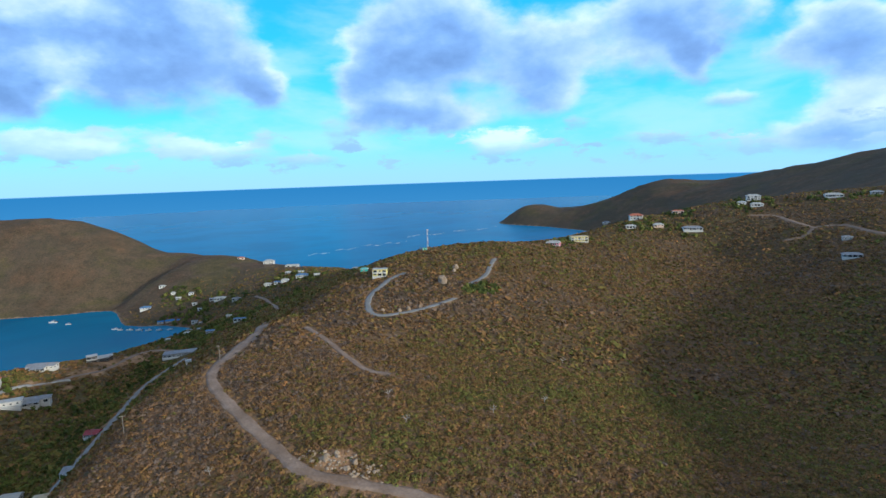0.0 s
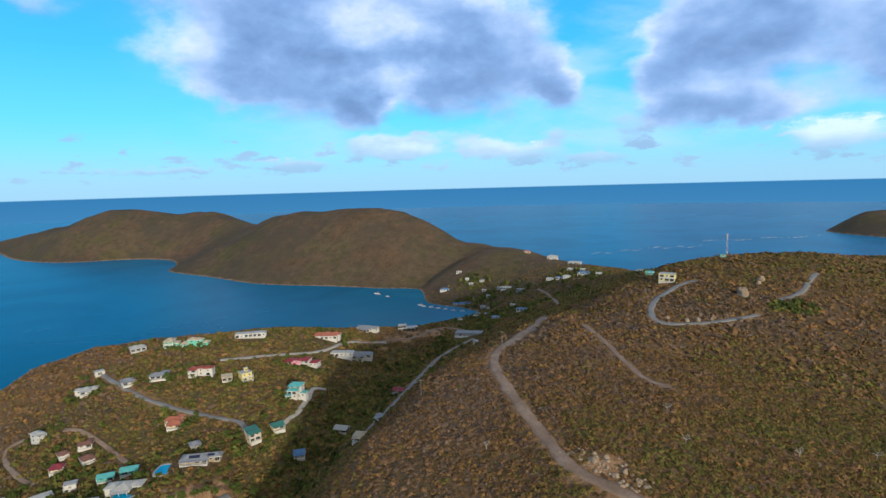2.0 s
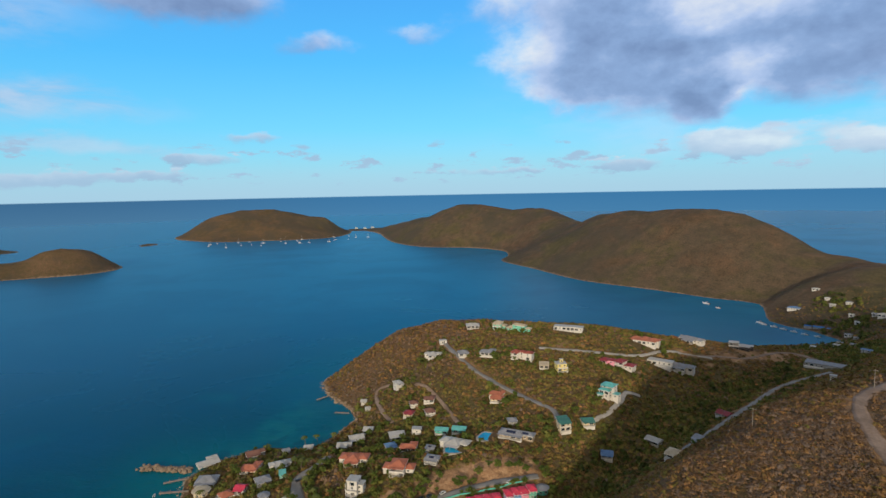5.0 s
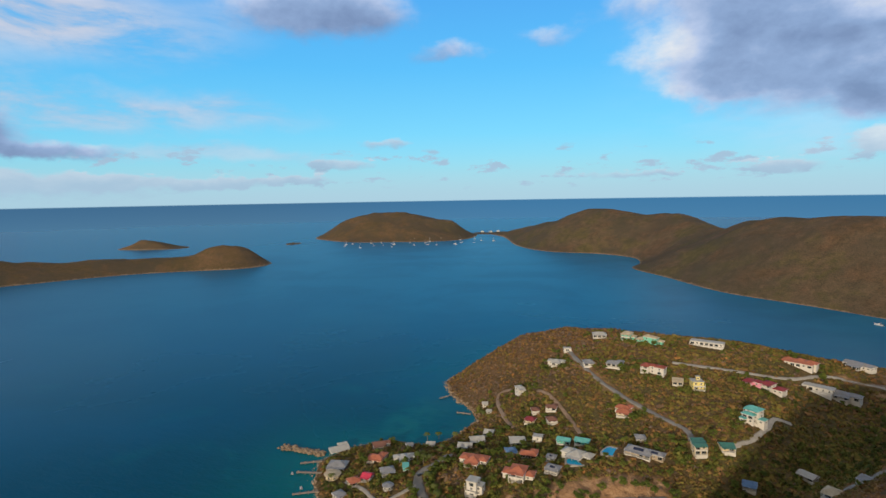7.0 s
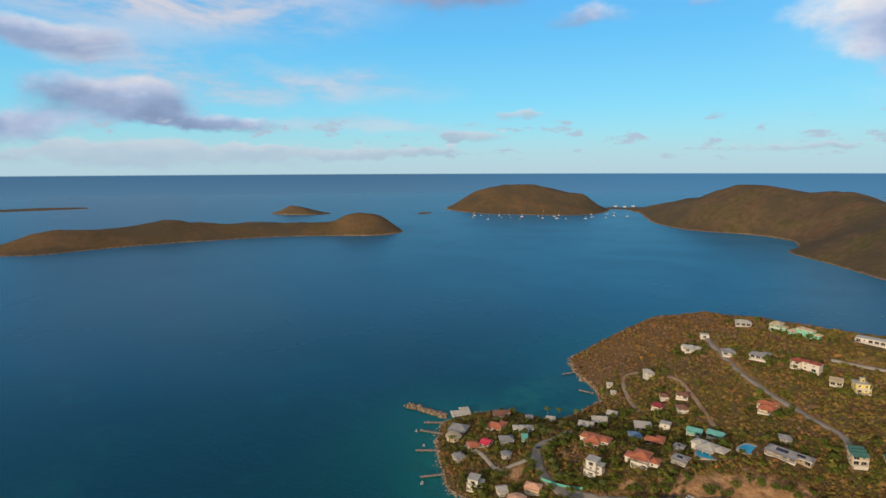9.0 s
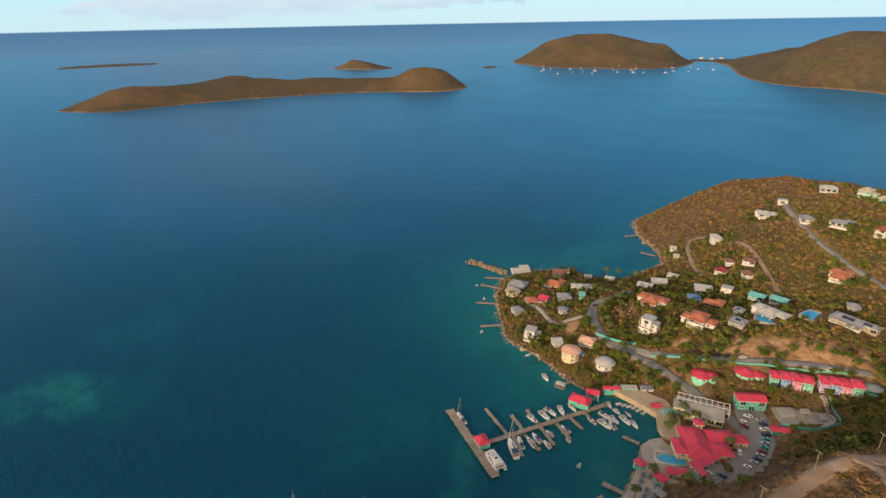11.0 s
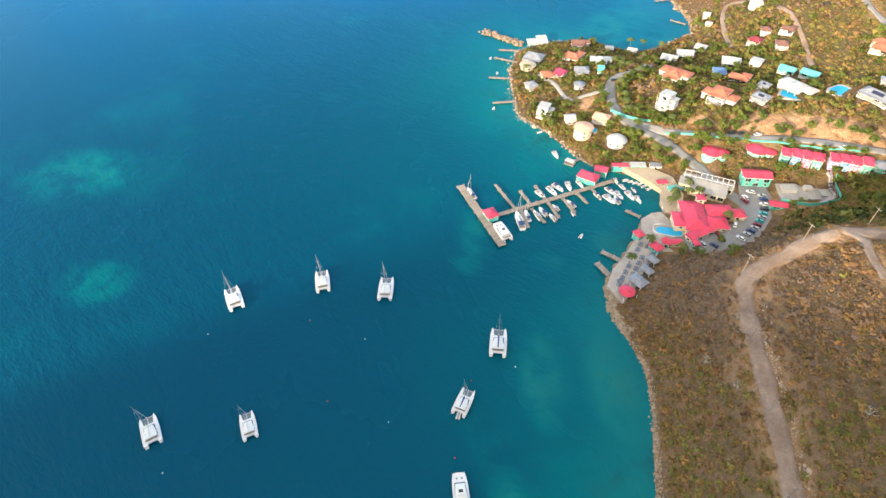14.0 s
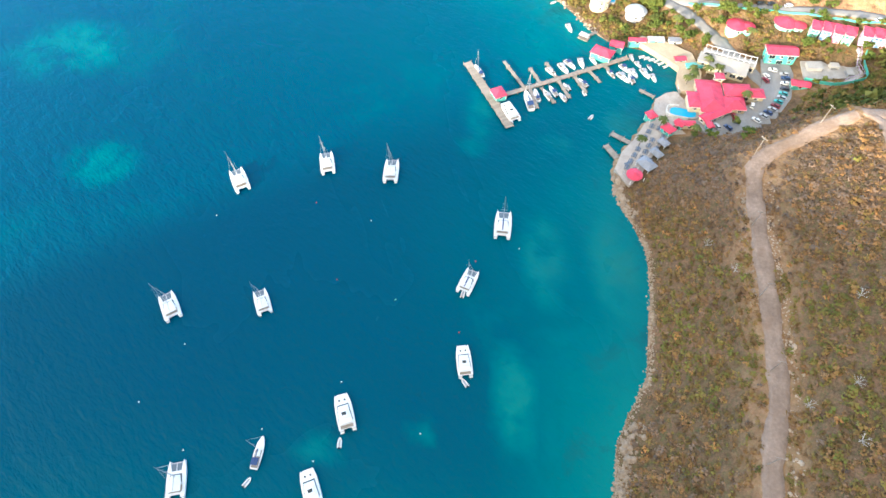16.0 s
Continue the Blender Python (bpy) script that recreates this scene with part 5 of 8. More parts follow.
def motorboat(label, length=8.0, top=CANVAS):
    th = thing("motorboat", label, "motorboat", pose(0, 0, 0), "berthed motorboats")
    L = length
    part("hull", hull(Form(), 0, L, L * 0.34, 0.95), GELCOAT, th)
    part("cockpit", Form().box(-L * 0.12, L * 0.12, -L * 0.44, -L * 0.08, 0.96, 1.0), TIMBER, th)
    part("console", Form().loft([[(-L * 0.1, -L * 0.06, 0.95), (L * 0.1, -L * 0.06, 0.95), (L * 0.07, L * 0.22, 1.0), (-L * 0.07, L * 0.22, 1.0)], [(-L * 0.09, -L * 0.06, 1.7), (L * 0.09, -L * 0.06, 1.7), (L * 0.05, L * 0.1, 1.5), (-L * 0.05, L * 0.1, 1.5)]]), GELCOAT, th)
    part("windscreen", Form().loft([[(-L * 0.092, -L * 0.03, 1.3), (L * 0.092, -L * 0.03, 1.3), (L * 0.062, L * 0.18, 1.22), (-L * 0.062, L * 0.18, 1.22)], [(-L * 0.091, -L * 0.03, 1.5), (L * 0.091, -L * 0.03, 1.5), (L * 0.058, L * 0.145, 1.4), (-L * 0.058, L * 0.145, 1.4)]]), GLASS, th)
    part("bimini", Form().box(-L * 0.13, L * 0.13, -L * 0.28, L * 0.0, 2.3, 2.4), top, th)
    for a in (-1, 1):
        part("bimini_post", Form().bar((a * L * 0.12, -L * 0.27, 0.95), (a * L * 0.12, -L * 0.27, 2.3), 0.035), ALLOY, th)
        part("bimini_post", Form().bar((a * L * 0.12, -L * 0.02, 0.95), (a * L * 0.12, -L * 0.02, 2.3), 0.035), ALLOY, th)
        part("outboard", Form().chamfered(a * 0.45 - 0.2, a * 0.45 + 0.2, -L * 0.56, -L * 0.49, 0.3, 1.3, 0.1), RUBBER, th)
    return th


def dinghy(label, length=3.6):
    th = thing("dinghy", label, "dinghy", pose(0, 0, 0), "dinghies")
    L = length
    for s in (-1, 1):
        part("tube", Form().bar((s * 0.62, -L / 2, 0.22), (s * 0.55, L * 0.22, 0.25), 0.23, 7).bar((s * 0.55, L * 0.22, 0.25), (s * 0.06, L / 2, 0.38), 0.22, 7), GELCOAT, th, smooth=True)
    part("floor", Form().box(-0.5, 0.5, -L * 0.42, L * 0.3, 0.05, 0.14), CANVAS, th)
    part("outboard", Form().chamfered(-0.16, 0.16, -L * 0.58, -L * 0.48, 0.1, 0.8, 0.08), RUBBER, th)
    return th


def jetty(x0, y0, x1, y1, wide, label, name="jetty", top=1.1):
    """A timber jetty on piles with planks, each plank a piece."""
    d = math.hypot(x1 - x0, y1 - y0)
    th = thing(name, label, "jetty", pose(x0, y0, 0, 0, 0, math.degrees(math.atan2(y1 - y0, x1 - x0))))
    part("beam", Form().box(0, d, -wide / 2 + 0.1, -wide / 2 + 0.35, top - 0.45, top - 0.15).box(0, d, wide / 2 - 0.35, wide / 2 - 0.1, top - 0.45, top - 0.15), TIMBER, th)
    n = max(3, int(d / 1.2))
    me = Form().chamfered(0.02, d / n - 0.03, -wide / 2, wide / 2, top - 0.15, top, 0.02).mesh("plank", TIMBER)
    for k in range(n):
        part("plank", me, None, th, m=pose(k * d / n, 0, 0.008 * (k % 3)))
    pile = Form().turned(0, 0, [(0.16, -4.0), (0.16, top + 0.7), (0.05, top + 0.8)], 7).mesh("dock_post", TIMBER)
    for k in range(int(d / 6) + 1):
        for s in (-1, 1):
            part("dock_post", pile, None, th, m=pose(min(d - 0.2, k * 6 + 0.3), s * (wide / 2 + 0.05), 0))
    return th


# ---- cars ----
def car(label, col, tall=1.0):
    th = thing("car", label, "car", pose(0, 0, 0), "parked cars")
    rings = [[(-0.85, y, z0), (0.85, y, z0), (0.85, y, z1), (0.7, y, z1 + 0.06), (-0.7, y, z1 + 0.06), (-0.85, y, z1)] for y, z0, z1 in ((-2.2, 0.4, 0.75), (-2.0, 0.28, 0.92), (1.1, 0.28, 0.95), (2.0, 0.3, 0.8), (2.2, 0.42, 0.6))]
    part("body", Form().loft([r[::-1] for r in rings]), col, th)
    part("cabin", Form().loft([[(-0.78, -1.9, 0.95), (0.78, -1.9, 0.95), (0.78, 1.0, 0.95), (-0.78, 1.0, 0.95)], [(-0.64, -1.55, 1.45 * tall), (0.64, -1.55, 1.45 * tall), (0.64, 0.35, 1.45 * tall), (-0.64, 0.35, 1.45 * tall)]]), GLASS, th, "dark glazed cabin")
    part("roof", Form().chamfered(-0.64, 0.64, -1.55, 0.35, 1.45 * tall, 1.45 * tall + 0.08, 0.05), col, th)
    for sx in (-1, 1):
        for sy in (-1.35, 1.35):
            wheel = part("wheel", Form().bar((sx * 0.62, sy, 0.32), (sx * 0.86, sy, 0.32), 0.32, 10), RUBBER, th)
            part("rim", Form().bar((sx * 0.80, sy, 0.32), (sx * 0.875, sy, 0.32), 0.19, 8), ALLOY, wheel)
    return th


CAR_COLOURS = [paint("car paint " + nm, rgb, 0.3, stain=0.05, spec=0.6) for nm, rgb in
               (("white", (0.72, 0.72, 0.71)), ("silver", (0.42, 0.43, 0.45)), ("black", (0.025, 0.025, 0.03)), ("dark red", (0.22, 0.02, 0.03)), ("turquoise", (0.06, 0.40, 0.40)), ("navy", (0.03, 0.06, 0.16)))]


# ---- trees ----
def leaf_clumps(f, centres, size, count, rnd, m=0):
    """Many small leaf blades in clusters."""
    for cx, cy, cz, r in centres:
        for _ in range(count):
            while True:
                p = Vector((rnd.uniform(-1, 1), rnd.uniform(-1, 1), rnd.uniform(-1, 1)))
                if 0.35 < p.length < 1.0:
                    break
            o = Vector((cx, cy, cz)) + Vector((p.x * r, p.y * r, p.z * r * 0.75))
            u = Vector((rnd.uniform(-1, 1), rnd.uniform(-1, 1), rnd.uniform(-0.6, 0.8))).normalized() * size * rnd.uniform(0.7, 1.3)
            w = u.cross(p).normalized() * size * 0.55
            f.add([o - u * 0.5 - w * 0.2, o - u * 0.1 + w, o + u * 0.7, o + u * 0.05 - w], [(0, 1, 2, 3)], m)


def foliage_material(name, stops):
    m = bpy.data.materials.new(name)
    m.use_nodes = True
    n = Nodes(m.node_tree)
    geo = n.add("ShaderNodeNewGeometry")
    rnd = n.add("ShaderNodeObjectInfo").outputs["Random"]
    f = n.math("ADD", n.math("MULTIPLY", geo.outputs["Random Per Island"], 0.5), n.math("MULTIPLY", rnd, 0.5))
    col = n.ramp(f, stops)
    p = n.add("ShaderNodeBsdfPrincipled", {"Base Color": col, "Roughness": 0.75, "Specular IOR Level": 0.2})
    tr = n.add("ShaderNodeBsdfTranslucent", {"Color": col})
    n.add("ShaderNodeOutputMaterial", {0: n.add("ShaderNodeMixShader", {0: 0.18, 1: p, 2: tr})})
    return m


GREENLEAF = foliage_material("green leaves", [(0.0, (0.055, 0.088, 0.018)), (0.5, (0.115, 0.150, 0.028)), (1.0, (0.195, 0.205, 0.044))])
PALMLEAF = foliage_material("palm fronds", [(0.0, (0.055, 0.085, 0.02)), (1.0, (0.13, 0.14, 0.04))])
BARK = material("grey bark", [(0.0, (0.10, 0.08, 0.06)), (1.0, (0.22, 0.18, 0.14))], 2.0, 0.95, (8.0, 0.3), 0.5)


def tree(seed, label, high=5.0):
    rnd = random.Random(seed)
    th = thing("tree", label, "tree", pose(0, 0, 0), "garden trees")
    f = Form().bar((0, 0, -0.6), (0.1, 0.05, high * 0.4), 0.2, 6, r2=0.13)
    centres = []
    for k in range(9):
        a, r = k * 2.4 + rnd.random(), high * rnd.uniform(0.12, 0.36)
        c = (r * math.cos(a), r * math.sin(a), high * rnd.uniform(0.42, 0.85))
        centres.append((*c, high * rnd.uniform(0.15, 0.24)))
        f.bar((0.1, 0.05, high * 0.38), c, 0.09, 4, r2=0.03)
    part("trunk", f, BARK, th)
    g = Form()
    leaf_clumps(g, centres, high * 0.10, 46, rnd)
    part("crown", g, GREENLEAF, th)
    return th


def palm(seed, label, high=6.5):
    rnd = random.Random(seed)
    th = thing("palm_tree", label, "palm tree", pose(0, 0, 0), "palm trees")
    top = Vector((0.5, 0.2, high))
    part("trunk", Form().bar((0, 0, -0.5), (0.15, 0.05, high * 0.5), 0.2, 7, r2=0.15).bar((0.15, 0.05, high * 0.5), top, 0.15, 7, r2=0.11), BARK, th)
    g = Form()
    for k in range(15):
        a, rise = k * 2.399, rnd.uniform(-0.1, 0.9)
        d = Vector((math.cos(a), math.sin(a), 0))
        side = Vector((-d.y, d.x, 0))
        spine = [top + d * (s * 2.9) + Vector((0, 0, rise * s * 1.3 - s * s * 1.9)) for s in (0, 0.3, 0.6, 0.85, 1.0)]
        for i in range(4):
            w0, w1 = (0.12, 0.42, 0.46, 0.34, 0.04)[i], (0.12, 0.42, 0.46, 0.34, 0.04)[i + 1]
            drop = Vector((0, 0, -0.22))
            g.add([spine[i], spine[i] + side * w0 + drop, spine[i + 1] + side * w1 + drop, spine[i + 1]], [(0, 1, 2, 3)])
            g.add([spine[i], spine[i] - side * w0 + drop, spine[i + 1] - side * w1 + drop, spine[i + 1]], [(0, 1, 2, 3)])
    part("frond_crown", g, PALMLEAF, th)
    return th


def power_pole(x, y, rot, high=9.5):
    th = thing("power_pole", "tall wooden power pole with a crossarm beside the road", "power pole", pose(x, y, ground(x, y), 0, 0, rot), "power poles")
    part("pole", Form().bar((0, 0, -0.8), (0, 0, high), 0.16, 7, r2=0.11), TIMBER, th)
    part("crossarm", Form().box(-1.3, 1.3, -0.08, 0.08, high - 0.7, high - 0.52), TIMBER, th)
    for s in (-1.15, 0.0, 1.15):
        part("insulator", Form().turned(s, 0, [(0.05, high - 0.52), (0.08, high - 0.4), (0.04, high - 0.28)], 6), GREYWALL, th)
    return th


def road_strip(name, pts, wide, mat, label, lift=0.35, kind="structure", category="road"):
    """A road that lies on the ground, slightly crowned, with rounded shoulders."""
    line = glide([(a, b) for a, b in pts], 3.0)
    d = np.gradient(line, axis=0)
    d /= np.linalg.norm(d, axis=1)[:, None]
    s = np.column_stack([-d[:, 1], d[:, 0]])
    f = Form()
    rows = []
    for k in range(len(line)):
        w = wide / 2 * (1 + 0.10 * math.sin(k * 0.9) + 0.07 * math.sin(k * 2.3 + 1))
        row = []
        for u, drop in ((-1.15, -0.9), (-1.0, -0.05), (-0.5, 0.0), (0.0, 0.05), (0.5, 0.0), (1.0, -0.05), (1.15, -0.9)):
            px, py = line[k] + s[k] * u * w
            row.append((px, py, ground(px, py) + lift + drop))
        rows.append(row)
        KEEP.append((line[k][0], line[k][1], wide / 2 + 1.0))
    n = 7
    f.add([p for r in rows for p in r], [(i * n + j, i * n + j + 1, (i + 1) * n + j + 1, (i + 1) * n + j) for i in range(len(rows) - 1) for j in range(n - 1)])
    return tagged(new(name, f.mesh(name, mat, True)), label, category, kind=kind)


# ---- roads ----
def flat_pts(rows):
    return [(r[0], r[1]) for r in rows]


road_strip("road_upper", flat_pts(ROAD_UPPER), 5.6, DIRT, "pale dusty dirt road curving up the hillside")
road_strip("road_lower", flat_pts(ROAD_LOWER), 6.2, DIRT, "dusty dirt road cut along the lower slope")
road_strip("road_lower_branch", TRACK_LOWER_SPUR, 3.6, DIRT, "steep dirt branch of the lower road")
road_strip("road_terrace", flat_pts(TERRACE_ROAD), 5.0, ASPHALT, "grey asphalt road on the terrace below a cut bank")
road_strip("road_marina", [(-378, 104), (-366, 92), (-352, 74)] + flat_pts(ROAD_MARINA)[1:5], 6.2, ASPHALT, "grey asphalt road leading down to the marina")
road_strip("road_hilltop", ROAD_HILLTOP, 4.4, ASPHALT, "narrow paved road looping over the hilltop")
road_strip("road_lookout", ROAD_LOOKOUT, 4.2, ASPHALT, "narrow paved road climbing the hilltop")
road_strip("track_spur", TRACK_SPUR, 3.2, DIRT, "faint dirt track across the spur")
road_strip("track_saddle", TRACK_SADDLE, 4.2, DIRT, "dirt road running down from the bend")
road_strip("road_headland", ROAD_HEADLAND, 4.2, ASPHALT, "grey road running up over the headland")
road_strip("road_crest", ROAD_CREST, 3.6, CONCRETE, "pale concrete road with a low wall on the headland")
road_strip("drive_teal", DRIVE_TEAL, 3.4, CONCRETE, "pale concrete drive to a hillside house")
road_strip("road_valley", ROAD_VALLEY, 4.2, ASPHALT, "grey road along the shaded valley")
road_strip("track_east", TRACK_EAST, 5.0, DIRT, "reddish dirt track on the far ridge")
road_strip("track_east_low", TRACK_EAST_LOW, 4.5, DIRT, "reddish dirt track branching on the far ridge")
road_strip("track_gully", TRACK_GULLY, 4.0, DIRT, "dirt track in the far gully")
road_strip("drive_tower", DRIVE_TOWER, 3.0, DIRT, "narrow dirt drive on the headland")
road_strip("drive_cottages", DRIVE_COTTAGES, 3.0, DIRT, "narrow dirt drive between cottages")
road_strip("road_bay", ROAD_BAY, 4.0, DIRT, "orange dirt road on the bank above the inner bay")
road_strip("lane_cape", LANE_CAPE, 3.0, CONCRETE, "narrow concrete lane on the cape")

# ---- marina: quay, car park, docks ----
PAVING = material("pale tan paving", [(0.0, (0.32, 0.275, 0.235)), (1.0, (0.45, 0.395, 0.345))], 0.25, 0.88, (1.8, 0.2), 0.25, stain=((0.23, 0.19, 0.16), 0.5, 0.2))
slab("quay", QUAY, 2.6, -3.0, PAVING,
     "pale tan concrete quay terrace at the water's edge", "quay", "structure")
slab("car_park", CAR_PARK, 4.4, -1.0, ASPHALT, "grey asphalt car park behind the marina", "car park", "structure")
slab("beach", [(-229, 90), (-238, 89), (-247, 91), (-252, 87), (-262, 77), (-268, 70), (-272, 74), (-267, 88), (-259, 99), (-244, 102), (-230, 99)], 3.25, -1.0, SAND, "strip of pale sand beside the marina", "beach", "structure")
KEEP += [(-190, 68, 12), (-206, 84, 14), (-220, 88, 15), (-228, 133, 14), (-240, 138, 12), (-213, 118, 15), (-207, 104, 12), (-250, 138, 10), (-255, 90, 14), (-174, 60, 9), (-225, 108, 22)]

jetty(-246.4, -20.2, -199.4, 5.0, 4.4, "long grey T-head dock on piles", "dock")
jetty(-222.6, 1.6, -256.0, 66.0, 2.6, "grey timber marina walkway on piles", "dock")
for x0, y0, x1, y1 in ((-228.3, 11.1, -248.7, -0.5), (-232.1, 19.6, -244.1, 13.5), (-236.9, 27.9, -249.2, 22.0), (-227.5, 14.2, -213.6, 18.1), (-229.1, 19.8, -218.1, 26.9), (-235.0, 28.8, -222.2, 34.4), (-238.9, 37.2, -226.8, 42.9),
                       (-243.8, 45.1, -235.1, 50.3), (-248.7, 53.4, -239.8, 57.6)):
    tagged(jetty(x0, y0, x1, y1, 1.7, "narrow grey finger pier on piles", "finger_pier"), group="finger piers")
for x0, y0, x1, y1 in ((-371, 8, -372, -9), (-340, 11, -337, -5), (-396, 12, -403, -6), (-415, 13, -416, -3), (-520, 146, -515, 132), (-468, 149, -476, 138), (-277, 50, -272, 44), (-226, 77, -231, 70)):
    tagged(jetty(x0, y0, x1, y1, 1.8, "small timber jetty at the rocky shore", "jetty"), group="private jetties")
jetty(-199, 54, -191, 66, 2.6, "brown timber landing stage beside the quay", "landing_stage")
jetty(-191, 51, -183, 56, 3.0, "small work dock at the foot of the quay", "work_dock")


def shelter(x, y, rot, w, d, label, roof="hip", roofing=CORAL, wall=TEALWALL, z=1.1, name="kiosk", high=2.6, closed=True):
    th = thing(name, label, name.replace("_", " "), pose(x, y, z, 0, 0, rot))
    KEEP.append((x, y, max(w, d) * 0.6))
    if closed:
        part("wall", Form().box(-w / 2 + 0.5, w / 2 - 0.5, -d / 2 + 0.5, d / 2 - 0.5, -2.0, high), wall, th)
        part("window", WINDOW_MESH, None, th, m=pose(0, -d / 2 + 0.5, 1.5))
        part("window", WINDOW_MESH, None, th, m=pose(w / 2 - 0.5, 0, 1.5, 0, 0, 90))
    f = Form()
    if roof == "cone":
        f.turned(0, 0, [(w / 2, high - 0.15), (w / 2, high), (0.2, high + w * 0.2)], 10)
    elif roof == "gable":
        gable_roof(f, -w / 2 + 0.5, w / 2 - 0.5, -d / 2 + 0.5, d / 2 - 0.5, high, d * 0.2)
    elif roof == "flat":
        f.box(-w / 2, w / 2, -d / 2, d / 2, high, high + 0.25)
    else:
        hip_roof(f, -w / 2 + 0.5, w / 2 - 0.5, -d / 2 + 0.5, d / 2 - 0.5, high, min(w, d) * 0.26)
    part("roof", f, roofing, th)
    for a in (-1, 1):
        for b in (-1, 1):
            part("post", Form().box(a * (w / 2 - 0.45) - 0.1, a * (w / 2 - 0.45) + 0.1, b * (d / 2 - 0.45) - 0.1, b * (d / 2 - 0.45) + 0.1, -2.0, high), FRAME, th)
    return th


shelter(-221, -2, 28, 7.5, 6.5, "small dock hut with a coral red roof and turquoise walls", name="dock_hut")
shelter(-256, 52, 62, 11.5, 7.5, "dock office with a coral red hipped roof on piles", name="dock_office", high=3.0)
shelter(-263, 60, 75, 7.5, 6, "open shed with a coral red roof beside the dock office", "gable", name="boat_shed", high=3.0)
shelter(-267, 71, 90, 9.5, 3.6, "low shop with a coral red roof on the waterfront", "gable", name="waterfront_shop", z=1.8)
shelter(-268, 81, 92, 9, 4, "turquoise waterfront shop with a pale flat roof", "flat", WHITEROOF, TEALWALL, z=1.8, name="waterfront_shop")
shelter(-268, 91, 92, 7, 4, "low white waterfront store with a grey roof", "flat", GREYROOF, WHITE, z=1.8, name="waterfront_shop")
shelter(-170, 62, 20, 7.5, 7.5, "round kiosk with a coral red conical roof on the quay", "cone", z=2.6, closed=False, name="gazebo")
shelter(-209, 73, 30, 5, 4.5, "small kiosk with a coral red roof at the quay corner", "hip", z=2.6)
shelter(-200, 80, 40, 6, 5, "bar kiosk with a coral red roof", "hip", z=2.8)
shelter(-204, 86, 40, 5, 4, "small kiosk with a coral red roof", "gable", z=2.8)
shelter(-202, 99, 15, 4, 3.5, "tiny turquoise hut with a coral red roof at the car park", "gable", z=4.4, name="hut")
shelter(-234, 147, 80, 9, 5, "low shed with a coral red roof beside the fence", "gable", z=4.6, name="shed")
shelter(-253, 92, 100, 6, 4, "beach hut with a coral red roof", "gable", z=1.6, name="beach_hut")
shelter(-248, 99, 100, 10, 3.5, "turquoise roofed market stalls by the beach", "flat", TEALROOF, TEALWALL, z=1.8, name="market_stall")
shelter(-184, 73, 40, 6, 4, "grey shade sail over the quay terrace", "hip", GREYROOF, z=2.6, closed=False, name="shade_roof")
shelter(-177, 68, 40, 8, 6, "grey-roofed shelter on the quay terrace", "hip", GREYROOF, z=2.6, closed=False, name="shade_roof")
shelter(-191, 77, 40, 5, 4, "small grey shade roof on the quay terrace", "hip", GREYROOF, z=2.6, closed=False, name="shade_roof")

# main restaurant and shops under coral red roofs
house(-225, 106, 90, [(-4, -3, 11, 22, 1, "hip"), (-12, -6, 5.5, 10, 1, "hip"), (9.5, 2, 12, 8, 1, "hip"), (18, 0.5, 7, 5.5, 1, "hip"), (6.5, -7.5, 9, 8, 1, "hip"), (1, 8.5, 3.5, 3.5, 2, "hip")], CREAM, CORAL,
      "marina restaurant under a cluster of coral red hipped roofs", "restaurant", "restaurant", z=4.0, veranda=False)
house(-210, 102.5, 122, [(0, 0, 15, 4.2, 1, "gable")], CREAM, CORAL, "low arcade of shops with a coral red roof", "shop", "shop_arcade", z=3.8, veranda=False)
house(-203.8, 88.2, 92, [(0, 0, 9, 2.6, 1, "hip")], CREAM, CORAL, "pool bar with a coral red roof", "bar", "pool_bar", z=2.4, veranda=False)
pool(-213.5, 89, 80, 12.5, 5.6, "kidney shaped blue hotel pool on a stone deck", 3.3)
hall = house(-246, 113.5, 69, [(1, -1.5, 18, 7.5, 1, "shed"), (-11, 1.0, 6, 7, 1, "flat"), (0, 5.5, 26, 5, 1, "flat")], CREAM, CONCRETE, "long cream commercial building with an open white roof frame", "commercial building", "commercial_building", z=4.0, veranda=False)
for k in range(10):
    part("roof_beam", Form().box(-12.6 + 2.8 * k, -12.4 + 2.8 * k, 3.0, 8.0, 5.3, 5.5), FRAME, hall)
    for b in (3.1, 7.9):
        part("roof_post", Form().box(-12.6 + 2.8 * k, -12.4 + 2.8 * k, b - 0.1, b + 0.1, 3.4, 5.3), FRAME, hall)
for b in (3.1, 7.9):
    part("roof_rail", Form().box(-12.7, 12.9, b - 0.1, b + 0.1, 5.5, 5.68), FRAME, hall)
house(-255, 141, 88, [(0, 0, 14, 7, 2, "gable")], TEALWALL, CORAL, "turquoise two-storey building with a coral red roof", "shop", "shop_building", z=4.3, veranda=False)
# a walled yard of unfinished concrete
slab("yard", YARD, 6.5, 2.0, CONCRETE, "bare concrete yard of an unfinished building", "yard", "structure")
KEEP += [(-246, 156, 9), (-246, 170, 9)]
for yx, yy, yw, yd in ((-247, 156, 5, 7), (-248, 166, 3, 4), (-243, 172, 4, 3)):
    tagged(new("concrete_block_wall", Form().box(-yw / 2, yw / 2, -yd / 2, yd / 2, 0, 1.6).box(-yw / 2 - 0.15, yw / 2 + 0.15, -yd / 2 - 0.15, yd / 2 + 0.15, 1.6, 1.75).mesh("block", GREYWALL)), "grey unfinished concrete room in the yard", "ruin", "yard rooms").matrix_basis = pose(yx, yy, 6.5)


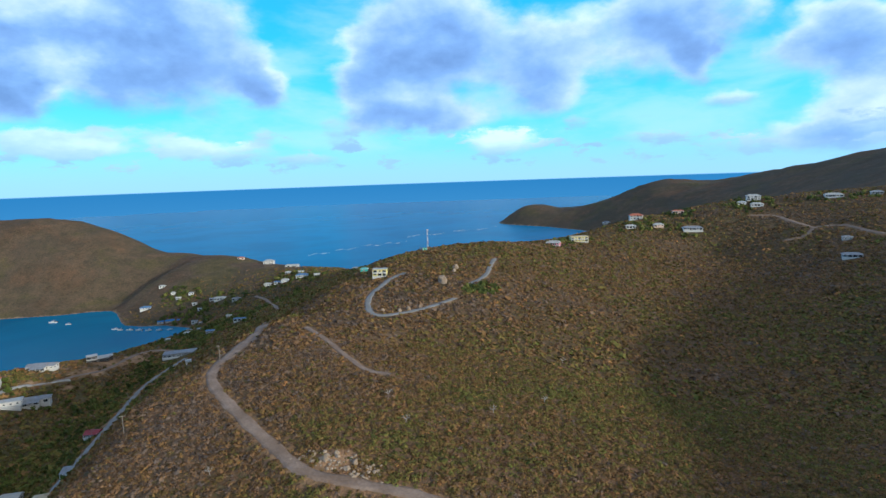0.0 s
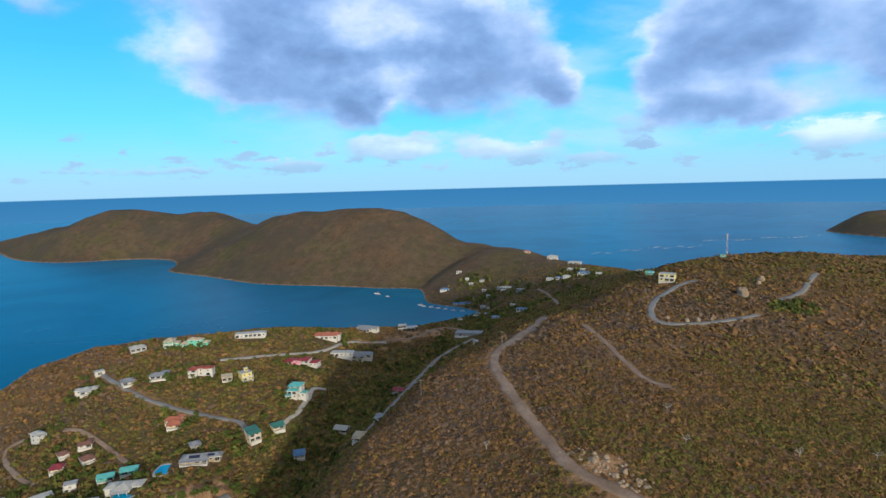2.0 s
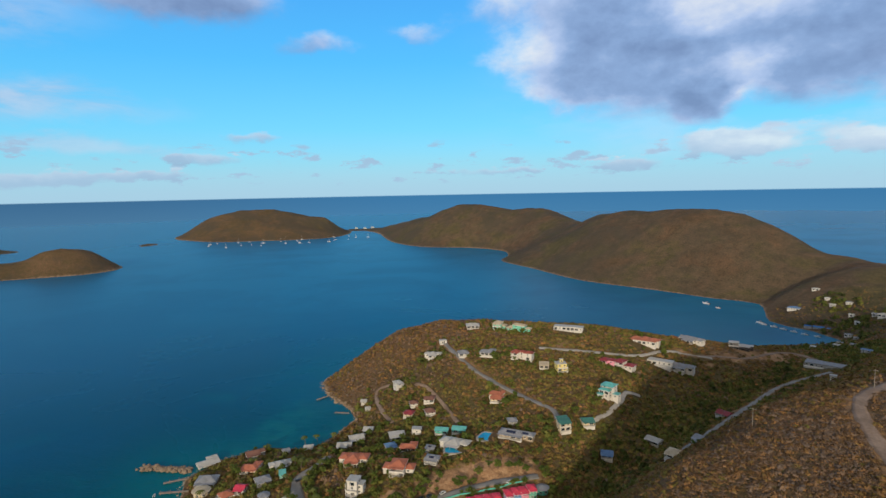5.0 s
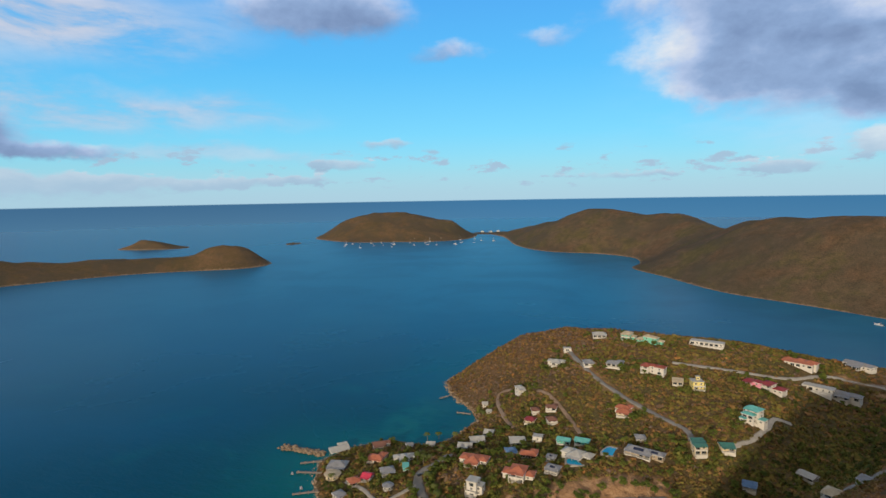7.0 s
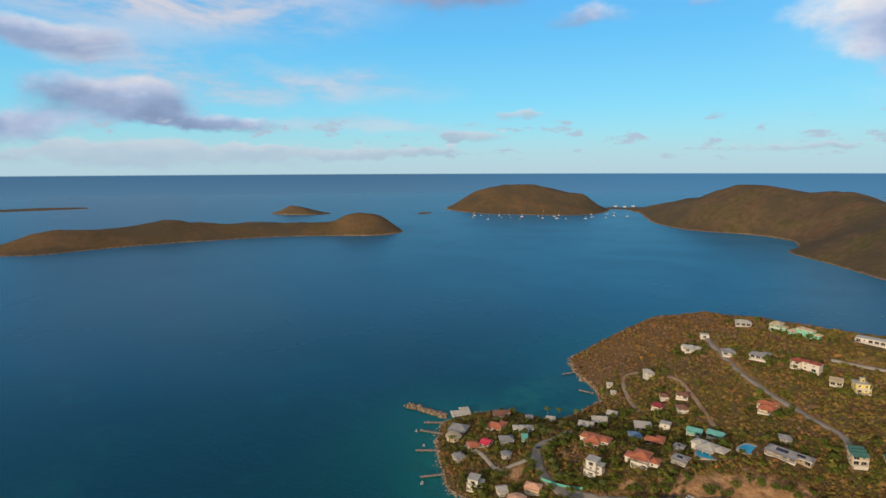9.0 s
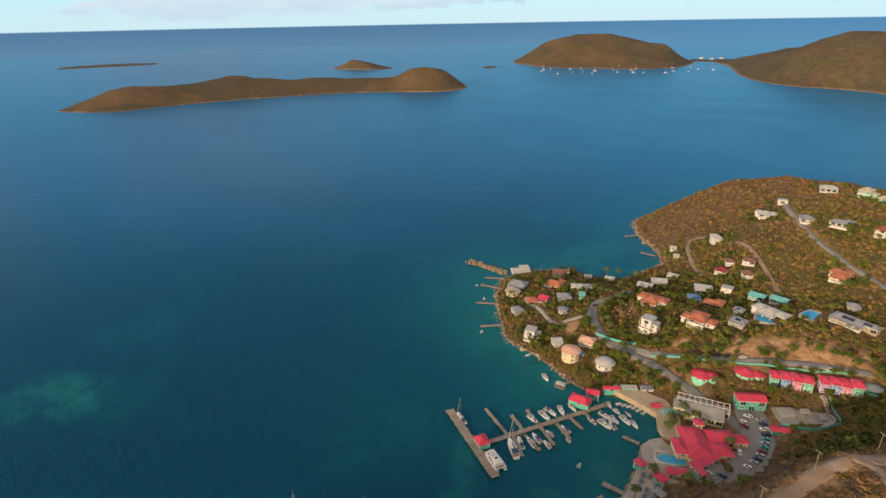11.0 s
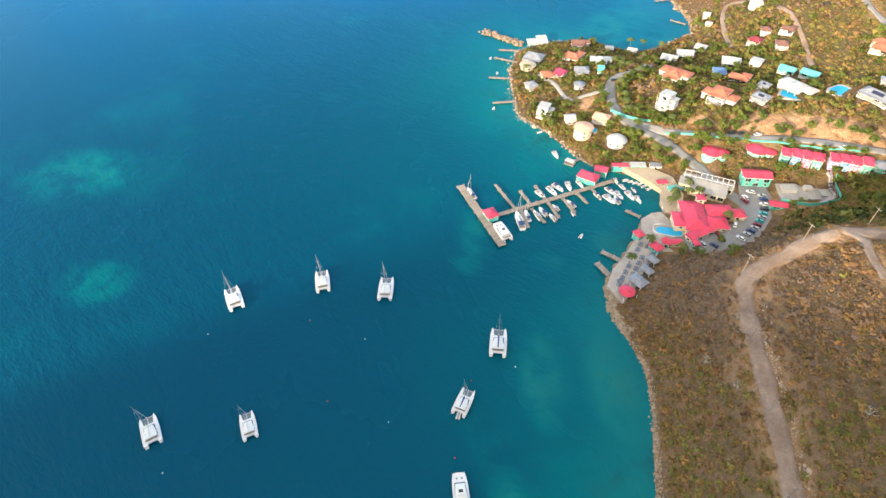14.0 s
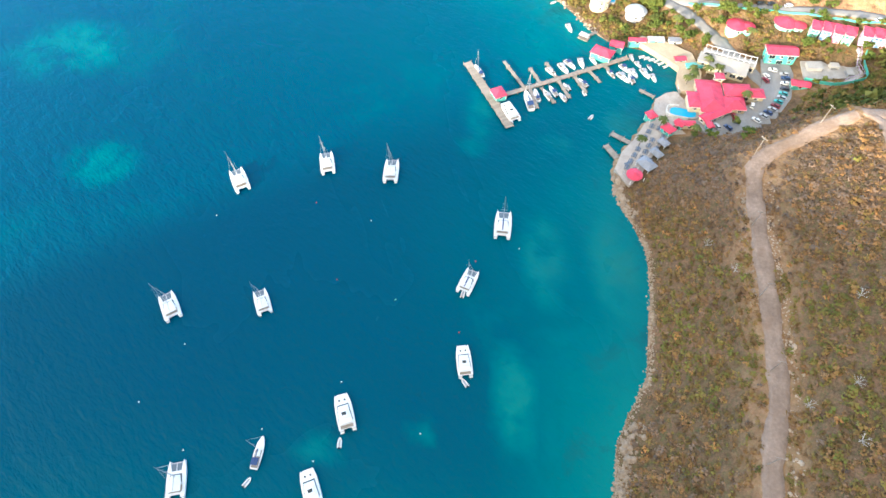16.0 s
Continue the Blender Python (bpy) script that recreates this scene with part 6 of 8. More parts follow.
def fence(pts, label, col, high=1.5, step=4.0):
    """Posts and mesh panels along the ground."""
    line = glide(pts, step)
    th = thing("fence", label, "fence", pose(line[0][0], line[0][1], 0))
    ox, oy = line[0]
    post = Form().box(-0.12, 0.12, -0.12, 0.12, -0.6, high + 0.15).mesh("post", col)
    for k in range(len(line)):
        x, y = line[k]
        part("post", post, None, th, m=pose(x - ox, y - oy, ground(x, y) + 0.3))
        if k:
            px, py = line[k - 1]
            za, zb = ground(px, py) + 0.3, ground(x, y) + 0.3
            n = Vector((y - py, px - x, 0)).normalized() * 0.05
            a, b = Vector((px - ox, py - oy, za)), Vector((x - ox, y - oy, zb))
            up_v = Vector((0, 0, high))
            part("panel", Form().loft([[a - n, a + n, a + n + up_v, a - n + up_v], [b - n, b + n, b + n + up_v, b - n + up_v]]), col, th)
    return th


fence([(-316, 70), (-309, 79), (-303, 92)], "turquoise fence along the marina road", TEALWALL, 1.6)
fence([(-292, 99), (-286, 114), (-281, 131), (-276, 153), (-270, 172), (-264, 196)], "long turquoise fence below the terrace road", TEALWALL, 1.1)
fence([(-238, 150), (-232, 160), (-234, 172), (-240, 179), (-252, 179)], "turquoise fence round the yard", TEALWALL, 1.8)


def stairway(pts, label):
    """Outdoor stair with handrails, step by step."""
    line = glide(pts, 0.9)
    ox, oy = line[0]
    th = thing("stairway", label, "stairs", pose(ox, oy, 0))
    for k in range(len(line) - 1):
        (x0, y0), (x1, y1) = line[k], line[k + 1]
        a = math.degrees(math.atan2(y1 - y0, x1 - x0))
        part("step", Form().box(-0.5, 0.5, -0.8, 0.8, -1.2, 0.0), CONCRETE, th, m=pose((x0 + x1) / 2 - ox, (y0 + y1) / 2 - oy, ground(x0, y0) + 0.9, 0, 0, a))
    for s in (-0.85, 0.85):
        f = Form()
        for k in range(0, len(line) - 3, 3):
            (x0, y0), (x1, y1) = line[k], line[k + 3]
            d = Vector((x1 - x0, y1 - y0)).normalized()
            p, q = Vector((x0 - ox - d.y * s, y0 - oy + d.x * s, ground(x0, y0) + 1.9)), Vector((x1 - ox - d.y * s, y1 - oy + d.x * s, ground(x1, y1) + 1.9))
            f.bar(p, q, 0.07).bar(p, p - Vector((0, 0, 1.1)), 0.06)
        part("handrail", f, LILAC, th, "lilac painted handrail")
    KEEP.extend((float(a), float(b), 1.5) for a, b in line)
    return th


stairway([(-254, 176), (-243, 178), (-238, 172), (-233, 166)], "zigzag concrete stairway with lilac handrails")

# terraced cottages
ROW_COLOURS = [(MINT, "mint green"), (BLUEPAINT, "sky blue"), (ROSE, "rose pink"), (MINT, "mint green"), (LILAC, "lilac"), (BLUEPAINT, "sky blue"), (ROSE, "rose pink"), (MINT, "mint green")]
for k, (hx, hy, hr) in enumerate(((-266.4, 157.2, 69), (-264.6, 162.2, 69), (-262.8, 167.0, 69), (-261.0, 171.8, 69), (-260.2, 179.4, 70), (-258.6, 184.2, 70), (-257.2, 188.8, 70), (-255.6, 193.4, 70))):
    col, word = ROW_COLOURS[k]
    house(hx, hy, hr, [(0, 0.5 * (k % 2), 4.1, 5.2, 2, "hip")], col, CORAL, "%s two-storey row cottage with a coral red roof" % word, "cottage", "row_cottage", "row cottages", trim=col)
house(-272, 121, 80, [(0, 0, 10, 10, 1, "cone"), (5, 0, 7, 7, 1, "cone")], MINT, CORAL, "mint green many-sided cottage with coral red roofs", "cottage", "cottage", trim=MINT, z=9.2)
house(-273, 145, 80, [(0, 0, 11, 11, 1, "cone"), (6, -1, 7, 7, 1, "cone")], MINT, CORAL, "mint green many-sided cottage under a wide coral red roof", "cottage", "cottage", z=11.2)
house(-255, 201, 75, [(0, 0, 7.5, 7.5, 1, "cone")], TEALWALL, GREYROOF, "turquoise many-sided cottage with a grey roof", "cottage", "cottage")

# ---- houses on the low cape ----
house(-431, 27, 101, [(0, 0, 16.6, 7.3, 1, "gable"), (4.9, 5.2, 7.3, 7.9, 1, "gable")], WHITE, WHITEROOF, "white low house with a white roof by the rocky cape")
house(-398, 24, 67, [(0, 0, 14.8, 10.3, 1, "hip")], GREYWALL, GREYROOF, "grey house with a slate grey hipped roof")
house(-384, 19, 87, [(0, 0, 11.3, 11.3, 1, "disc")], CREAM, BEIGEROOF, "round pavilion with a broad beige disc roof", "pavilion", "pavilion")
house(-423, 58, 90, [(0, 0, 10.7, 7.8, 1, "gable"), (6.2, 1.0, 7.3, 6.1, 1, "gable")], GREYWALL, BROWN, "long brown-roofed beach house by the cove")
house(-396, 52, 58, [(0, 0, 12.5, 7.4, 1, "hip"), (3.7, 5.3, 5.5, 7.9, 1, "hip")], PEACH, TERRACOTTA, "house with a faded red tiled roof among trees")
house(-386, 71, 85, [(0, 0, 8.0, 8.7, 1, "hip"), (5.4, 1.4, 5.8, 6.2, 1, "hip"), (-5.4, 1.0, 5.8, 6.2, 1, "hip")], WHITE, WHITEROOF, "white bungalow with a white winged roof")
house(-368, 32, 105, [(0, 0, 8.1, 6.4, 1, "hip")], CREAM, TERRACOTTA, "small cottage with an orange tiled roof")
house(-369, 42, 54, [(0, 0, 7.3, 6.6, 1, "gable")], WHITE, CORAL, "small white cottage with a red roof")
house(-370, 56, 91, [(0, 0, 10.3, 7.2, 1, "hip")], GREYWALL, GREYROOF, "cottage with a weathered grey roof")
house(-356, 21, 116, [(0, 0, 7.2, 6.4, 1, "hip")], GREYWALL, GREYROOF, "small grey-roofed cottage near the shore")
house(-349, 53, 81, [(0, 0, 7.7, 7.7, 1, "cone")], GREYWALL, GREYROOF, "round dark grey roofed hut beside the lane", "hut", "hut")
house(-323, 29, 70, [(0, 0, 7.4, 8.1, 2, "flat"), (4.3, 1.1, 5.0, 6.3, 1, "flat")], WHITE, WHITEROOF, "two-storey white cubic house above the rocks")
house(-313, 45, 102, [(0, 0, 6.5, 5.9, 1, "gable")], WHITE, WHITEROOF, "small white house with a white roof")
house(-310, 64, 66, [(0, 0, 10.4, 6.2, 1, "hip")], CREAM, PEACHROOF, "cream house with a pale peach roof")
house(-298, 52, 80, [(0, 0, 12.6, 12.6, 2, "cone")], CREAM, PEACHROOF, "two-storey octagonal cream house with a peach roof")
house(-288, 71, 76, [(0, 0, 11.8, 11.8, 1, "dome")], WHITE, WHITEROOF, "round white house with a shallow dome roof")
house(-390, 118, 65, [(0, 0, 8.3, 7.2, 1, "gable"), (4.8, 1.0, 5.6, 5.6, 1, "gable")], WHITE, WHITEROOF, "white beach house with a white roof at the cove")
house(-398, 132, 82, [(0, 0, 12.1, 8.5, 1, "gable")], WHITE, WHITEROOF, "white beach house with a pale roof")
house(-406, 145, 55, [(0, 0, 8.3, 6.6, 1, "gable")], WHITE, WHITEROOF, "small white house on the beach")
house(-415, 81, 89, [(0, 0, 5.7, 4.6, 1, "gable")], WHITE, GREYROOF, "small white boathouse by the cove")
house(-413, 98, 72, [(0, 0, 7.4, 4.4, 1, "gable")], WHITE, WHITEROOF, "small white beach cabin")
house(-369, 69, 79, [(0, 0, 4.4, 4.4, 1, "shed")], TEALWALL, TEALROOF, "small turquoise roadside stall", "stall", "stall")
# ---- villas on the terraces ----
house(-351, 114, 54, [(0, 0, 10.4, 13.1, 1, "hip"), (7.1, 2.2, 7.5, 9.5, 1, "hip"), (-7.1, 1.5, 7.5, 9.5, 1, "hip")], WHITE, TERRACOTTA, "villa with several orange tiled hipped roofs")
house(-316, 102, 50, [(0, 0, 7.8, 8.0, 3, "flat"), (4.6, 1.1, 5.3, 6.2, 2, "flat")], WHITE, WHITEROOF, "white cubic villa with stepped flat roofs")
house(-317, 133, 53, [(0, 0, 10.8, 11.7, 2, "hip"), (7.4, 1.9, 7.8, 8.4, 1, "hip"), (-7.4, 1.3, 7.8, 8.4, 1, "hip")], WHITE, TERRACOTTA, "large pale villa with terracotta tiled roofs")
house(-346, 153, 56, [(0, 0, 12.6, 5.6, 1, "hip"), (3.7, 4.0, 5.6, 6.0, 1, "hip")], WHITE, TERRACOTTA, "white house with an orange tiled roof")
house(-376, 155, 76, [(0, 0, 9.2, 6.7, 1, "shed"), (5.4, 0.9, 6.3, 5.2, 1, "shed")], WHITE, WHITEROOF, "curved white house on the upper terrace")
house(-372, 172, 55, [(0, 0, 7.9, 6.3, 1, "flat")], WHITE, WHITEROOF, "small white flat-roofed house")
house(-358, 144, 83, [(0, 0, 8.2, 6.6, 1, "hip")], GREYWALL, BLUEROOF, "house with a faded blue roof")
house(-314, 156, 44, [(0, 0, 9.6, 6.8, 1, "hip")], GREYWALL, GREYROOF, "small grey-roofed villa with solar panels", solar=True)
house(-331, 163, 49, [(0, 0, 6.5, 5.2, 1, "hip")], GREYWALL, GREYROOF, "grey-roofed outbuilding with solar panels", solar=True)
house(-323, 178, 36, [(0, 0, 11.0, 11.9, 1, "hip"), (7.5, 2.0, 8.0, 8.6, 1, "hip"), (-7.5, 1.3, 8.0, 8.6, 1, "hip")], WHITE, WHITEROOF, "large white-roofed villa beside a round pool")
house(-357, 186, 51, [(0, 0, 10.9, 5.4, 1, "gable")], TEALWALL, TEALROOF, "long house with a bright turquoise roof")
house(-346, 195, 49, [(0, 0, 11.5, 5.7, 1, "gable")], TEALWALL, TEALROOF, "long house with a bright turquoise roof")
house(-305, 214, 37, [(0, 0, 18.9, 8.2, 1, "hip"), (11.0, 1.1, 12.8, 6.4, 1, "hip")], STONEWALL, GREYROOF, "long grey-roofed villa with stone walls and solar panels", solar=True)
house(-408, 186, 75, [(0, 0, 6.8, 5.4, 1, "hip")], WHITE, BROWN, "white cottage with a brown roof")
house(-402, 198, 54, [(0, 0, 9.6, 5.0, 1, "hip"), (2.8, 3.5, 4.2, 5.3, 1, "hip")], WHITE, BROWN, "white cottage with a dark brown roof")
house(-388, 191, 79, [(0, 0, 8.2, 6.6, 1, "hip")], WHITE, BROWN, "white cottage with a brown roof")
house(-399, 178, 46, [(0, 0, 8.3, 6.6, 1, "hip")], CREAM, MAROON, "cream cottage with a maroon roof")
house(-445, 188, 92, [(0, 0, 6.4, 8.4, 2, "hip"), (3.7, 1.1, 4.3, 6.5, 1, "hip")], WHITE, WHITEROOF, "tall white two-storey house on the scrub slope")
house(-463, 233, 53, [(0, 0, 8.5, 9.2, 1, "hip"), (5.8, 1.5, 6.1, 6.7, 1, "hip"), (-5.8, 1.0, 6.1, 6.7, 1, "hip")], WHITE, WHITEROOF, "white house with a spreading white roof")
house(-480, 253, 72, [(0, 0, 7.9, 5.5, 1, "flat")], WHITE, WHITEROOF, "small white flat-roofed house")
house(-366, 242, 32, [(0, 0, 11.7, 6.0, 1, "hip"), (3.5, 4.3, 5.2, 6.5, 1, "hip")], CREAM, TERRACOTTA, "house with an orange tiled roof on the slope")
house(-470, 164, 71, [(0, 0, 5.6, 5.1, 1, "gable")], WHITE, WHITEROOF, "small white shore cabin")
house(-451, 161, 70, [(0, 0, 5.0, 4.5, 1, "gable")], WHITE, WHITEROOF, "small white shore cabin")
# ---- houses on the headland ----
house(-438, 252, 70, [(0, 0, 10.2, 8.1, 1, "hip")], WHITE, GREYROOF, "white house with a grey roof on the headland")
house(-419, 267, 43, [(0, 0, 13.8, 7.1, 1, "hip"), (4.1, 5.1, 6.1, 7.6, 1, "hip")], WHITE, GREYROOF, "white house with a grey hipped roof")
house(-395, 289, 34, [(-6.5, 0, 7.5, 8, 2, "hip"), (0, 1.0, 6.5, 7, 2, "hip"), (7, 0, 8, 8, 2, "hip")], WHITE, BRICKRED, "white two-storey house with three brick red hipped roofs")
house(-363, 306, 70, [(0, 0, 9.5, 9.5, 2, "flat"), (1, 1.5, 3.0, 3.0, 3, "flat")], YELLOW, WHITEROOF, "two-storey yellow house with a white flat roof and roof hut")
house(-373, 296, 52, [(0, 0, 8.8, 6.1, 1, "shed")], CREAM, BEIGEROOF, "low cream outbuilding on the headland")
house(-488, 293, 64, [(0, 0, 14.4, 8.6, 1, "hip")], WHITE, WHITEROOF, "white house on the crest of the headland")
house(-468, 312, 41, [(0, 0, 9.4, 11.0, 2, "hip"), (5.5, 1.5, 6.4, 8.5, 1, "hip")], MINT, BEIGEROOF, "pale green villa with cream roofs on the crest")
house(-447, 321, 30, [(-8, 0, 7, 7, 1, "hip"), (-1, 1.5, 8, 8, 2, "hip"), (6.5, 0, 7, 7, 2, "hip"), (12, 2.5, 6, 6, 1, "hip")], MINT, BEIGEROOF, "pale green villa of four pavilions with cream roofs")
house(-423, 367, 41, [(0, 0, 32.3, 9.7, 1, "flat")], WHITE, WHITEROOF, "long white flat-roofed villa on the crest")
house(-372, 419, 28, [(-9.5, 0, 10, 10, 1, "hip"), (0, 2.0, 10, 10, 1, "hip"), (9.5, 0.5, 11, 9, 1, "hip"), (1, -7.5, 24, 4.5, 1, "flat")], WHITE, TERRACOTTA, "white villa with three orange tiled roofs and a long terrace")
house(-363, 474, 8, [(0, 0, 12.4, 13.4, 1, "gable"), (8.4, 2.2, 8.9, 9.7, 1, "gable"), (-8.4, 1.5, 8.9, 9.7, 1, "gable")], WHITE, GREYROOF, "white angular house with steep grey gables")
house(-354, 353, 23, [(-3.5, 0, 7.5, 7.5, 1, "hip"), (3.5, 1.0, 6.5, 7, 1, "hip")], ROSE, MAROON, "rose-walled house with two maroon hipped roofs")
house(-343, 362, 19, [(-4.5, 0, 8.5, 9, 2, "hip"), (4.5, 1.0, 8.5, 9, 1, "hip")], WHITE, MAROON, "white house with maroon hipped roofs on two levels")
house(-339, 402, 26, [(0, 0, 24.0, 9.6, 1, "flat")], WHITE, WHITEROOF, "long white terraced villa")
house(-329, 412, 25, [(0, 0, 17.3, 11.3, 1, "hip"), (10.1, 1.5, 11.7, 8.8, 1, "hip")], WHITE, GREYROOF, "long white house with a grey roof")
house(-308, 307, 20, [(0, 3.0, 11, 7.5, 3, "hip"), (-1.0, -3.2, 9, 5.5, 2, "hip"), (-3.5, -7.5, 4.5, 3.5, 1, "flat"), (7.5, 1, 5, 6, 1, "flat")], WHITE, TEALROOF, "stepped three-storey white house with turquoise roofs")
house(-295, 250, 75, [(0, -4.4, 9, 4.2, 2, "gable"), (1.0, 0.2, 9, 4.2, 2, "gable"), (2.0, 4.8, 8, 4.2, 2, "gable")], CREAM, GREENROOF, "cream house under a row of dark green gables")
house(-290, 269, 67, [(0, 0, 9.1, 7.2, 1, "gable")], CREAM, GREENROOF, "small cream house with dark green gables")
house(-361, 239, 42, [(0, 0, 10.6, 7.4, 1, "hip")], CREAM, TERRACOTTA, "house with a red-brown tiled roof on the slope")
house(-322, 226, 65, [(0, 0, 6.8, 5.4, 1, "hip")], GREYWALL, GREYROOF, "dark grey house half hidden by trees")
house(-338, 518, 32, [(-8, 0, 10, 8, 2, "flat"), (4, 2.5, 15, 7, 1, "flat"), (-2, -4.5, 20, 3, 1, "flat")], DARKWALL, WHITEROOF, "dark modern villa with pale flat roof slabs on two levels")
house(-262, 306, 11, [(0, 0, 10.1, 5.0, 1, "gable")], GREYWALL, WHITEROOF, "shed with a pale metal roof in the shaded valley", "shed", "shed")
house(-213, 268, 19, [(0, 0, 9.9, 7.0, 1, "hip")], WHITE, BEIGEROOF, "unfinished pale house in the shaded valley")
house(-219, 298, 2, [(0, 0, 7.1, 5.7, 1, "gable")], WHITE, GREYROOF, "white house beside the valley road")
house(-256, 375, 4, [(0, 0, 9.4, 5.6, 1, "gable")], GREYWALL, MAROON, "red-roofed house beside the valley road")
house(-263, 262, 45, [(0, 0, 7.2, 5.8, 1, "hip")], GREYWALL, BLUEROOF, "blue-grey house at the foot of the valley")
house(-274, 546, 17, [(0, 0, 31.0, 12.4, 1, "flat")], GREYWALL, GREYROOF, "long low grey commercial building", "commercial building", "commercial_building")
house(-243, 497, 26, [(0, 0, 4.6, 4.1, 1, "flat")], WHITE, WHITEROOF, "small white house on the far slope")
# ---- houses round the inner bay and on the isthmus ----
house(-475, 851, 14, [(0, 0, 17.4, 10.5, 1, "hip")], WHITE, BLUEROOF, "white house with a blue roof above the inner bay", veranda=False)
house(-478, 913, 13, [(0, 0, 11.0, 5.5, 1, "hip")], WHITE, WHITEROOF, "small far white house", veranda=False)
house(-445, 882, 12, [(0, 0, 7.1, 5.6, 1, "hip")], WHITE, WHITEROOF, "small far white house", veranda=False)
house(-412, 874, 10, [(0, 0, 8.6, 6.0, 1, "hip")], WHITE, GREYROOF, "small far white house", veranda=False)
house(-349, 833, 8, [(0, 0, 19.4, 7.8, 1, "hip")], WHITE, WHITEROOF, "long low white house", veranda=False)
house(-313, 805, 6, [(0, 0, 13.9, 5.6, 1, "hip")], GREYWALL, GREYROOF, "long low grey shed", veranda=False)
house(-244, 632, 6, [(0, 0, 13.4, 4.0, 1, "hip")], WHITE, BLUEROOF, "long house with a blue roof", veranda=False)
house(-382, 1020, 6, [(0, 0, 13.5, 8.1, 1, "hip")], PEACH, TERRACOTTA, "peach house on the ridge", veranda=False)
house(-321, 992, 3, [(0, 0, 20.3, 12.2, 2, "hip")], WHITE, WHITEROOF, "white two-storey house on the ridge", veranda=False)
house(-270, 821, 3, [(0, 0, 10.8, 5.4, 1, "hip")], WHITE, WHITEROOF, "small far white house", veranda=False)
house(-254, 817, 2, [(0, 0, 9.2, 5.5, 1, "hip")], WHITE, BLUEROOF, "small far blue-roofed house", veranda=False)
house(-241, 813, 2, [(0, 0, 10.6, 6.3, 1, "hip")], WHITE, WHITEROOF, "small far white house", veranda=False)
house(-216, 818, 360, [(0, 0, 18.0, 9.0, 1, "hip")], WHITE, BLUEROOF, "white house with a blue roof on the isthmus", veranda=False)
house(-268, 952, 1, [(0, 0, 22.8, 6.8, 1, "hip")], WHITE, WHITEROOF, "long far white house", veranda=False)
house(-314, 645, 11, [(0, 0, 6.5, 4.5, 1, "hip")], WHITE, WHITEROOF, "small far white house", veranda=False)
house(-271, 612, 9, [(0, 0, 8.5, 4.0, 1, "hip")], GREYWALL, BLUEROOF, "small shed with a blue roof", veranda=False)
house(-325, 620, 13, [(0, 0, 5.7, 4.6, 1, "hip")], WHITE, WHITEROOF, "small far white house", veranda=False)
house(-251, 865, 1, [(0, 0, 8.0, 5.6, 1, "hip")], WHITE, WHITEROOF, "small far white house", veranda=False)
for hx, hy, hw in ((-429, 865, 8), (-363, 838, 9), (-368, 783, 9), (-391, 837, 7), (-374, 817, 7), (-352, 768, 6), (-338, 702, 6), (-300, 650, 6), (-290, 715, 7), (-225, 845, 8), (-190, 800, 8)):
    house(hx, hy, 10, [(0, 0, hw, hw * 0.6, 1, "gable")], WHITE if int(hw) % 2 else GREYWALL, WHITEROOF if int(hw) % 3 else GREYROOF, "small far house with a pale roof on the isthmus", veranda=False)
# ---- houses on the main ridge ----
house(-58, 480, 357, [(0, 0, 12.0, 7.2, 2, "flat")], YELLOW, WHITEROOF, "two-storey yellow house with white railings on the ridge", veranda=True)
house(124, 629, 339, [(0, 0, 15.3, 7.6, 1, "hip")], ROSE, WHITEROOF, "bright pink and white house on the ridge", veranda=True)
house(162, 666, 358, [(0, 0, 20.5, 10.3, 2, "flat")], YELLOW, BEIGEROOF, "yellow two-storey house on the ridge", veranda=True)
house(444, 1894, 359, [(0, 0, 27.5, 16.5, 1, "hip")], WHITE, WHITEROOF, "small far white house", veranda=False)
house(566, 1925, 356, [(0, 0, 24.7, 17.3, 1, "hip")], WHITE, GREYROOF, "small far white house", veranda=False)
house(264, 762, 353, [(0, 0, 17.0, 8.5, 2, "hip")], WHITE, TERRACOTTA, "white two-storey house with an orange roof", veranda=True)
house(243, 720, 353, [(0, 0, 12.1, 6.0, 1, "hip")], WHITE, WHITEROOF, "small far white house", veranda=False)
house(280, 722, 351, [(0, 0, 12.3, 7.4, 1, "hip")], PEACH, WHITEROOF, "small far pale house", veranda=False)
house(325, 769, 349, [(0, 0, 14.7, 5.9, 1, "hip")], PEACH, TERRACOTTA, "long far peach house", veranda=False)
house(316, 703, 348, [(0, 0, 23.1, 8.1, 1, "hip")], WHITE, GREYROOF, "long white house with a grey roof", veranda=True)
house(427, 765, 343, [(0, 0, 16.9, 8.5, 2, "hip")], WHITE, WHITEROOF, "white two-storey house on the hilltop", veranda=False)
house(416, 736, 342, [(0, 0, 14.9, 7.4, 1, "hip")], WHITE, WHITEROOF, "small far white house", veranda=False)
house(405, 753, 344, [(0, 0, 10.5, 5.3, 1, "hip")], WHITE, WHITEROOF, "small far white house", veranda=False)
house(499, 710, 337, [(0, 0, 19.8, 7.9, 1, "hip")], WHITE, WHITEROOF, "white house on the hilltop", veranda=True)
house(538, 689, 334, [(0, 0, 12.3, 6.1, 1, "hip")], GREYWALL, GREYROOF, "small far grey house", veranda=False)
house(395, 532, 335, [(0, 0, 16.4, 6.6, 1, "hip")], GREYWALL, GREYROOF, "grey-roofed house among dark trees", veranda=True)
house(421, 575, 336, [(0, 0, 8.8, 5.3, 1, "hip")], GREYWALL, GREYROOF, "small grey house among rocks", veranda=False)
house(-128, 775, 359, [(0, 0, 9.8, 5.9, 1, "hip")], WHITE, GREYROOF, "small far white house", veranda=False)
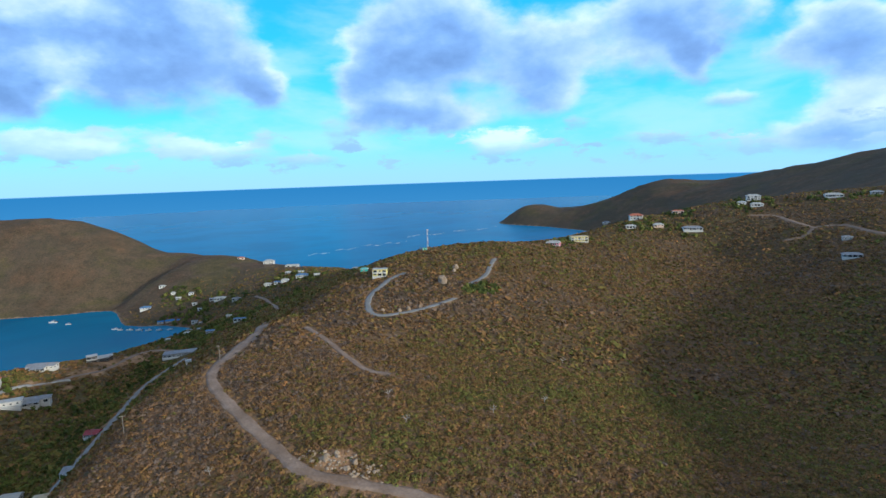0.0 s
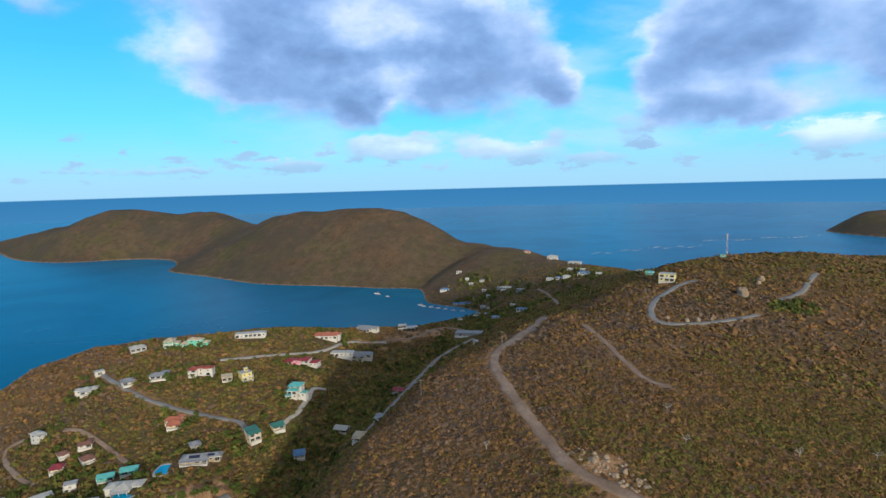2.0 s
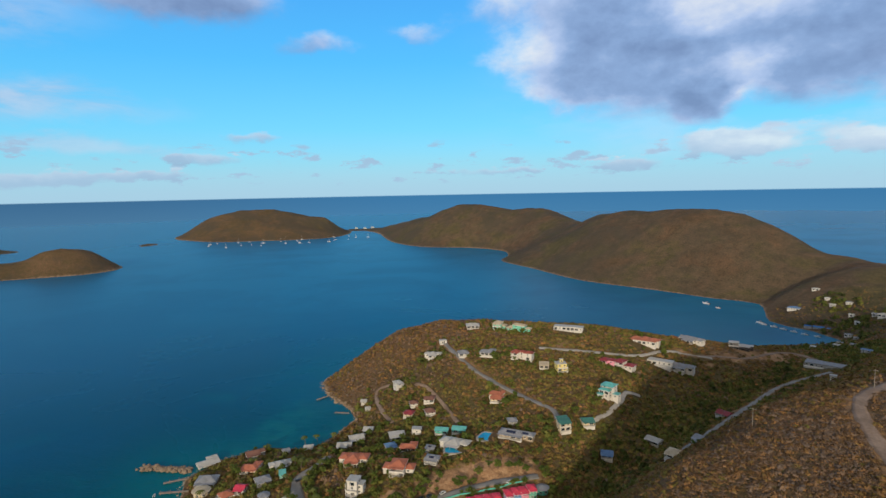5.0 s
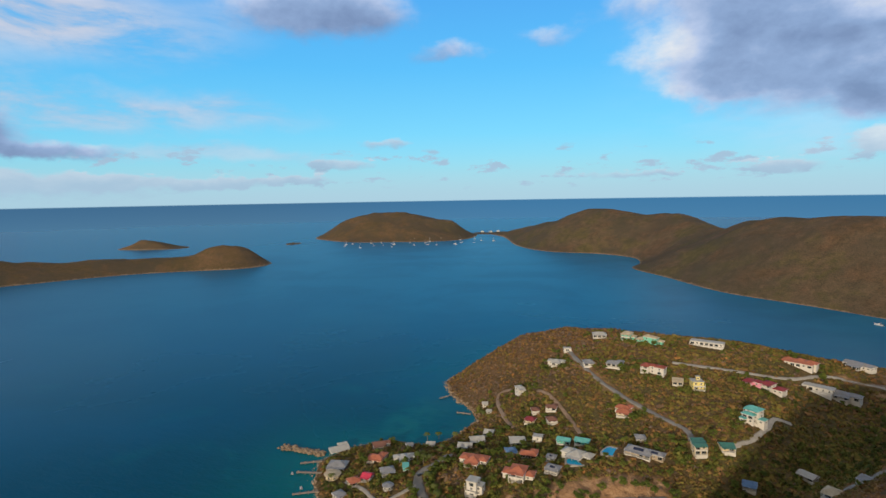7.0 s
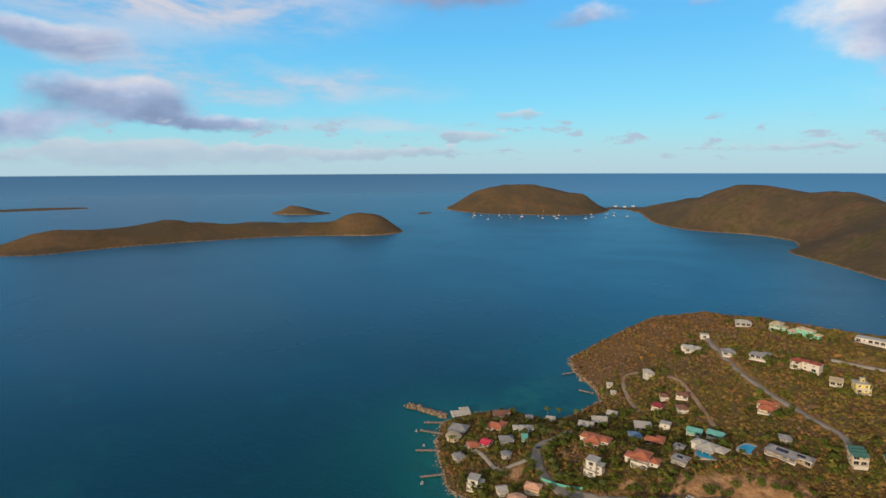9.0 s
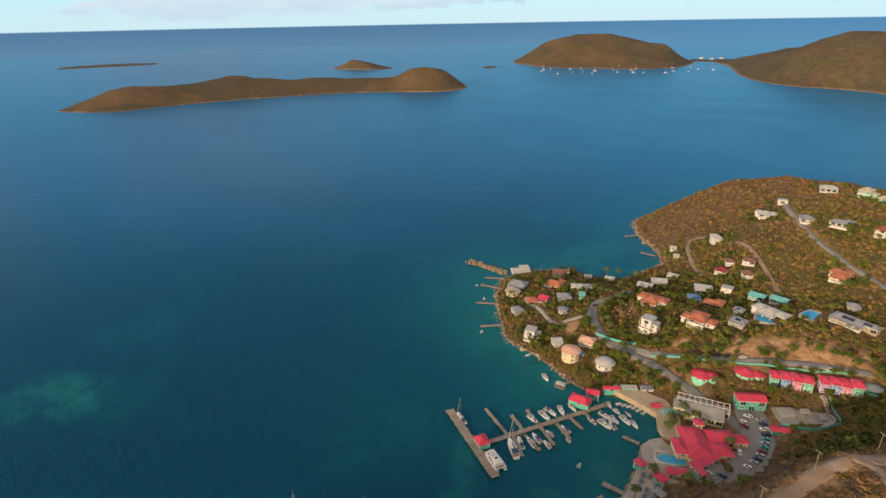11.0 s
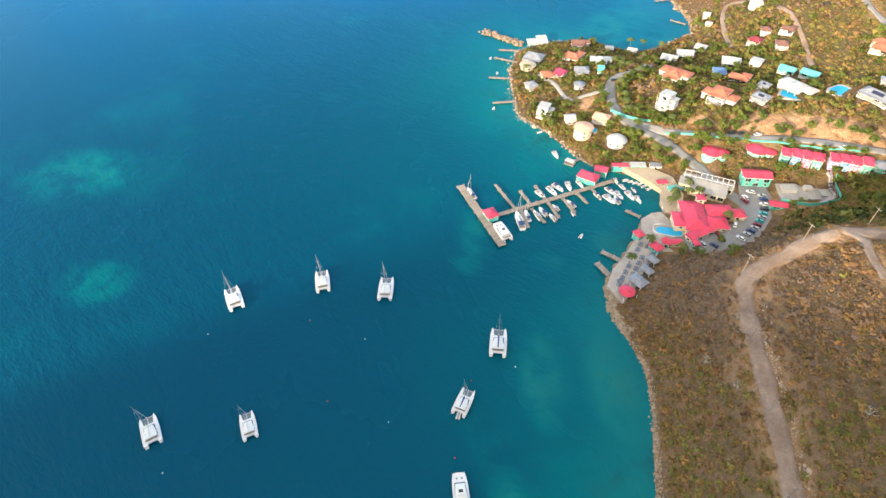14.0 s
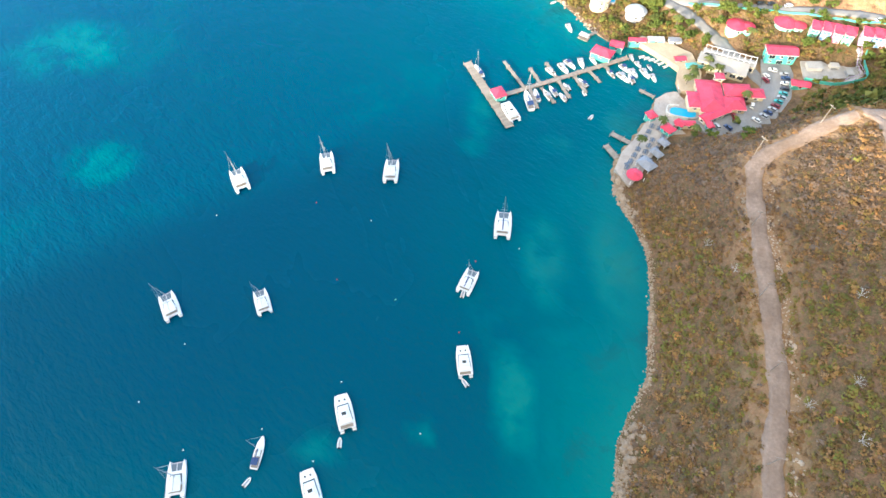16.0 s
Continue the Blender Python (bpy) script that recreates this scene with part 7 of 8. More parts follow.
house(-76, 507, 359, [(0, 0, 6.4, 4.0, 1, "hip")], TEALWALL, TEALROOF, "small far turquoise house", veranda=False)
# ---- pools ----
pool(-316, 173, 61, 11.5, 8.6, "round blue swimming pool on a villa terrace")
pool(-317, 200, 33, 9.3, 12.1, "long blue swimming pool on a stone terrace")
pool(-301, 59, 79, 3.7, 4.5, "small blue pool beside an octagonal house")

# ---- moored boats ----
cat = catamaran("white sailing catamaran with a white bimini, moored in the bay", GELCOAT)
cat.matrix_basis = pose(-155.6, -120.4, 0, 0, 0, 122.5) @ Matrix.Scale(1.03, 4)
for bx, by, br, bs in ((-169.3, -81.0, 107.6, 0.97), (-166.9, -49.4, 93.5, 1.0), (-88.3, -128.8, 126.5, 0.98), (-93.7, -91.2, 118.7, 0.86), (-24.3, -101.3, 106.2, 0.92)):
    copy_thing(cat, pose(bx, by, 0, 0, 0, br)).scale = (bs, bs, bs)
cat_b = catamaran("white sailing catamaran with dark blue sail covers, moored in the bay", GELCOAT, NAVY)
cat_b.matrix_basis = pose(-140.3, 4.5, 0, 0, 0, 88.8) @ Matrix.Scale(1.04, 4)
cat_c = copy_thing(cat_b, pose(-110.7, -8.3, 0, 0, 0, 71.3))
cat_c.scale = (0.88, 0.88, 0.88)
pc = powercat("white twin-hulled motor yacht with a flybridge, moored in the bay")
pc.matrix_basis = pose(-76.2, -7.0, 0, 0, 0, 101.5) @ Matrix.Scale(0.84, 4)
for bx, by, br, bs in ((-52.7, -48.3, 112.8, 0.92), (-26.3, -54.4, 117.0, 0.88), (-210, 4.5, 118, 0.9)):
    copy_thing(pc, pose(bx, by, 0, 0, 0, br)).scale = (bs, bs, bs)
yacht = sailboat("white single-masted yacht with a navy cover, moored in the bay")
yacht.matrix_basis = pose(-35.8, -75.6, 0, 0, 0, 88.7) @ Matrix.Scale(0.93, 4)
for bx, by, br, bs in ((-240, -13.5, 118, 0.85), (-219, 13.5, 105, 1.15), (-223.5, 17.6, 105, 0.75)):
    o = tagged(copy_thing(yacht, pose(bx, by, 0, 0, 0, br)), "white single-masted yacht berthed at the dock")
    o.scale = (bs, bs, bs)
mb = motorboat("white motorboat with a grey bimini berthed at a finger pier")
mb.matrix_basis = pose(-224, 23, 0, 0, 0, 120)
mb_b = motorboat("white motorboat with a navy bimini berthed at a finger pier", 8.0, NAVY)
mb_b.matrix_basis = pose(-227, 26, 0, 0, 0, 120)
random.seed(5)
for k, (bx, by, bs) in enumerate(((-223, 31, 0.8), (-231, 33, 0.75), (-234.5, 41.5, 0.9), (-242, 25, 0.95), (-245, 31.5, 1.1), (-248.5, 35, 1.05), (-250, 41, 1.0), (-252.5, 47.5, 0.8), (-247, 64, 1.0), (-244, 68, 0.9), (-240, 62.5, 1.1),
                                  (-239.5, 66.5, 0.9), (-244, 74, 1.0), (-241, 78, 0.8), (-242.5, 56.5, 0.8), (-251, 71, 0.7), (-256.5, 68, 0.7), (-249, 77, 0.6), (-280, 35, 0.9))):
    o = copy_thing(mb_b if k % 3 == 2 else mb, pose(bx, by, 0, 0, 0, (118 if bx > -240 else 298) + random.uniform(-14, 14)))
    o.scale = (bs, bs, bs)
dg = dinghy("small white inflatable dinghy with an outboard motor")
dg.matrix_basis = pose(-105, -10, 0, 0, 0, 80)
for bx, by, br in ((-68, -6, 130), (-42, -48, 95), (-26, -77, 60), (-210, 45, 60), (-227, 42, 120), (-258, 73.5, 20), (-257, 76, 25), (-256, 78.5, 20), (-255, 81, 30), (-253, 83, 25), (-251, 85.5, 30), (-380, -3, 90), (-403, -9, 80), (-331, -4, 80), (-304, 26, 20),
                   (-234, 90, 95), (-236, 92, 95)):
    copy_thing(dg, pose(bx, by, 0 if bx not in (-234, -236) else 1.6, 0, 0, br))
for bx, by, col, word in ((-146, -81, PINKBUOY, "red"), (-138, -54, WHITE, "white"), (-135, -125, WHITE, "white"), (-107, -63, PINKBUOY, "red"), (-100, -37, MINT, "green"), (-73, -117, WHITE, "white"), (-49, -126, WHITE, "white"), (-129, 12, WHITE, "white"), (-88, -10, PINKBUOY, "red"),
                          (-121, -6, PINKBUOY, "red"), (-48, -20, WHITE, "white"), (-44, -77, WHITE, "white"), (-34, -103, WHITE, "white"), (-35, -56, WHITE, "white"), (-64, -52, WHITE, "white")):
    tagged(new("mooring_buoy", Form().turned(0, 0, [(0.06, -0.2), (0.26, -0.07), (0.31, 0.1), (0.22, 0.27), (0.06, 0.34), (0.04, 0.6)], 10).mesh("buoy", col, True)), "%s round mooring buoy floating in the bay" % word, "buoy", "mooring buoys").matrix_basis = pose(bx, by, 0)
raft = thing("float_raft", "floating swim platform with a pale awning near the rocks", "raft", pose(-272, 43, 0, 0, 0, 60))
part("deck", Form().box(-3, 3, -2, 2, 0.2, 0.6), TIMBER, raft)
part("awning", Form().loft([[(-2.8, -1.8, 2.5), (2.8, -1.8, 2.5), (2.8, 1.8, 2.5), (-2.8, 1.8, 2.5)], [(-2.6, -1.2, 2.9), (2.6, -1.2, 2.9), (2.6, 1.2, 2.9), (-2.6, 1.2, 2.9)]]), WHITEROOF, raft)
for a in (-1, 1):
    for b in (-1, 1):
        part("post", Form().bar((a * 2.6, b * 1.6, 0.6), (a * 2.6, b * 1.6, 2.5), 0.06), ALLOY, raft)
# far anchorage and inner bay
for k in range(28):
    a = k / 27
    bx, by = -2330 + 110 * math.sin(k * 5.1) - 260 * max(0, a - 0.75), 200 + 640 * a + 45 * math.sin(k * 2.7)
    if k % 2:
        o = tagged(copy_thing(yacht, pose(bx, by, 0, 0, 0, 100 + 20 * math.sin(k))), "small far white yacht at anchor off the island", group="far anchored yachts")
    else:
        o = tagged(copy_thing(cat, pose(bx, by, 0, 0, 0, 100 + 20 * math.sin(k))), "small far white catamaran at anchor off the island", group="far anchored yachts")
    o.scale = (1.05, 1.05, 1.05)
for bx, by, bs in ((-608, 829, 1.3), (-575, 815, 0.8), (-480, 775, 1.0), (-455, 768, 1.0), (-440, 765, 1.0), (-425, 763, 0.9), (-470, 770, 0.8), (-410, 762, 0.9), (-395, 764, 0.8)):
    o = tagged(copy_thing(mb, pose(bx, by, 0, 0, 0, 100)), "white motorboat in the inner bay", group="inner bay boats")
    o.scale = (bs * 1.2,) * 3
for bx, by, bw in ((-424, 795, 9), (-412, 799, 13), (-399, 802, 8)):
    shelter(bx, by, 14, bw, bw * 0.55, "boatyard shed with a bright blue roof in the inner bay", "gable", MARINEBLUE, GREYWALL, z=2.0, name="boatyard_shed", high=3.0)

# ---- parked cars ----
CARS = [car("%s car parked beside the marina" % w, c) for w, c in zip(("white", "silver", "black", "dark red", "turquoise", "navy blue"), CAR_COLOURS)]
used_cars = set()
for k, (cx, cy, cr, ci) in enumerate(((-246, 137, 70, 0), (-241, 133, 20, 0), (-243, 142, 80, 1), (-240, 142, 80, 5), (-236, 141, 75, 0), (-232, 140, 70, 2), (-228.5, 138.5, 65, 4), (-225.5, 137, 62, 1), (-222.5, 135, 58, 4), (-219.5, 133, 55, 3), (-217, 131, 50, 1),
                                      (-214.5, 128.5, 48, 5), (-212, 126, 45, 1), (-209, 122, 45, 0), (-219, 122, -20, 0), (-211, 112, 10, 3), (-203.5, 103, 20, 1), (-203, 108, 40, 5), (-238, 132, 25, 3))):
    m = pose(cx, cy, 4.4, 0, 0, cr + 90)
    if ci in used_cars:
        copy_thing(CARS[ci], m)
    else:
        CARS[ci].matrix_basis = m
        used_cars.add(ci)
for cx, cy, ci in ((-286, 134, 2), (-285, 139, 2), (-283, 147, 0), (-353, 76, 2), (-268, 186, 0)):
    copy_thing(CARS[ci], pose(cx, cy, ground(cx, cy) + 0.42, 0, 0, 15))

# ---- terrace loungers and tables on the quay ----
SLATE = paint("slate blue canvas", (0.13, 0.16, 0.21), 0.85)
lounger = thing("picnic_table", "slate blue picnic table with benches on the quay terrace", "picnic table", pose(-178, 60, 2.6, 0, 0, 30), "picnic tables")
part("tabletop", Form().chamfered(-0.5, 0.5, -1.5, 1.5, 0.70, 0.80, 0.04), SLATE, lounger)
for a in (-0.95, 0.95):
    part("bench", Form().chamfered(a - 0.18, a + 0.18, -1.5, 1.5, 0.40, 0.48, 0.03), SLATE, lounger)
for b in (-1.0, 1.0):
    part("leg", Form().bar((-0.8, b, 0.0), (-0.3, b, 0.70), 0.06).bar((0.8, b, 0.0), (0.3, b, 0.70), 0.06).bar((-0.95, b, 0.40), (0.95, b, 0.40), 0.05), TIMBER, lounger)
for i in range(3):
    for j in range(9):
        cx, cy = -172 - 3.9 * j + 1.4 * i, 57.6 + 1.95 * j + 3.3 * i
        if (i + 2 * j) % 5 and inside(np.array([cx]), np.array([cy]), np.array(QUAY, float))[0]:
            copy_thing(lounger, pose(cx, cy, 2.6, 0, 0, 68))

# ---- poles, mast, boulders ----
for px, py, pr in ((-165, 103.5, 40), (-177, 128, 30), (-186, 156, 20), (-130.5, 97, 80), (-101.4, 95.2, 85), (-73.3, 92.8, 85), (-43.6, 86.1, 80), (-131, 305, 20), (-244, 355, 15), (-262, 430, 5), (-150, 240, 30)):
    power_pole(px, py, pr)
MAST_AT = (-18, 562)
radio = thing("radio_mast", "tall red and white lattice radio mast on the hilltop", "radio mast", pose(MAST_AT[0], MAST_AT[1], ground(*MAST_AT)))
for k in range(7):
    f = Form()
    z0, z1, w0, w1 = k * 3.0, k * 3.0 + 3.0, 0.95 - 0.08 * k, 0.87 - 0.08 * k
    cs = [(math.cos(a), math.sin(a)) for a in (0.5, 2.6, 4.7)]
    for i in range(3):
        (ax, ay), (bx, by) = cs[i], cs[(i + 1) % 3]
        f.bar((ax * w0, ay * w0, z0), (ax * w1, ay * w1, z1), 0.10, 4).bar((ax * w0, ay * w0, z0), (bx * w1, by * w1, z1), 0.05, 3).bar((ax * w1, ay * w1, z1), (bx * w1, by * w1, z1), 0.05, 3)
    part("lattice_section", f, FRAME if k % 2 else PEACHROOF, radio, "white painted section" if k % 2 else "faded red painted section")
for k, (zz, aa) in enumerate(((19.0, 0.0), (19.0, 2.1), (19.0, 4.2), (15.0, 1.0), (12.0, 3.0), (9.0, 5.0))):
    part("antenna", Form().box(0.6 * math.cos(aa) - 0.18, 0.6 * math.cos(aa) + 0.18, 0.6 * math.sin(aa) - 0.18, 0.6 * math.sin(aa) + 0.18, zz, zz + 2.0), FRAME, radio)
shelter(MAST_AT[0] - 3, MAST_AT[1] - 3, 10, 5, 3.5, "small green equipment hut below the mast", "flat", GREENROOF, MINT, z=ground(MAST_AT[0] - 3, MAST_AT[1] - 3), name="equipment_hut")


def boulder(x, y, size, seed, label):
    rnd = random.Random(seed)
    bm = bmesh.new()
    bmesh.ops.create_icosphere(bm, subdivisions=3, radius=1.0)
    off = rnd.uniform(0, 50)
    for v in bm.verts:
        k = 1 + 0.35 * noise.noise(v.co * 1.3 + Vector((off, 0, 0))) + 0.10 * noise.noise(v.co * 4 + Vector((0, off, 0)))
        v.co = Vector((v.co.x * k * size, v.co.y * k * size * 0.85, v.co.z * k * size * 1.05))
    me = bpy.data.meshes.new("boulder")
    bm.to_mesh(me)
    bm.free()
    me.materials.append(ROCK)
    ob = tagged(new("boulder", me), label, "boulder", "hilltop boulders")
    ob.matrix_basis = pose(x, y, ground(x, y) + size * 0.35, 0, 0, rnd.uniform(0, 360))
    KEEP.append((x, y, size * 1.2))


boulder(-3, 451, 4.4, 1, "large pale rounded boulder on the hilltop")
for k, (bx, by, bs) in enumerate(((8, 486, 2.6), (9, 490, 2.2), (7, 480, 1.8), (-34, 384, 1.6), (-28, 388, 1.8), (-20, 393, 1.5), (-46, 384, 1.4), (30, 455, 1.5), (-50, 205, 1.3), (-46, 208, 1.1), (-38, 203, 1.2))):
    boulder(bx, by, bs, k + 2, "pale weathered boulder in the scrub")

# ---- surf on the outer reef, far resort houses ----
for sx0, sy0, sx1, sy1, sw in ((-382, 1517, -258, 1687, 24), (-251, 1699, -125, 1784, 26), (-134, 1927, 210, 2200, 24)):
    f = Form()
    n = 70
    for k in range(n):
        for s in (-1, 1):
            a = k / (n - 1)
            w = sw * 0.35 * max(0.0, 0.25 + 0.5 * math.sin(k * 0.37) + 0.5 * math.sin(k * 1.7)) * s + sw * 0.9 * math.sin(k * 0.21)
            f.v.append((sx0 + (sx1 - sx0) * a, sy0 + (sy1 - sy0) * a + w, 0.25))
    f.f = [(2 * k, 2 * k + 2, 2 * k + 3, 2 * k + 1) for k in range(n - 1)]
    f.m = [0] * (n - 1)
    tagged(new("surf", f.mesh("surf", WHITE)), "thin white line of surf breaking on the reef", "surf", kind="stuff")
for hx, hy in ((-1772, -160), (-1800, -141), (-1828, -121), (-1840, -99), (-2931, 1016), (-2883, 1048), (-2916, 1104)):
    house(hx, hy, 80, [(0, 0, 16, 10, 1, "hip")], WHITE, WHITEROOF, "pale low resort house on the far island shore", "house", "house", "far resort houses", veranda=False, z=2.5)

# ---- garden trees and palms ----
TREES = [tree(s, lb, h) for s, lb, h in ((1, "leafy green garden tree between the houses", 5.2), (2, "broad green garden tree", 4.4), (3, "rounded dark green tree", 6.0), (4, "low spreading green tree", 3.8))]
PALMS = [palm(s, "coconut palm with drooping fronds near the waterfront", h) for s, h in ((1, 7.0), (2, 5.6))]
CELL = 2.0
KX0, KY0 = -720.0, -60.0
KMASK = np.zeros((int(1300 / CELL), int(1700 / CELL)), bool)   # where scrub must not grow
for kx, ky, kr in KEEP:
    i0, i1 = int((kx - kr - KX0) / CELL), int((kx + kr - KX0) / CELL) + 1
    j0, j1 = int((ky - kr - KY0) / CELL), int((ky + kr - KY0) / CELL) + 1
    i0, j0, i1, j1 = max(0, i0), max(0, j0), min(KMASK.shape[1], i1), min(KMASK.shape[0], j1)
    if i1 > i0 and j1 > j0:
        cx, cy = np.meshgrid(KX0 + (np.arange(i0, i1) + 0.5) * CELL, KY0 + (np.arange(j0, j1) + 0.5) * CELL)
        KMASK[j0:j1, i0:i1] |= np.hypot(cx - kx, cy - ky) < kr


def free(x, y):
    i = ((np.asarray(x) - KX0) / CELL).astype(int)
    j = ((np.asarray(y) - KY0) / CELL).astype(int)
    ok = (i >= 0) & (j >= 0) & (i < KMASK.shape[1]) & (j < KMASK.shape[0])
    return ~(ok & KMASK[np.clip(j, 0, KMASK.shape[0] - 1), np.clip(i, 0, KMASK.shape[1] - 1)])


def on_grid(values, x, y):
    i = np.clip(np.searchsorted(GX, x) - 1, 0, len(GX) - 2)
    j = np.clip(np.searchsorted(GY, y) - 1, 0, len(GY) - 2)
    u, v = (x - GX[i]) / (GX[i + 1] - GX[i]), (y - GY[j]) / (GY[j + 1] - GY[j])
    return (values[j, i] * (1 - u) + values[j, i + 1] * u) * (1 - v) + (values[j + 1, i] * (1 - u) + values[j + 1, i + 1] * u) * v


rng = np.random.default_rng(7)
placed = 0
more_trees = []
for k in range(9000):
    if placed >= 520:
        break
    # gardens: round a randomly chosen house
    kx, ky, kr = KEEP[int(rng.integers(0, len(KEEP)))]
    if not (-560 < kx < -200 and 5 < ky < 460) or kr < 3.5:
        continue
    a, r = rng.uniform(0, 6.283), kr + rng.uniform(0.5, 11.0)
    tx, ty = kx + r * math.cos(a), ky + r * math.sin(a)
    if not free(tx, ty) or on_grid(SD, np.array(tx), np.array(ty)) < 3 or ground(tx, ty) < 1.0:
        continue
    src = TREES[int(rng.integers(0, 4))]
    if placed % 8 == 0 and ground(tx, ty) < 14:
        src = PALMS[placed % 2]
    s = float(rng.uniform(0.65, 1.15))
    m = pose(tx, ty, ground(tx, ty) - 0.15, 0, 0, float(rng.uniform(0, 360)))
    placed += 1
    if placed > 270:
        more_trees.append((TREES[placed % 4], m @ Matrix.Scale(s, 4)))
        continue
    copy_thing(src, m).scale = (s, s, s)
for k, o in enumerate(TREES):
    tx, ty = ((-206, 112), (-241, 121), (-300, 84), (-194, 90))[k]
    o.matrix_basis = pose(tx, ty, ground(tx, ty) - 0.1)
for k, (tx, ty) in enumerate(((-238, 96), (-244, 97))):
    PALMS[k].matrix_basis = pose(tx, ty, 1.5)
for tx, ty in ((-240, 103), (-234, 93), (-204, 77), (-190, 66), (-425, 108), (-424, 98), (-418, 120), (-248, 104), (-243, 109), (-222, 119), (-196, 90)):
    copy_thing(PALMS[int(abs(tx)) % 2], pose(tx, ty, max(1.5, ground(tx, ty)), 0, 0, tx * 7))


def joined(name, label, rows, category):
    """Many copies of built things as one mesh."""
    bm = bmesh.new()
    mats = []
    for src, m in rows:
        for ch in src.children:
            first_v, first_f = len(bm.verts), len(bm.faces)
            bm.from_mesh(ch.data)
            bm.verts.ensure_lookup_table()
            bm.faces.ensure_lookup_table()
            w = m @ ch.matrix_basis
            for i in range(first_v, len(bm.verts)):
                bm.verts[i].co = w @ bm.verts[i].co
            mat = ch.data.materials[0]
            if mat not in mats:
                mats.append(mat)
            for i in range(first_f, len(bm.faces)):
                bm.faces[i].material_index = mats.index(mat)
    me = bpy.data.meshes.new(name)
    bm.to_mesh(me)
    bm.free()
    for mat in mats:
        me.materials.append(mat)
    return tagged(new(name, me), label, category, kind="stuff")


joined("garden_greenery", "many more green garden trees among the houses", more_trees, "trees")

# ---- scrub ----
def scrub_material():
    m = bpy.data.materials.new("dry scrub leaves")
    m.use_nodes = True
    n = Nodes(m.node_tree)
    tone = n.add("ShaderNodeAttribute", attribute_name="tone").outputs["Fac"]
    leaf = n.add("ShaderNodeNewGeometry").outputs["Random Per Island"]
    f = n.math("ADD", tone, n.math("MULTIPLY", n.math("SUBTRACT", leaf, 0.5), 0.24))
    col = n.ramp(f, [(0.0, (0.150, 0.118, 0.100)), (0.16, (0.185, 0.128, 0.088)), (0.32, (0.222, 0.124, 0.054)), (0.46, (0.192, 0.120, 0.046)), (0.60, (0.176, 0.136, 0.042)), (0.74, (0.142, 0.134, 0.035)), (0.88, (0.126, 0.146, 0.036)), (0.95, (0.30, 0.150, 0.055)), (1.0, (0.38, 0.19, 0.070))])
    depth = n.add("ShaderNodeAttribute", attribute_name="depth").outputs["Fac"]
    col = n.mix(1.0, col, n.ramp(depth, [(0.0, (0.58, 0.59, 0.60)), (0.5, (0.95, 0.93, 0.90)), (1.0, (1.22, 1.18, 1.10))]), "MULTIPLY")
    bend = n.vec("ADD", n.vec("MULTIPLY", n.add("ShaderNodeNewGeometry").outputs["Normal"], (0.80, 0.80, 0.80)), (0.0, 0.0, 0.22))
    p = n.add("ShaderNodeBsdfPrincipled", {"Base Color": col, "Roughness": 0.85, "Specular IOR Level": 0.12, "Normal": n.vec("NORMALIZE", bend, (0, 0, 0))})
    n.add("ShaderNodeOutputMaterial", {0: p})
    return m


SCRUB = scrub_material()


def bush_shape(seed, blades, size):
    """Corner points (blades, 3, 3) of leaf tufts that make a ragged mound of radius about one."""
    r = np.random.default_rng(seed)
    d = r.normal(size=(blades, 3))
    d[:, 2] = np.abs(d[:, 2]) * 0.9 + 0.05
    d /= np.linalg.norm(d, axis=1)[:, None]
    c = d * r.uniform(0.35, 1.0, (blades, 1)) * [1, 1, 0.85]
    u = r.normal(size=(blades, 3))
    u -= 0.6 * d * np.sum(u * d, 1)[:, None]
    u /= np.linalg.norm(u, axis=1)[:, None]
    w = np.cross(u, d)
    w /= np.linalg.norm(w, axis=1)[:, None] + 1e-6
    s = size * r.uniform(0.65, 1.35, (blades, 1))
    return np.stack([c - u * s - w * s * 0.45, c + w * s * 0.95 + d * s * 0.2, c + u * s - w * s * 0.35], 1)


# leanings of the scrub: x, y, radius, shift towards grey and rust (-) or green (+)
ZONES = ((-545, 225, 110, -0.16), (-120, 215, 70, -0.14), (-55, 300, 70, -0.16), (25, 300, 100, 0.16), (-40, 430, 60, -0.14), (110, 300, 60, 0.12), (-255, 330, 70, 0.16), (-235, 190, 45, 0.10), (-190, 90, 45, -0.12), (-60, 108, 45, 0.06),
         (-140, 120, 40, -0.08), (-85, 80, 25, 0.05), (330, 640, 160, -0.06), (-270, 520, 120, 0.10))


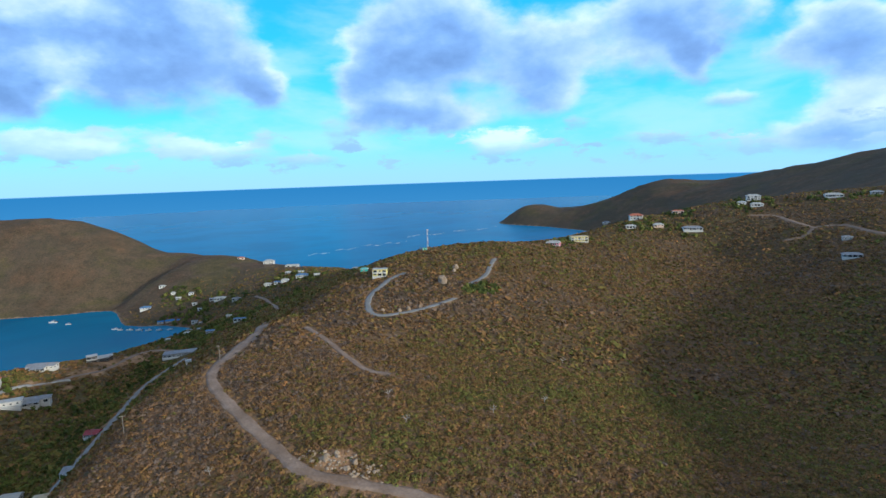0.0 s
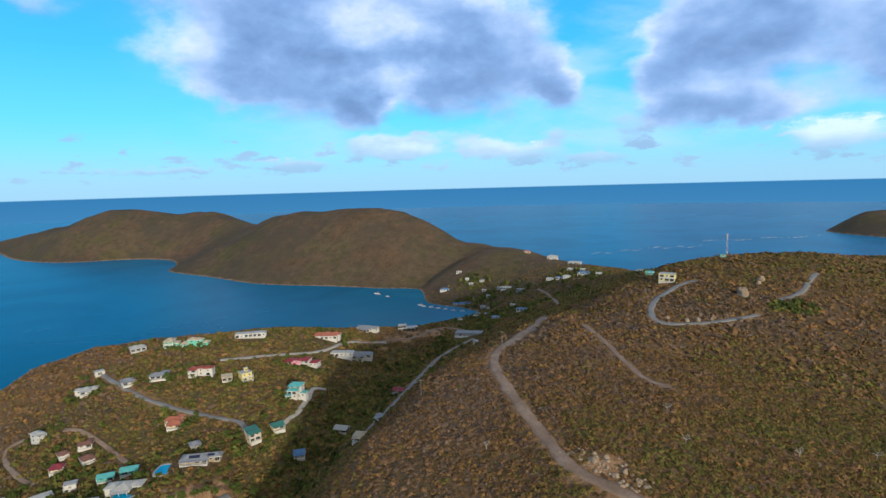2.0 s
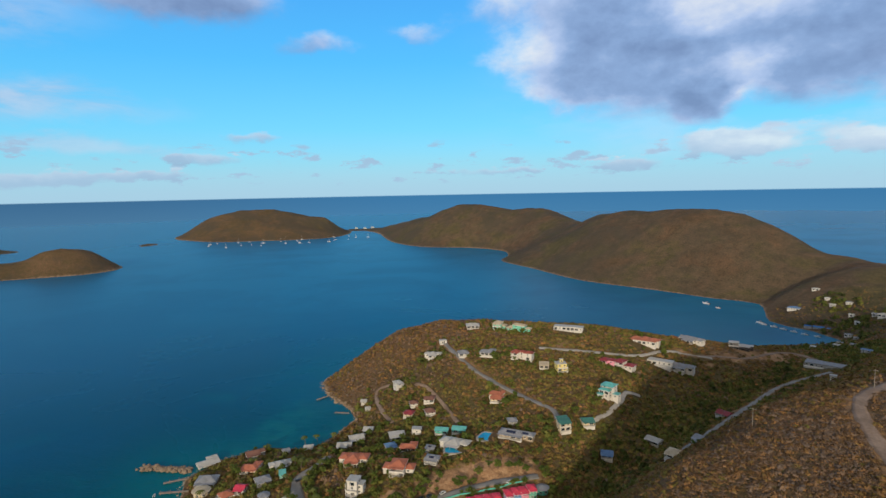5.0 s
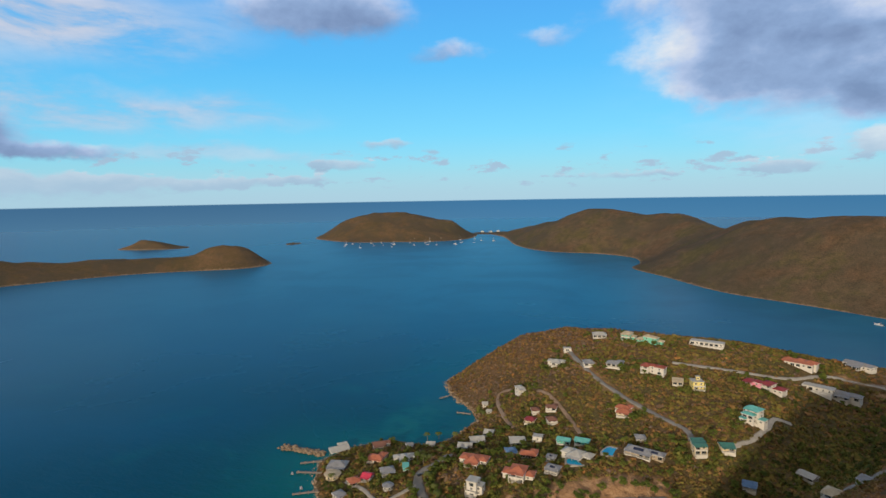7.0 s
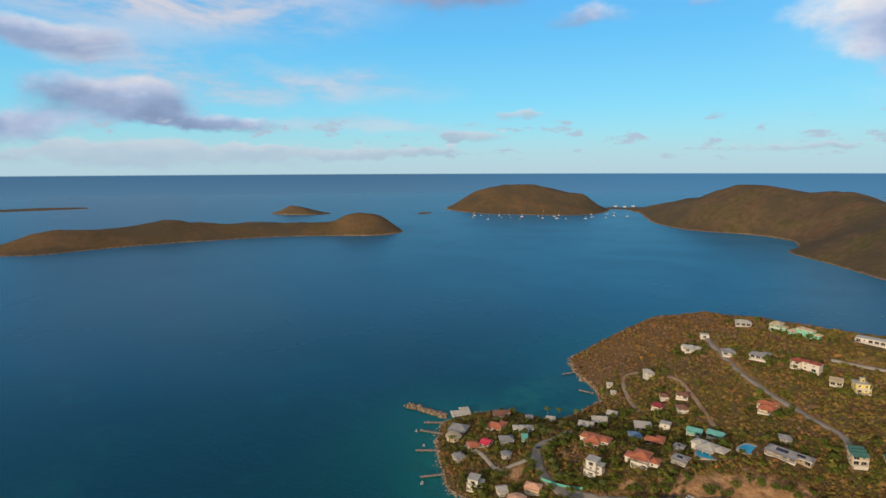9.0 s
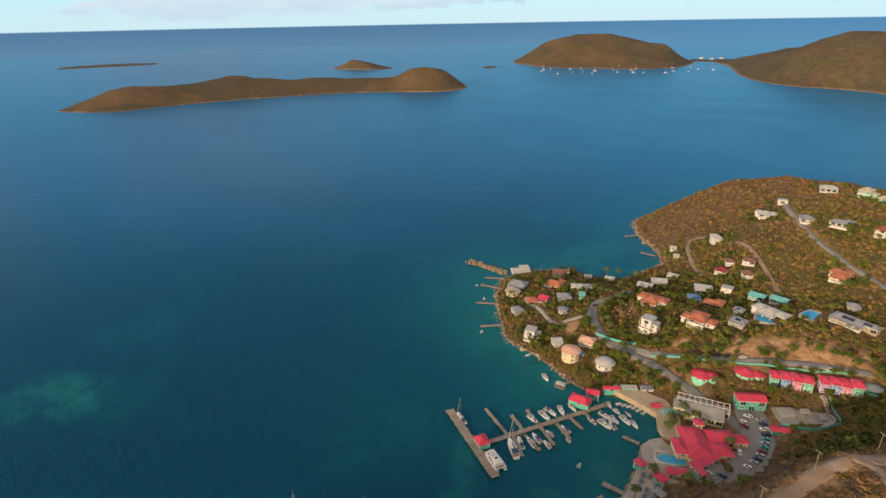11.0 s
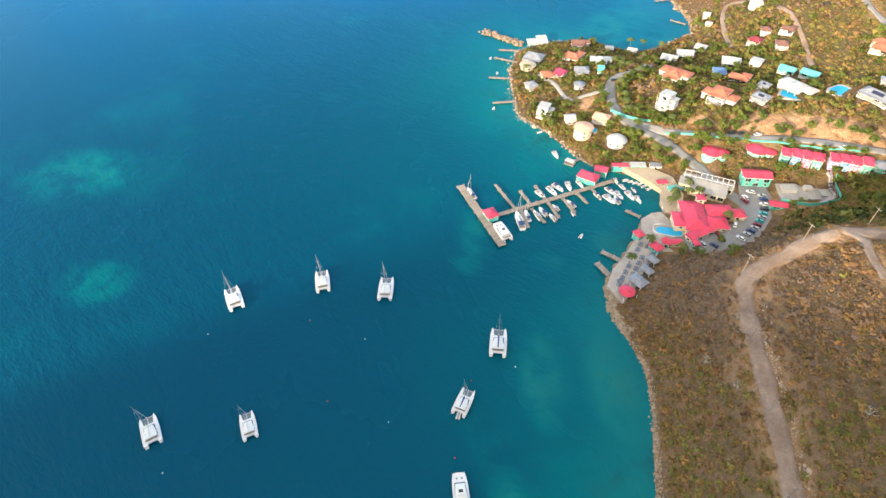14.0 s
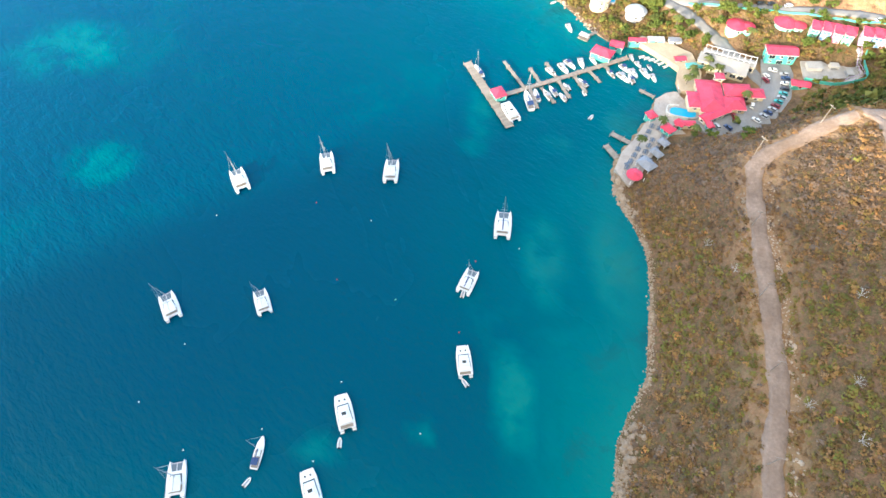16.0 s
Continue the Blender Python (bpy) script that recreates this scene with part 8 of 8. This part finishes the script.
def clumps(name, label, x, y, z, tone, k, tall, blades, leaf, seed, mat, category):
    """Ragged mounds of small leaf tufts as one mesh; k: radius, tall: height for its radius."""
    r = np.random.default_rng(seed)
    n = len(x)
    shapes = np.stack([bush_shape(seed * 10 + i, blades, leaf) for i in range(10)])
    turn = r.uniform(0, 6.283, n)
    c, s = np.cos(turn), np.sin(turn)
    v = shapes[r.integers(0, 10, n)]
    out = np.empty_like(v)
    out[..., 0] = (v[..., 0] * c[:, None, None] - v[..., 1] * s[:, None, None]) * k[:, None, None] + x[:, None, None]
    out[..., 1] = (v[..., 0] * s[:, None, None] + v[..., 1] * c[:, None, None]) * k[:, None, None] + y[:, None, None]
    out[..., 2] = v[..., 2] * (k * tall)[:, None, None] + z[:, None, None] - 0.1
    tris = n * blades
    me = bpy.data.meshes.new(name)
    me.vertices.add(tris * 3)
    me.vertices.foreach_set("co", out.astype(np.float32).ravel())
    me.loops.add(tris * 3)
    me.loops.foreach_set("vertex_index", np.arange(tris * 3, dtype=np.int32))
    me.polygons.add(tris)
    me.polygons.foreach_set("loop_start", np.arange(tris, dtype=np.int32) * 3)
    me.attributes.new("tone", "FLOAT", "POINT").data.foreach_set("value", np.repeat(tone, blades * 3).astype(np.float32))
    me.attributes.new("depth", "FLOAT", "POINT").data.foreach_set("value", np.repeat(r.random(n), blades * 3).astype(np.float32))
    me.materials.append(mat)
    me.update(calc_edges=True)
    return tagged(new(name, me), label, category, kind="stuff")


def scatter(name, label, count, r0, r1, az0, az1, size, blades, leaf, seed):
    r = np.random.default_rng(seed)
    rr = np.sqrt(r.uniform(r0 * r0, r1 * r1, count))
    aa = np.radians(r.uniform(az0, az1, count))
    x, y = -rr * np.sin(aa), rr * np.cos(aa)
    z, sd, bare_v = on_grid(ZZ, x, y), on_grid(SD, x, y), on_grid(EARTH, x, y)
    patch = lattice(x / 19, y / 19, 11) * 0.40 + lattice(x / 55, y / 55, 12) * 0.50 + lattice(x / 140, y / 140, 13) * 0.25
    ok = (sd > 2.5) & (z > 0.7) & free(x, y) & (bare_v < r.uniform(0.15, 0.95, count)) & (patch > r.uniform(-1.9, -0.4, count))
    ok &= r.random(count) < np.clip((1020 - rr) / 260, 0, 1) * np.clip((98 - np.degrees(aa)) / 8, 0, 1)
    x, y, z, patch = x[ok], y[ok], z[ok], patch[ok]
    n = len(x)
    garden = (x < -215) & (x > -470) & (y < 460) & (y > 20)
    lean = sum(g * np.exp(-((x - zx) ** 2 + (y - zy) ** 2) / zr ** 2) for zx, zy, zr, g in ZONES)
    tone = np.clip(0.47 + 0.34 * patch + lean * 1.3 + r.normal(0, 0.17, n), 0.05, 0.74)
    tone = np.where(r.random(n) < 0.015, r.uniform(0.98, 1.0, n), tone)
    tone = np.where(garden & (r.random(n) < 0.5), r.uniform(0.56, 0.76, n), tone)
    k = size * np.exp(r.normal(0, 0.28, n)) * np.where(garden, 1.1, 1.0)
    return clumps(name, label, x, y, z, tone, k, r.uniform(0.5, 1.0, n), blades, leaf, seed, SCRUB, "scrub")


scatter("scrub", "dense dry thorn scrub in olive, grey and rust", 62000, 60, 330, -42, 92, 1.35, 24, 0.27, 21)
scatter("scrub", "dense dry scrub on the middle slopes", 70000, 330, 680, -46, 94, 1.6, 11, 0.50, 22)
scatter("scrub", "far dry scrub on the ridges", 60000, 680, 1020, -46, 42, 1.7, 6, 0.55, 23)


def wood_material():
    m = bpy.data.materials.new("green thicket leaves")
    m.use_nodes = True
    n = Nodes(m.node_tree)
    tone = n.add("ShaderNodeAttribute", attribute_name="tone").outputs["Fac"]
    leaf = n.add("ShaderNodeNewGeometry").outputs["Random Per Island"]
    f = n.math("ADD", tone, n.math("MULTIPLY", n.math("SUBTRACT", leaf, 0.5), 0.40))
    col = n.ramp(f, [(0.0, (0.048, 0.062, 0.018)), (0.35, (0.080, 0.100, 0.024)), (0.65, (0.130, 0.142, 0.032)), (1.0, (0.200, 0.192, 0.048))])
    p = n.add("ShaderNodeBsdfPrincipled", {"Base Color": col, "Roughness": 0.8, "Specular IOR Level": 0.15})
    tr = n.add("ShaderNodeBsdfTranslucent", {"Color": col})
    n.add("ShaderNodeOutputMaterial", {0: n.add("ShaderNodeMixShader", {0: 0.15, 1: p, 2: tr})})
    return m


THICKET = wood_material()


def thicket(name, label, count, spots, size, blades, leaf, seed):
    """Taller green growth: count plants round (x, y, spread) spots."""
    r = np.random.default_rng(seed)
    sp = np.array(spots, float)
    i = r.integers(0, len(sp), count)
    a, d = r.uniform(0, 6.283, count), sp[i, 2] * np.sqrt(r.random(count))
    x, y = sp[i, 0] + d * np.cos(a), sp[i, 1] + d * np.sin(a)
    z, sd = on_grid(ZZ, x, y), on_grid(SD, x, y)
    ok = (sd > 3.0) & (z > 0.8) & free(x, y) & free(x + 1.8, y) & free(x - 1.8, y) & free(x, y + 1.8) & free(x, y - 1.8) & (on_grid(EARTH, x, y) < 0.5)
    x, y, z = x[ok], y[ok], z[ok]
    n = len(x)
    tone = np.clip(0.45 + 0.3 * lattice(x / 30, y / 30, 17) + r.normal(0, 0.22, n), 0, 1)
    return clumps(name, label, x, y, z, tone, size * np.exp(r.normal(0, 0.3, n)), r.uniform(0.9, 1.6, n), blades, leaf, seed, THICKET, "trees")


GARDENS = [(kx, ky, kr + 9.0) for kx, ky, kr in KEEP if -560 < kx < -262 and 5 < ky < 470 and kr > 4.2 and math.hypot(kx + 275, ky - 150) > 34]
thicket("garden_thicket", "dark green trees and shrubs between the houses", 3600, GARDENS, 1.8, 40, 0.26, 41)
VALLEY_LINE = [(float(a), float(b), 26.0) for a, b, c in glide(VALLEY_WEST, 12.0)]
thicket("valley_thicket", "dense dark green growth along the shaded valley", 1900, VALLEY_LINE, 2.0, 26, 0.34, 42)
thicket("ridge_thicket", "dark green trees among the ridge houses", 1300, [(kx, ky, kr + 16.0) for kx, ky, kr in KEEP if ky > 600 and kr > 3.5 and kx > -460 and ky < 900] + [(30, 445, 12.0), (22, 440, 10.0)], 2.6, 20, 0.40, 43)
thicket("marina_thicket", "bright green shrubs beside the car park", 70, [(-205, 116, 5.0), (-234, 150, 4.0), (-201, 86, 3.5), (-240, 121, 6.0), (-297, 85, 9.0), (-292, 80, 7.0)], 1.7, 40, 0.26, 44)


def dead_tree(seed, x, y, high):
    """A bleached leafless tree."""
    rnd = random.Random(seed)
    th = thing("dead_tree", "bleached grey leafless tree standing in the scrub", "dead tree", pose(x, y, ground(x, y) - 0.2, 0, 0, rnd.uniform(0, 360)), "dead trees")
    top = Vector((0.2, 0.1, high * 0.35))
    part("trunk", Form().bar((0, 0, 0), top, 0.16, 6, r2=0.11), DEADWOOD, th)
    for i in range(7):
        a = i * 2.4 + rnd.random()
        mid = top + Vector((math.cos(a), math.sin(a), 0.9)) * high * rnd.uniform(0.18, 0.28)
        f = Form().bar(top, mid, 0.09, 5, r2=0.06)
        for j in (-0.6, 0.1, 0.7):
            f.bar(mid, mid + Vector((math.cos(a + j), math.sin(a + j), rnd.uniform(0.2, 0.9))) * high * rnd.uniform(0.16, 0.30), 0.055, 4, r2=0.025)
        part("branch", f, DEADWOOD, th)


DEADWOOD = material("bleached wood", [(0.0, (0.30, 0.27, 0.24)), (1.0, (0.46, 0.42, 0.38))], 1.5, 0.9, (6.0, 0.25), 0.4)
for k, (dx, dy) in enumerate(((-67, 111), (-62, 101), (-50, 107.5), (-113, 90), (-46, 112), (-95, 118), (-128, 84), (20, 250), (-30, 255), (48, 270), (70, 330), (-96, 205), (-20, 232))):
    dead_tree(k + 60, dx, dy, 4.6)

# ---- shore rocks ----
def rocks(name, label, line, count, spread, size, seed, lift=0.0):
    r = np.random.default_rng(seed)
    k = r.integers(0, len(line), count)
    x = line[k, 0] + r.normal(0, spread, count)
    y = line[k, 1] + r.normal(0, spread, count)
    z = np.maximum(on_grid(ZZ, x, y), -0.3) + lift * r.random(count)
    f = Form()
    for i in range(count):
        s = size * math.exp(r.normal(0, 0.45))
        n = 6
        a0 = r.uniform(0, 6.28)
        prof = ((0.75, -0.5), (1.0, 0.05), (0.8, 0.5), (0.3, 0.75))
        f.loft([[(x[i] + s * q * math.cos(a0 + 6.283 * j / n) * r.uniform(0.75, 1.2), y[i] + s * q * math.sin(a0 + 6.283 * j / n) * r.uniform(0.75, 1.2), z[i] + s * h * 0.9) for j in range(n)] for q, h in prof])
    return tagged(new(name, f.mesh(name, ROCK)), label, "rocks", kind="stuff")


rocks("shore_rocks", "tumbled pale rocks along the waterline", glide(COAST_MAIN[:14], 1.0), 1000, 0.8, 0.25, 31)
rocks("shore_rocks", "brown rocks along the cape shore", glide(COAST_MAIN[22:30], 1.5), 800, 1.3, 0.36, 32)
rocks("shore_rocks", "pale rocks round the headland", glide(COAST_MAIN[31:37], 3.0), 420, 1.5, 0.6, 33)
rocks("breakwater_rocks", "rubble breakwater of brown rocks off the cape", glide([(-428, 14), (-437, 2), (-449, -16)], 0.8), 700, 1.7, 0.75, 34, 1.3)
rocks("road_rubble", "pale orange rubble along the cut bank of the lower road", glide([(-150, 106.5), (-131, 104.5), (-107, 103.4), (-86, 101.5), (-66, 99.4), (-50, 95), (-35, 92)], 1.0), 420, 0.9, 0.26, 36)
rocks("road_rubble", "grey rubble on the seaward edge of the lower road", glide([(-146, 96.5), (-120, 94.3), (-98, 93.6)], 1.0), 160, 0.8, 0.26, 37)
rocks("shore_rocks", "heap of pale boulders at the foot of the quay", glide([(-170, 56), (-163, 55), (-157, 57), (-150, 60)], 0.7), 260, 1.4, 0.5, 38)
rocks("shore_rocks", "pale boulders on the point", glide([(-34, 49), (-43, 50.5), (-52, 52.5), (-58, 56)], 0.7), 260, 1.3, 0.5, 39)
rocks("road_spoil", "pale rubble where the road was cut into the hill", glide([(-60, 208), (-46, 204), (-30, 199)], 1.0), 160, 2.6, 0.55, 35)
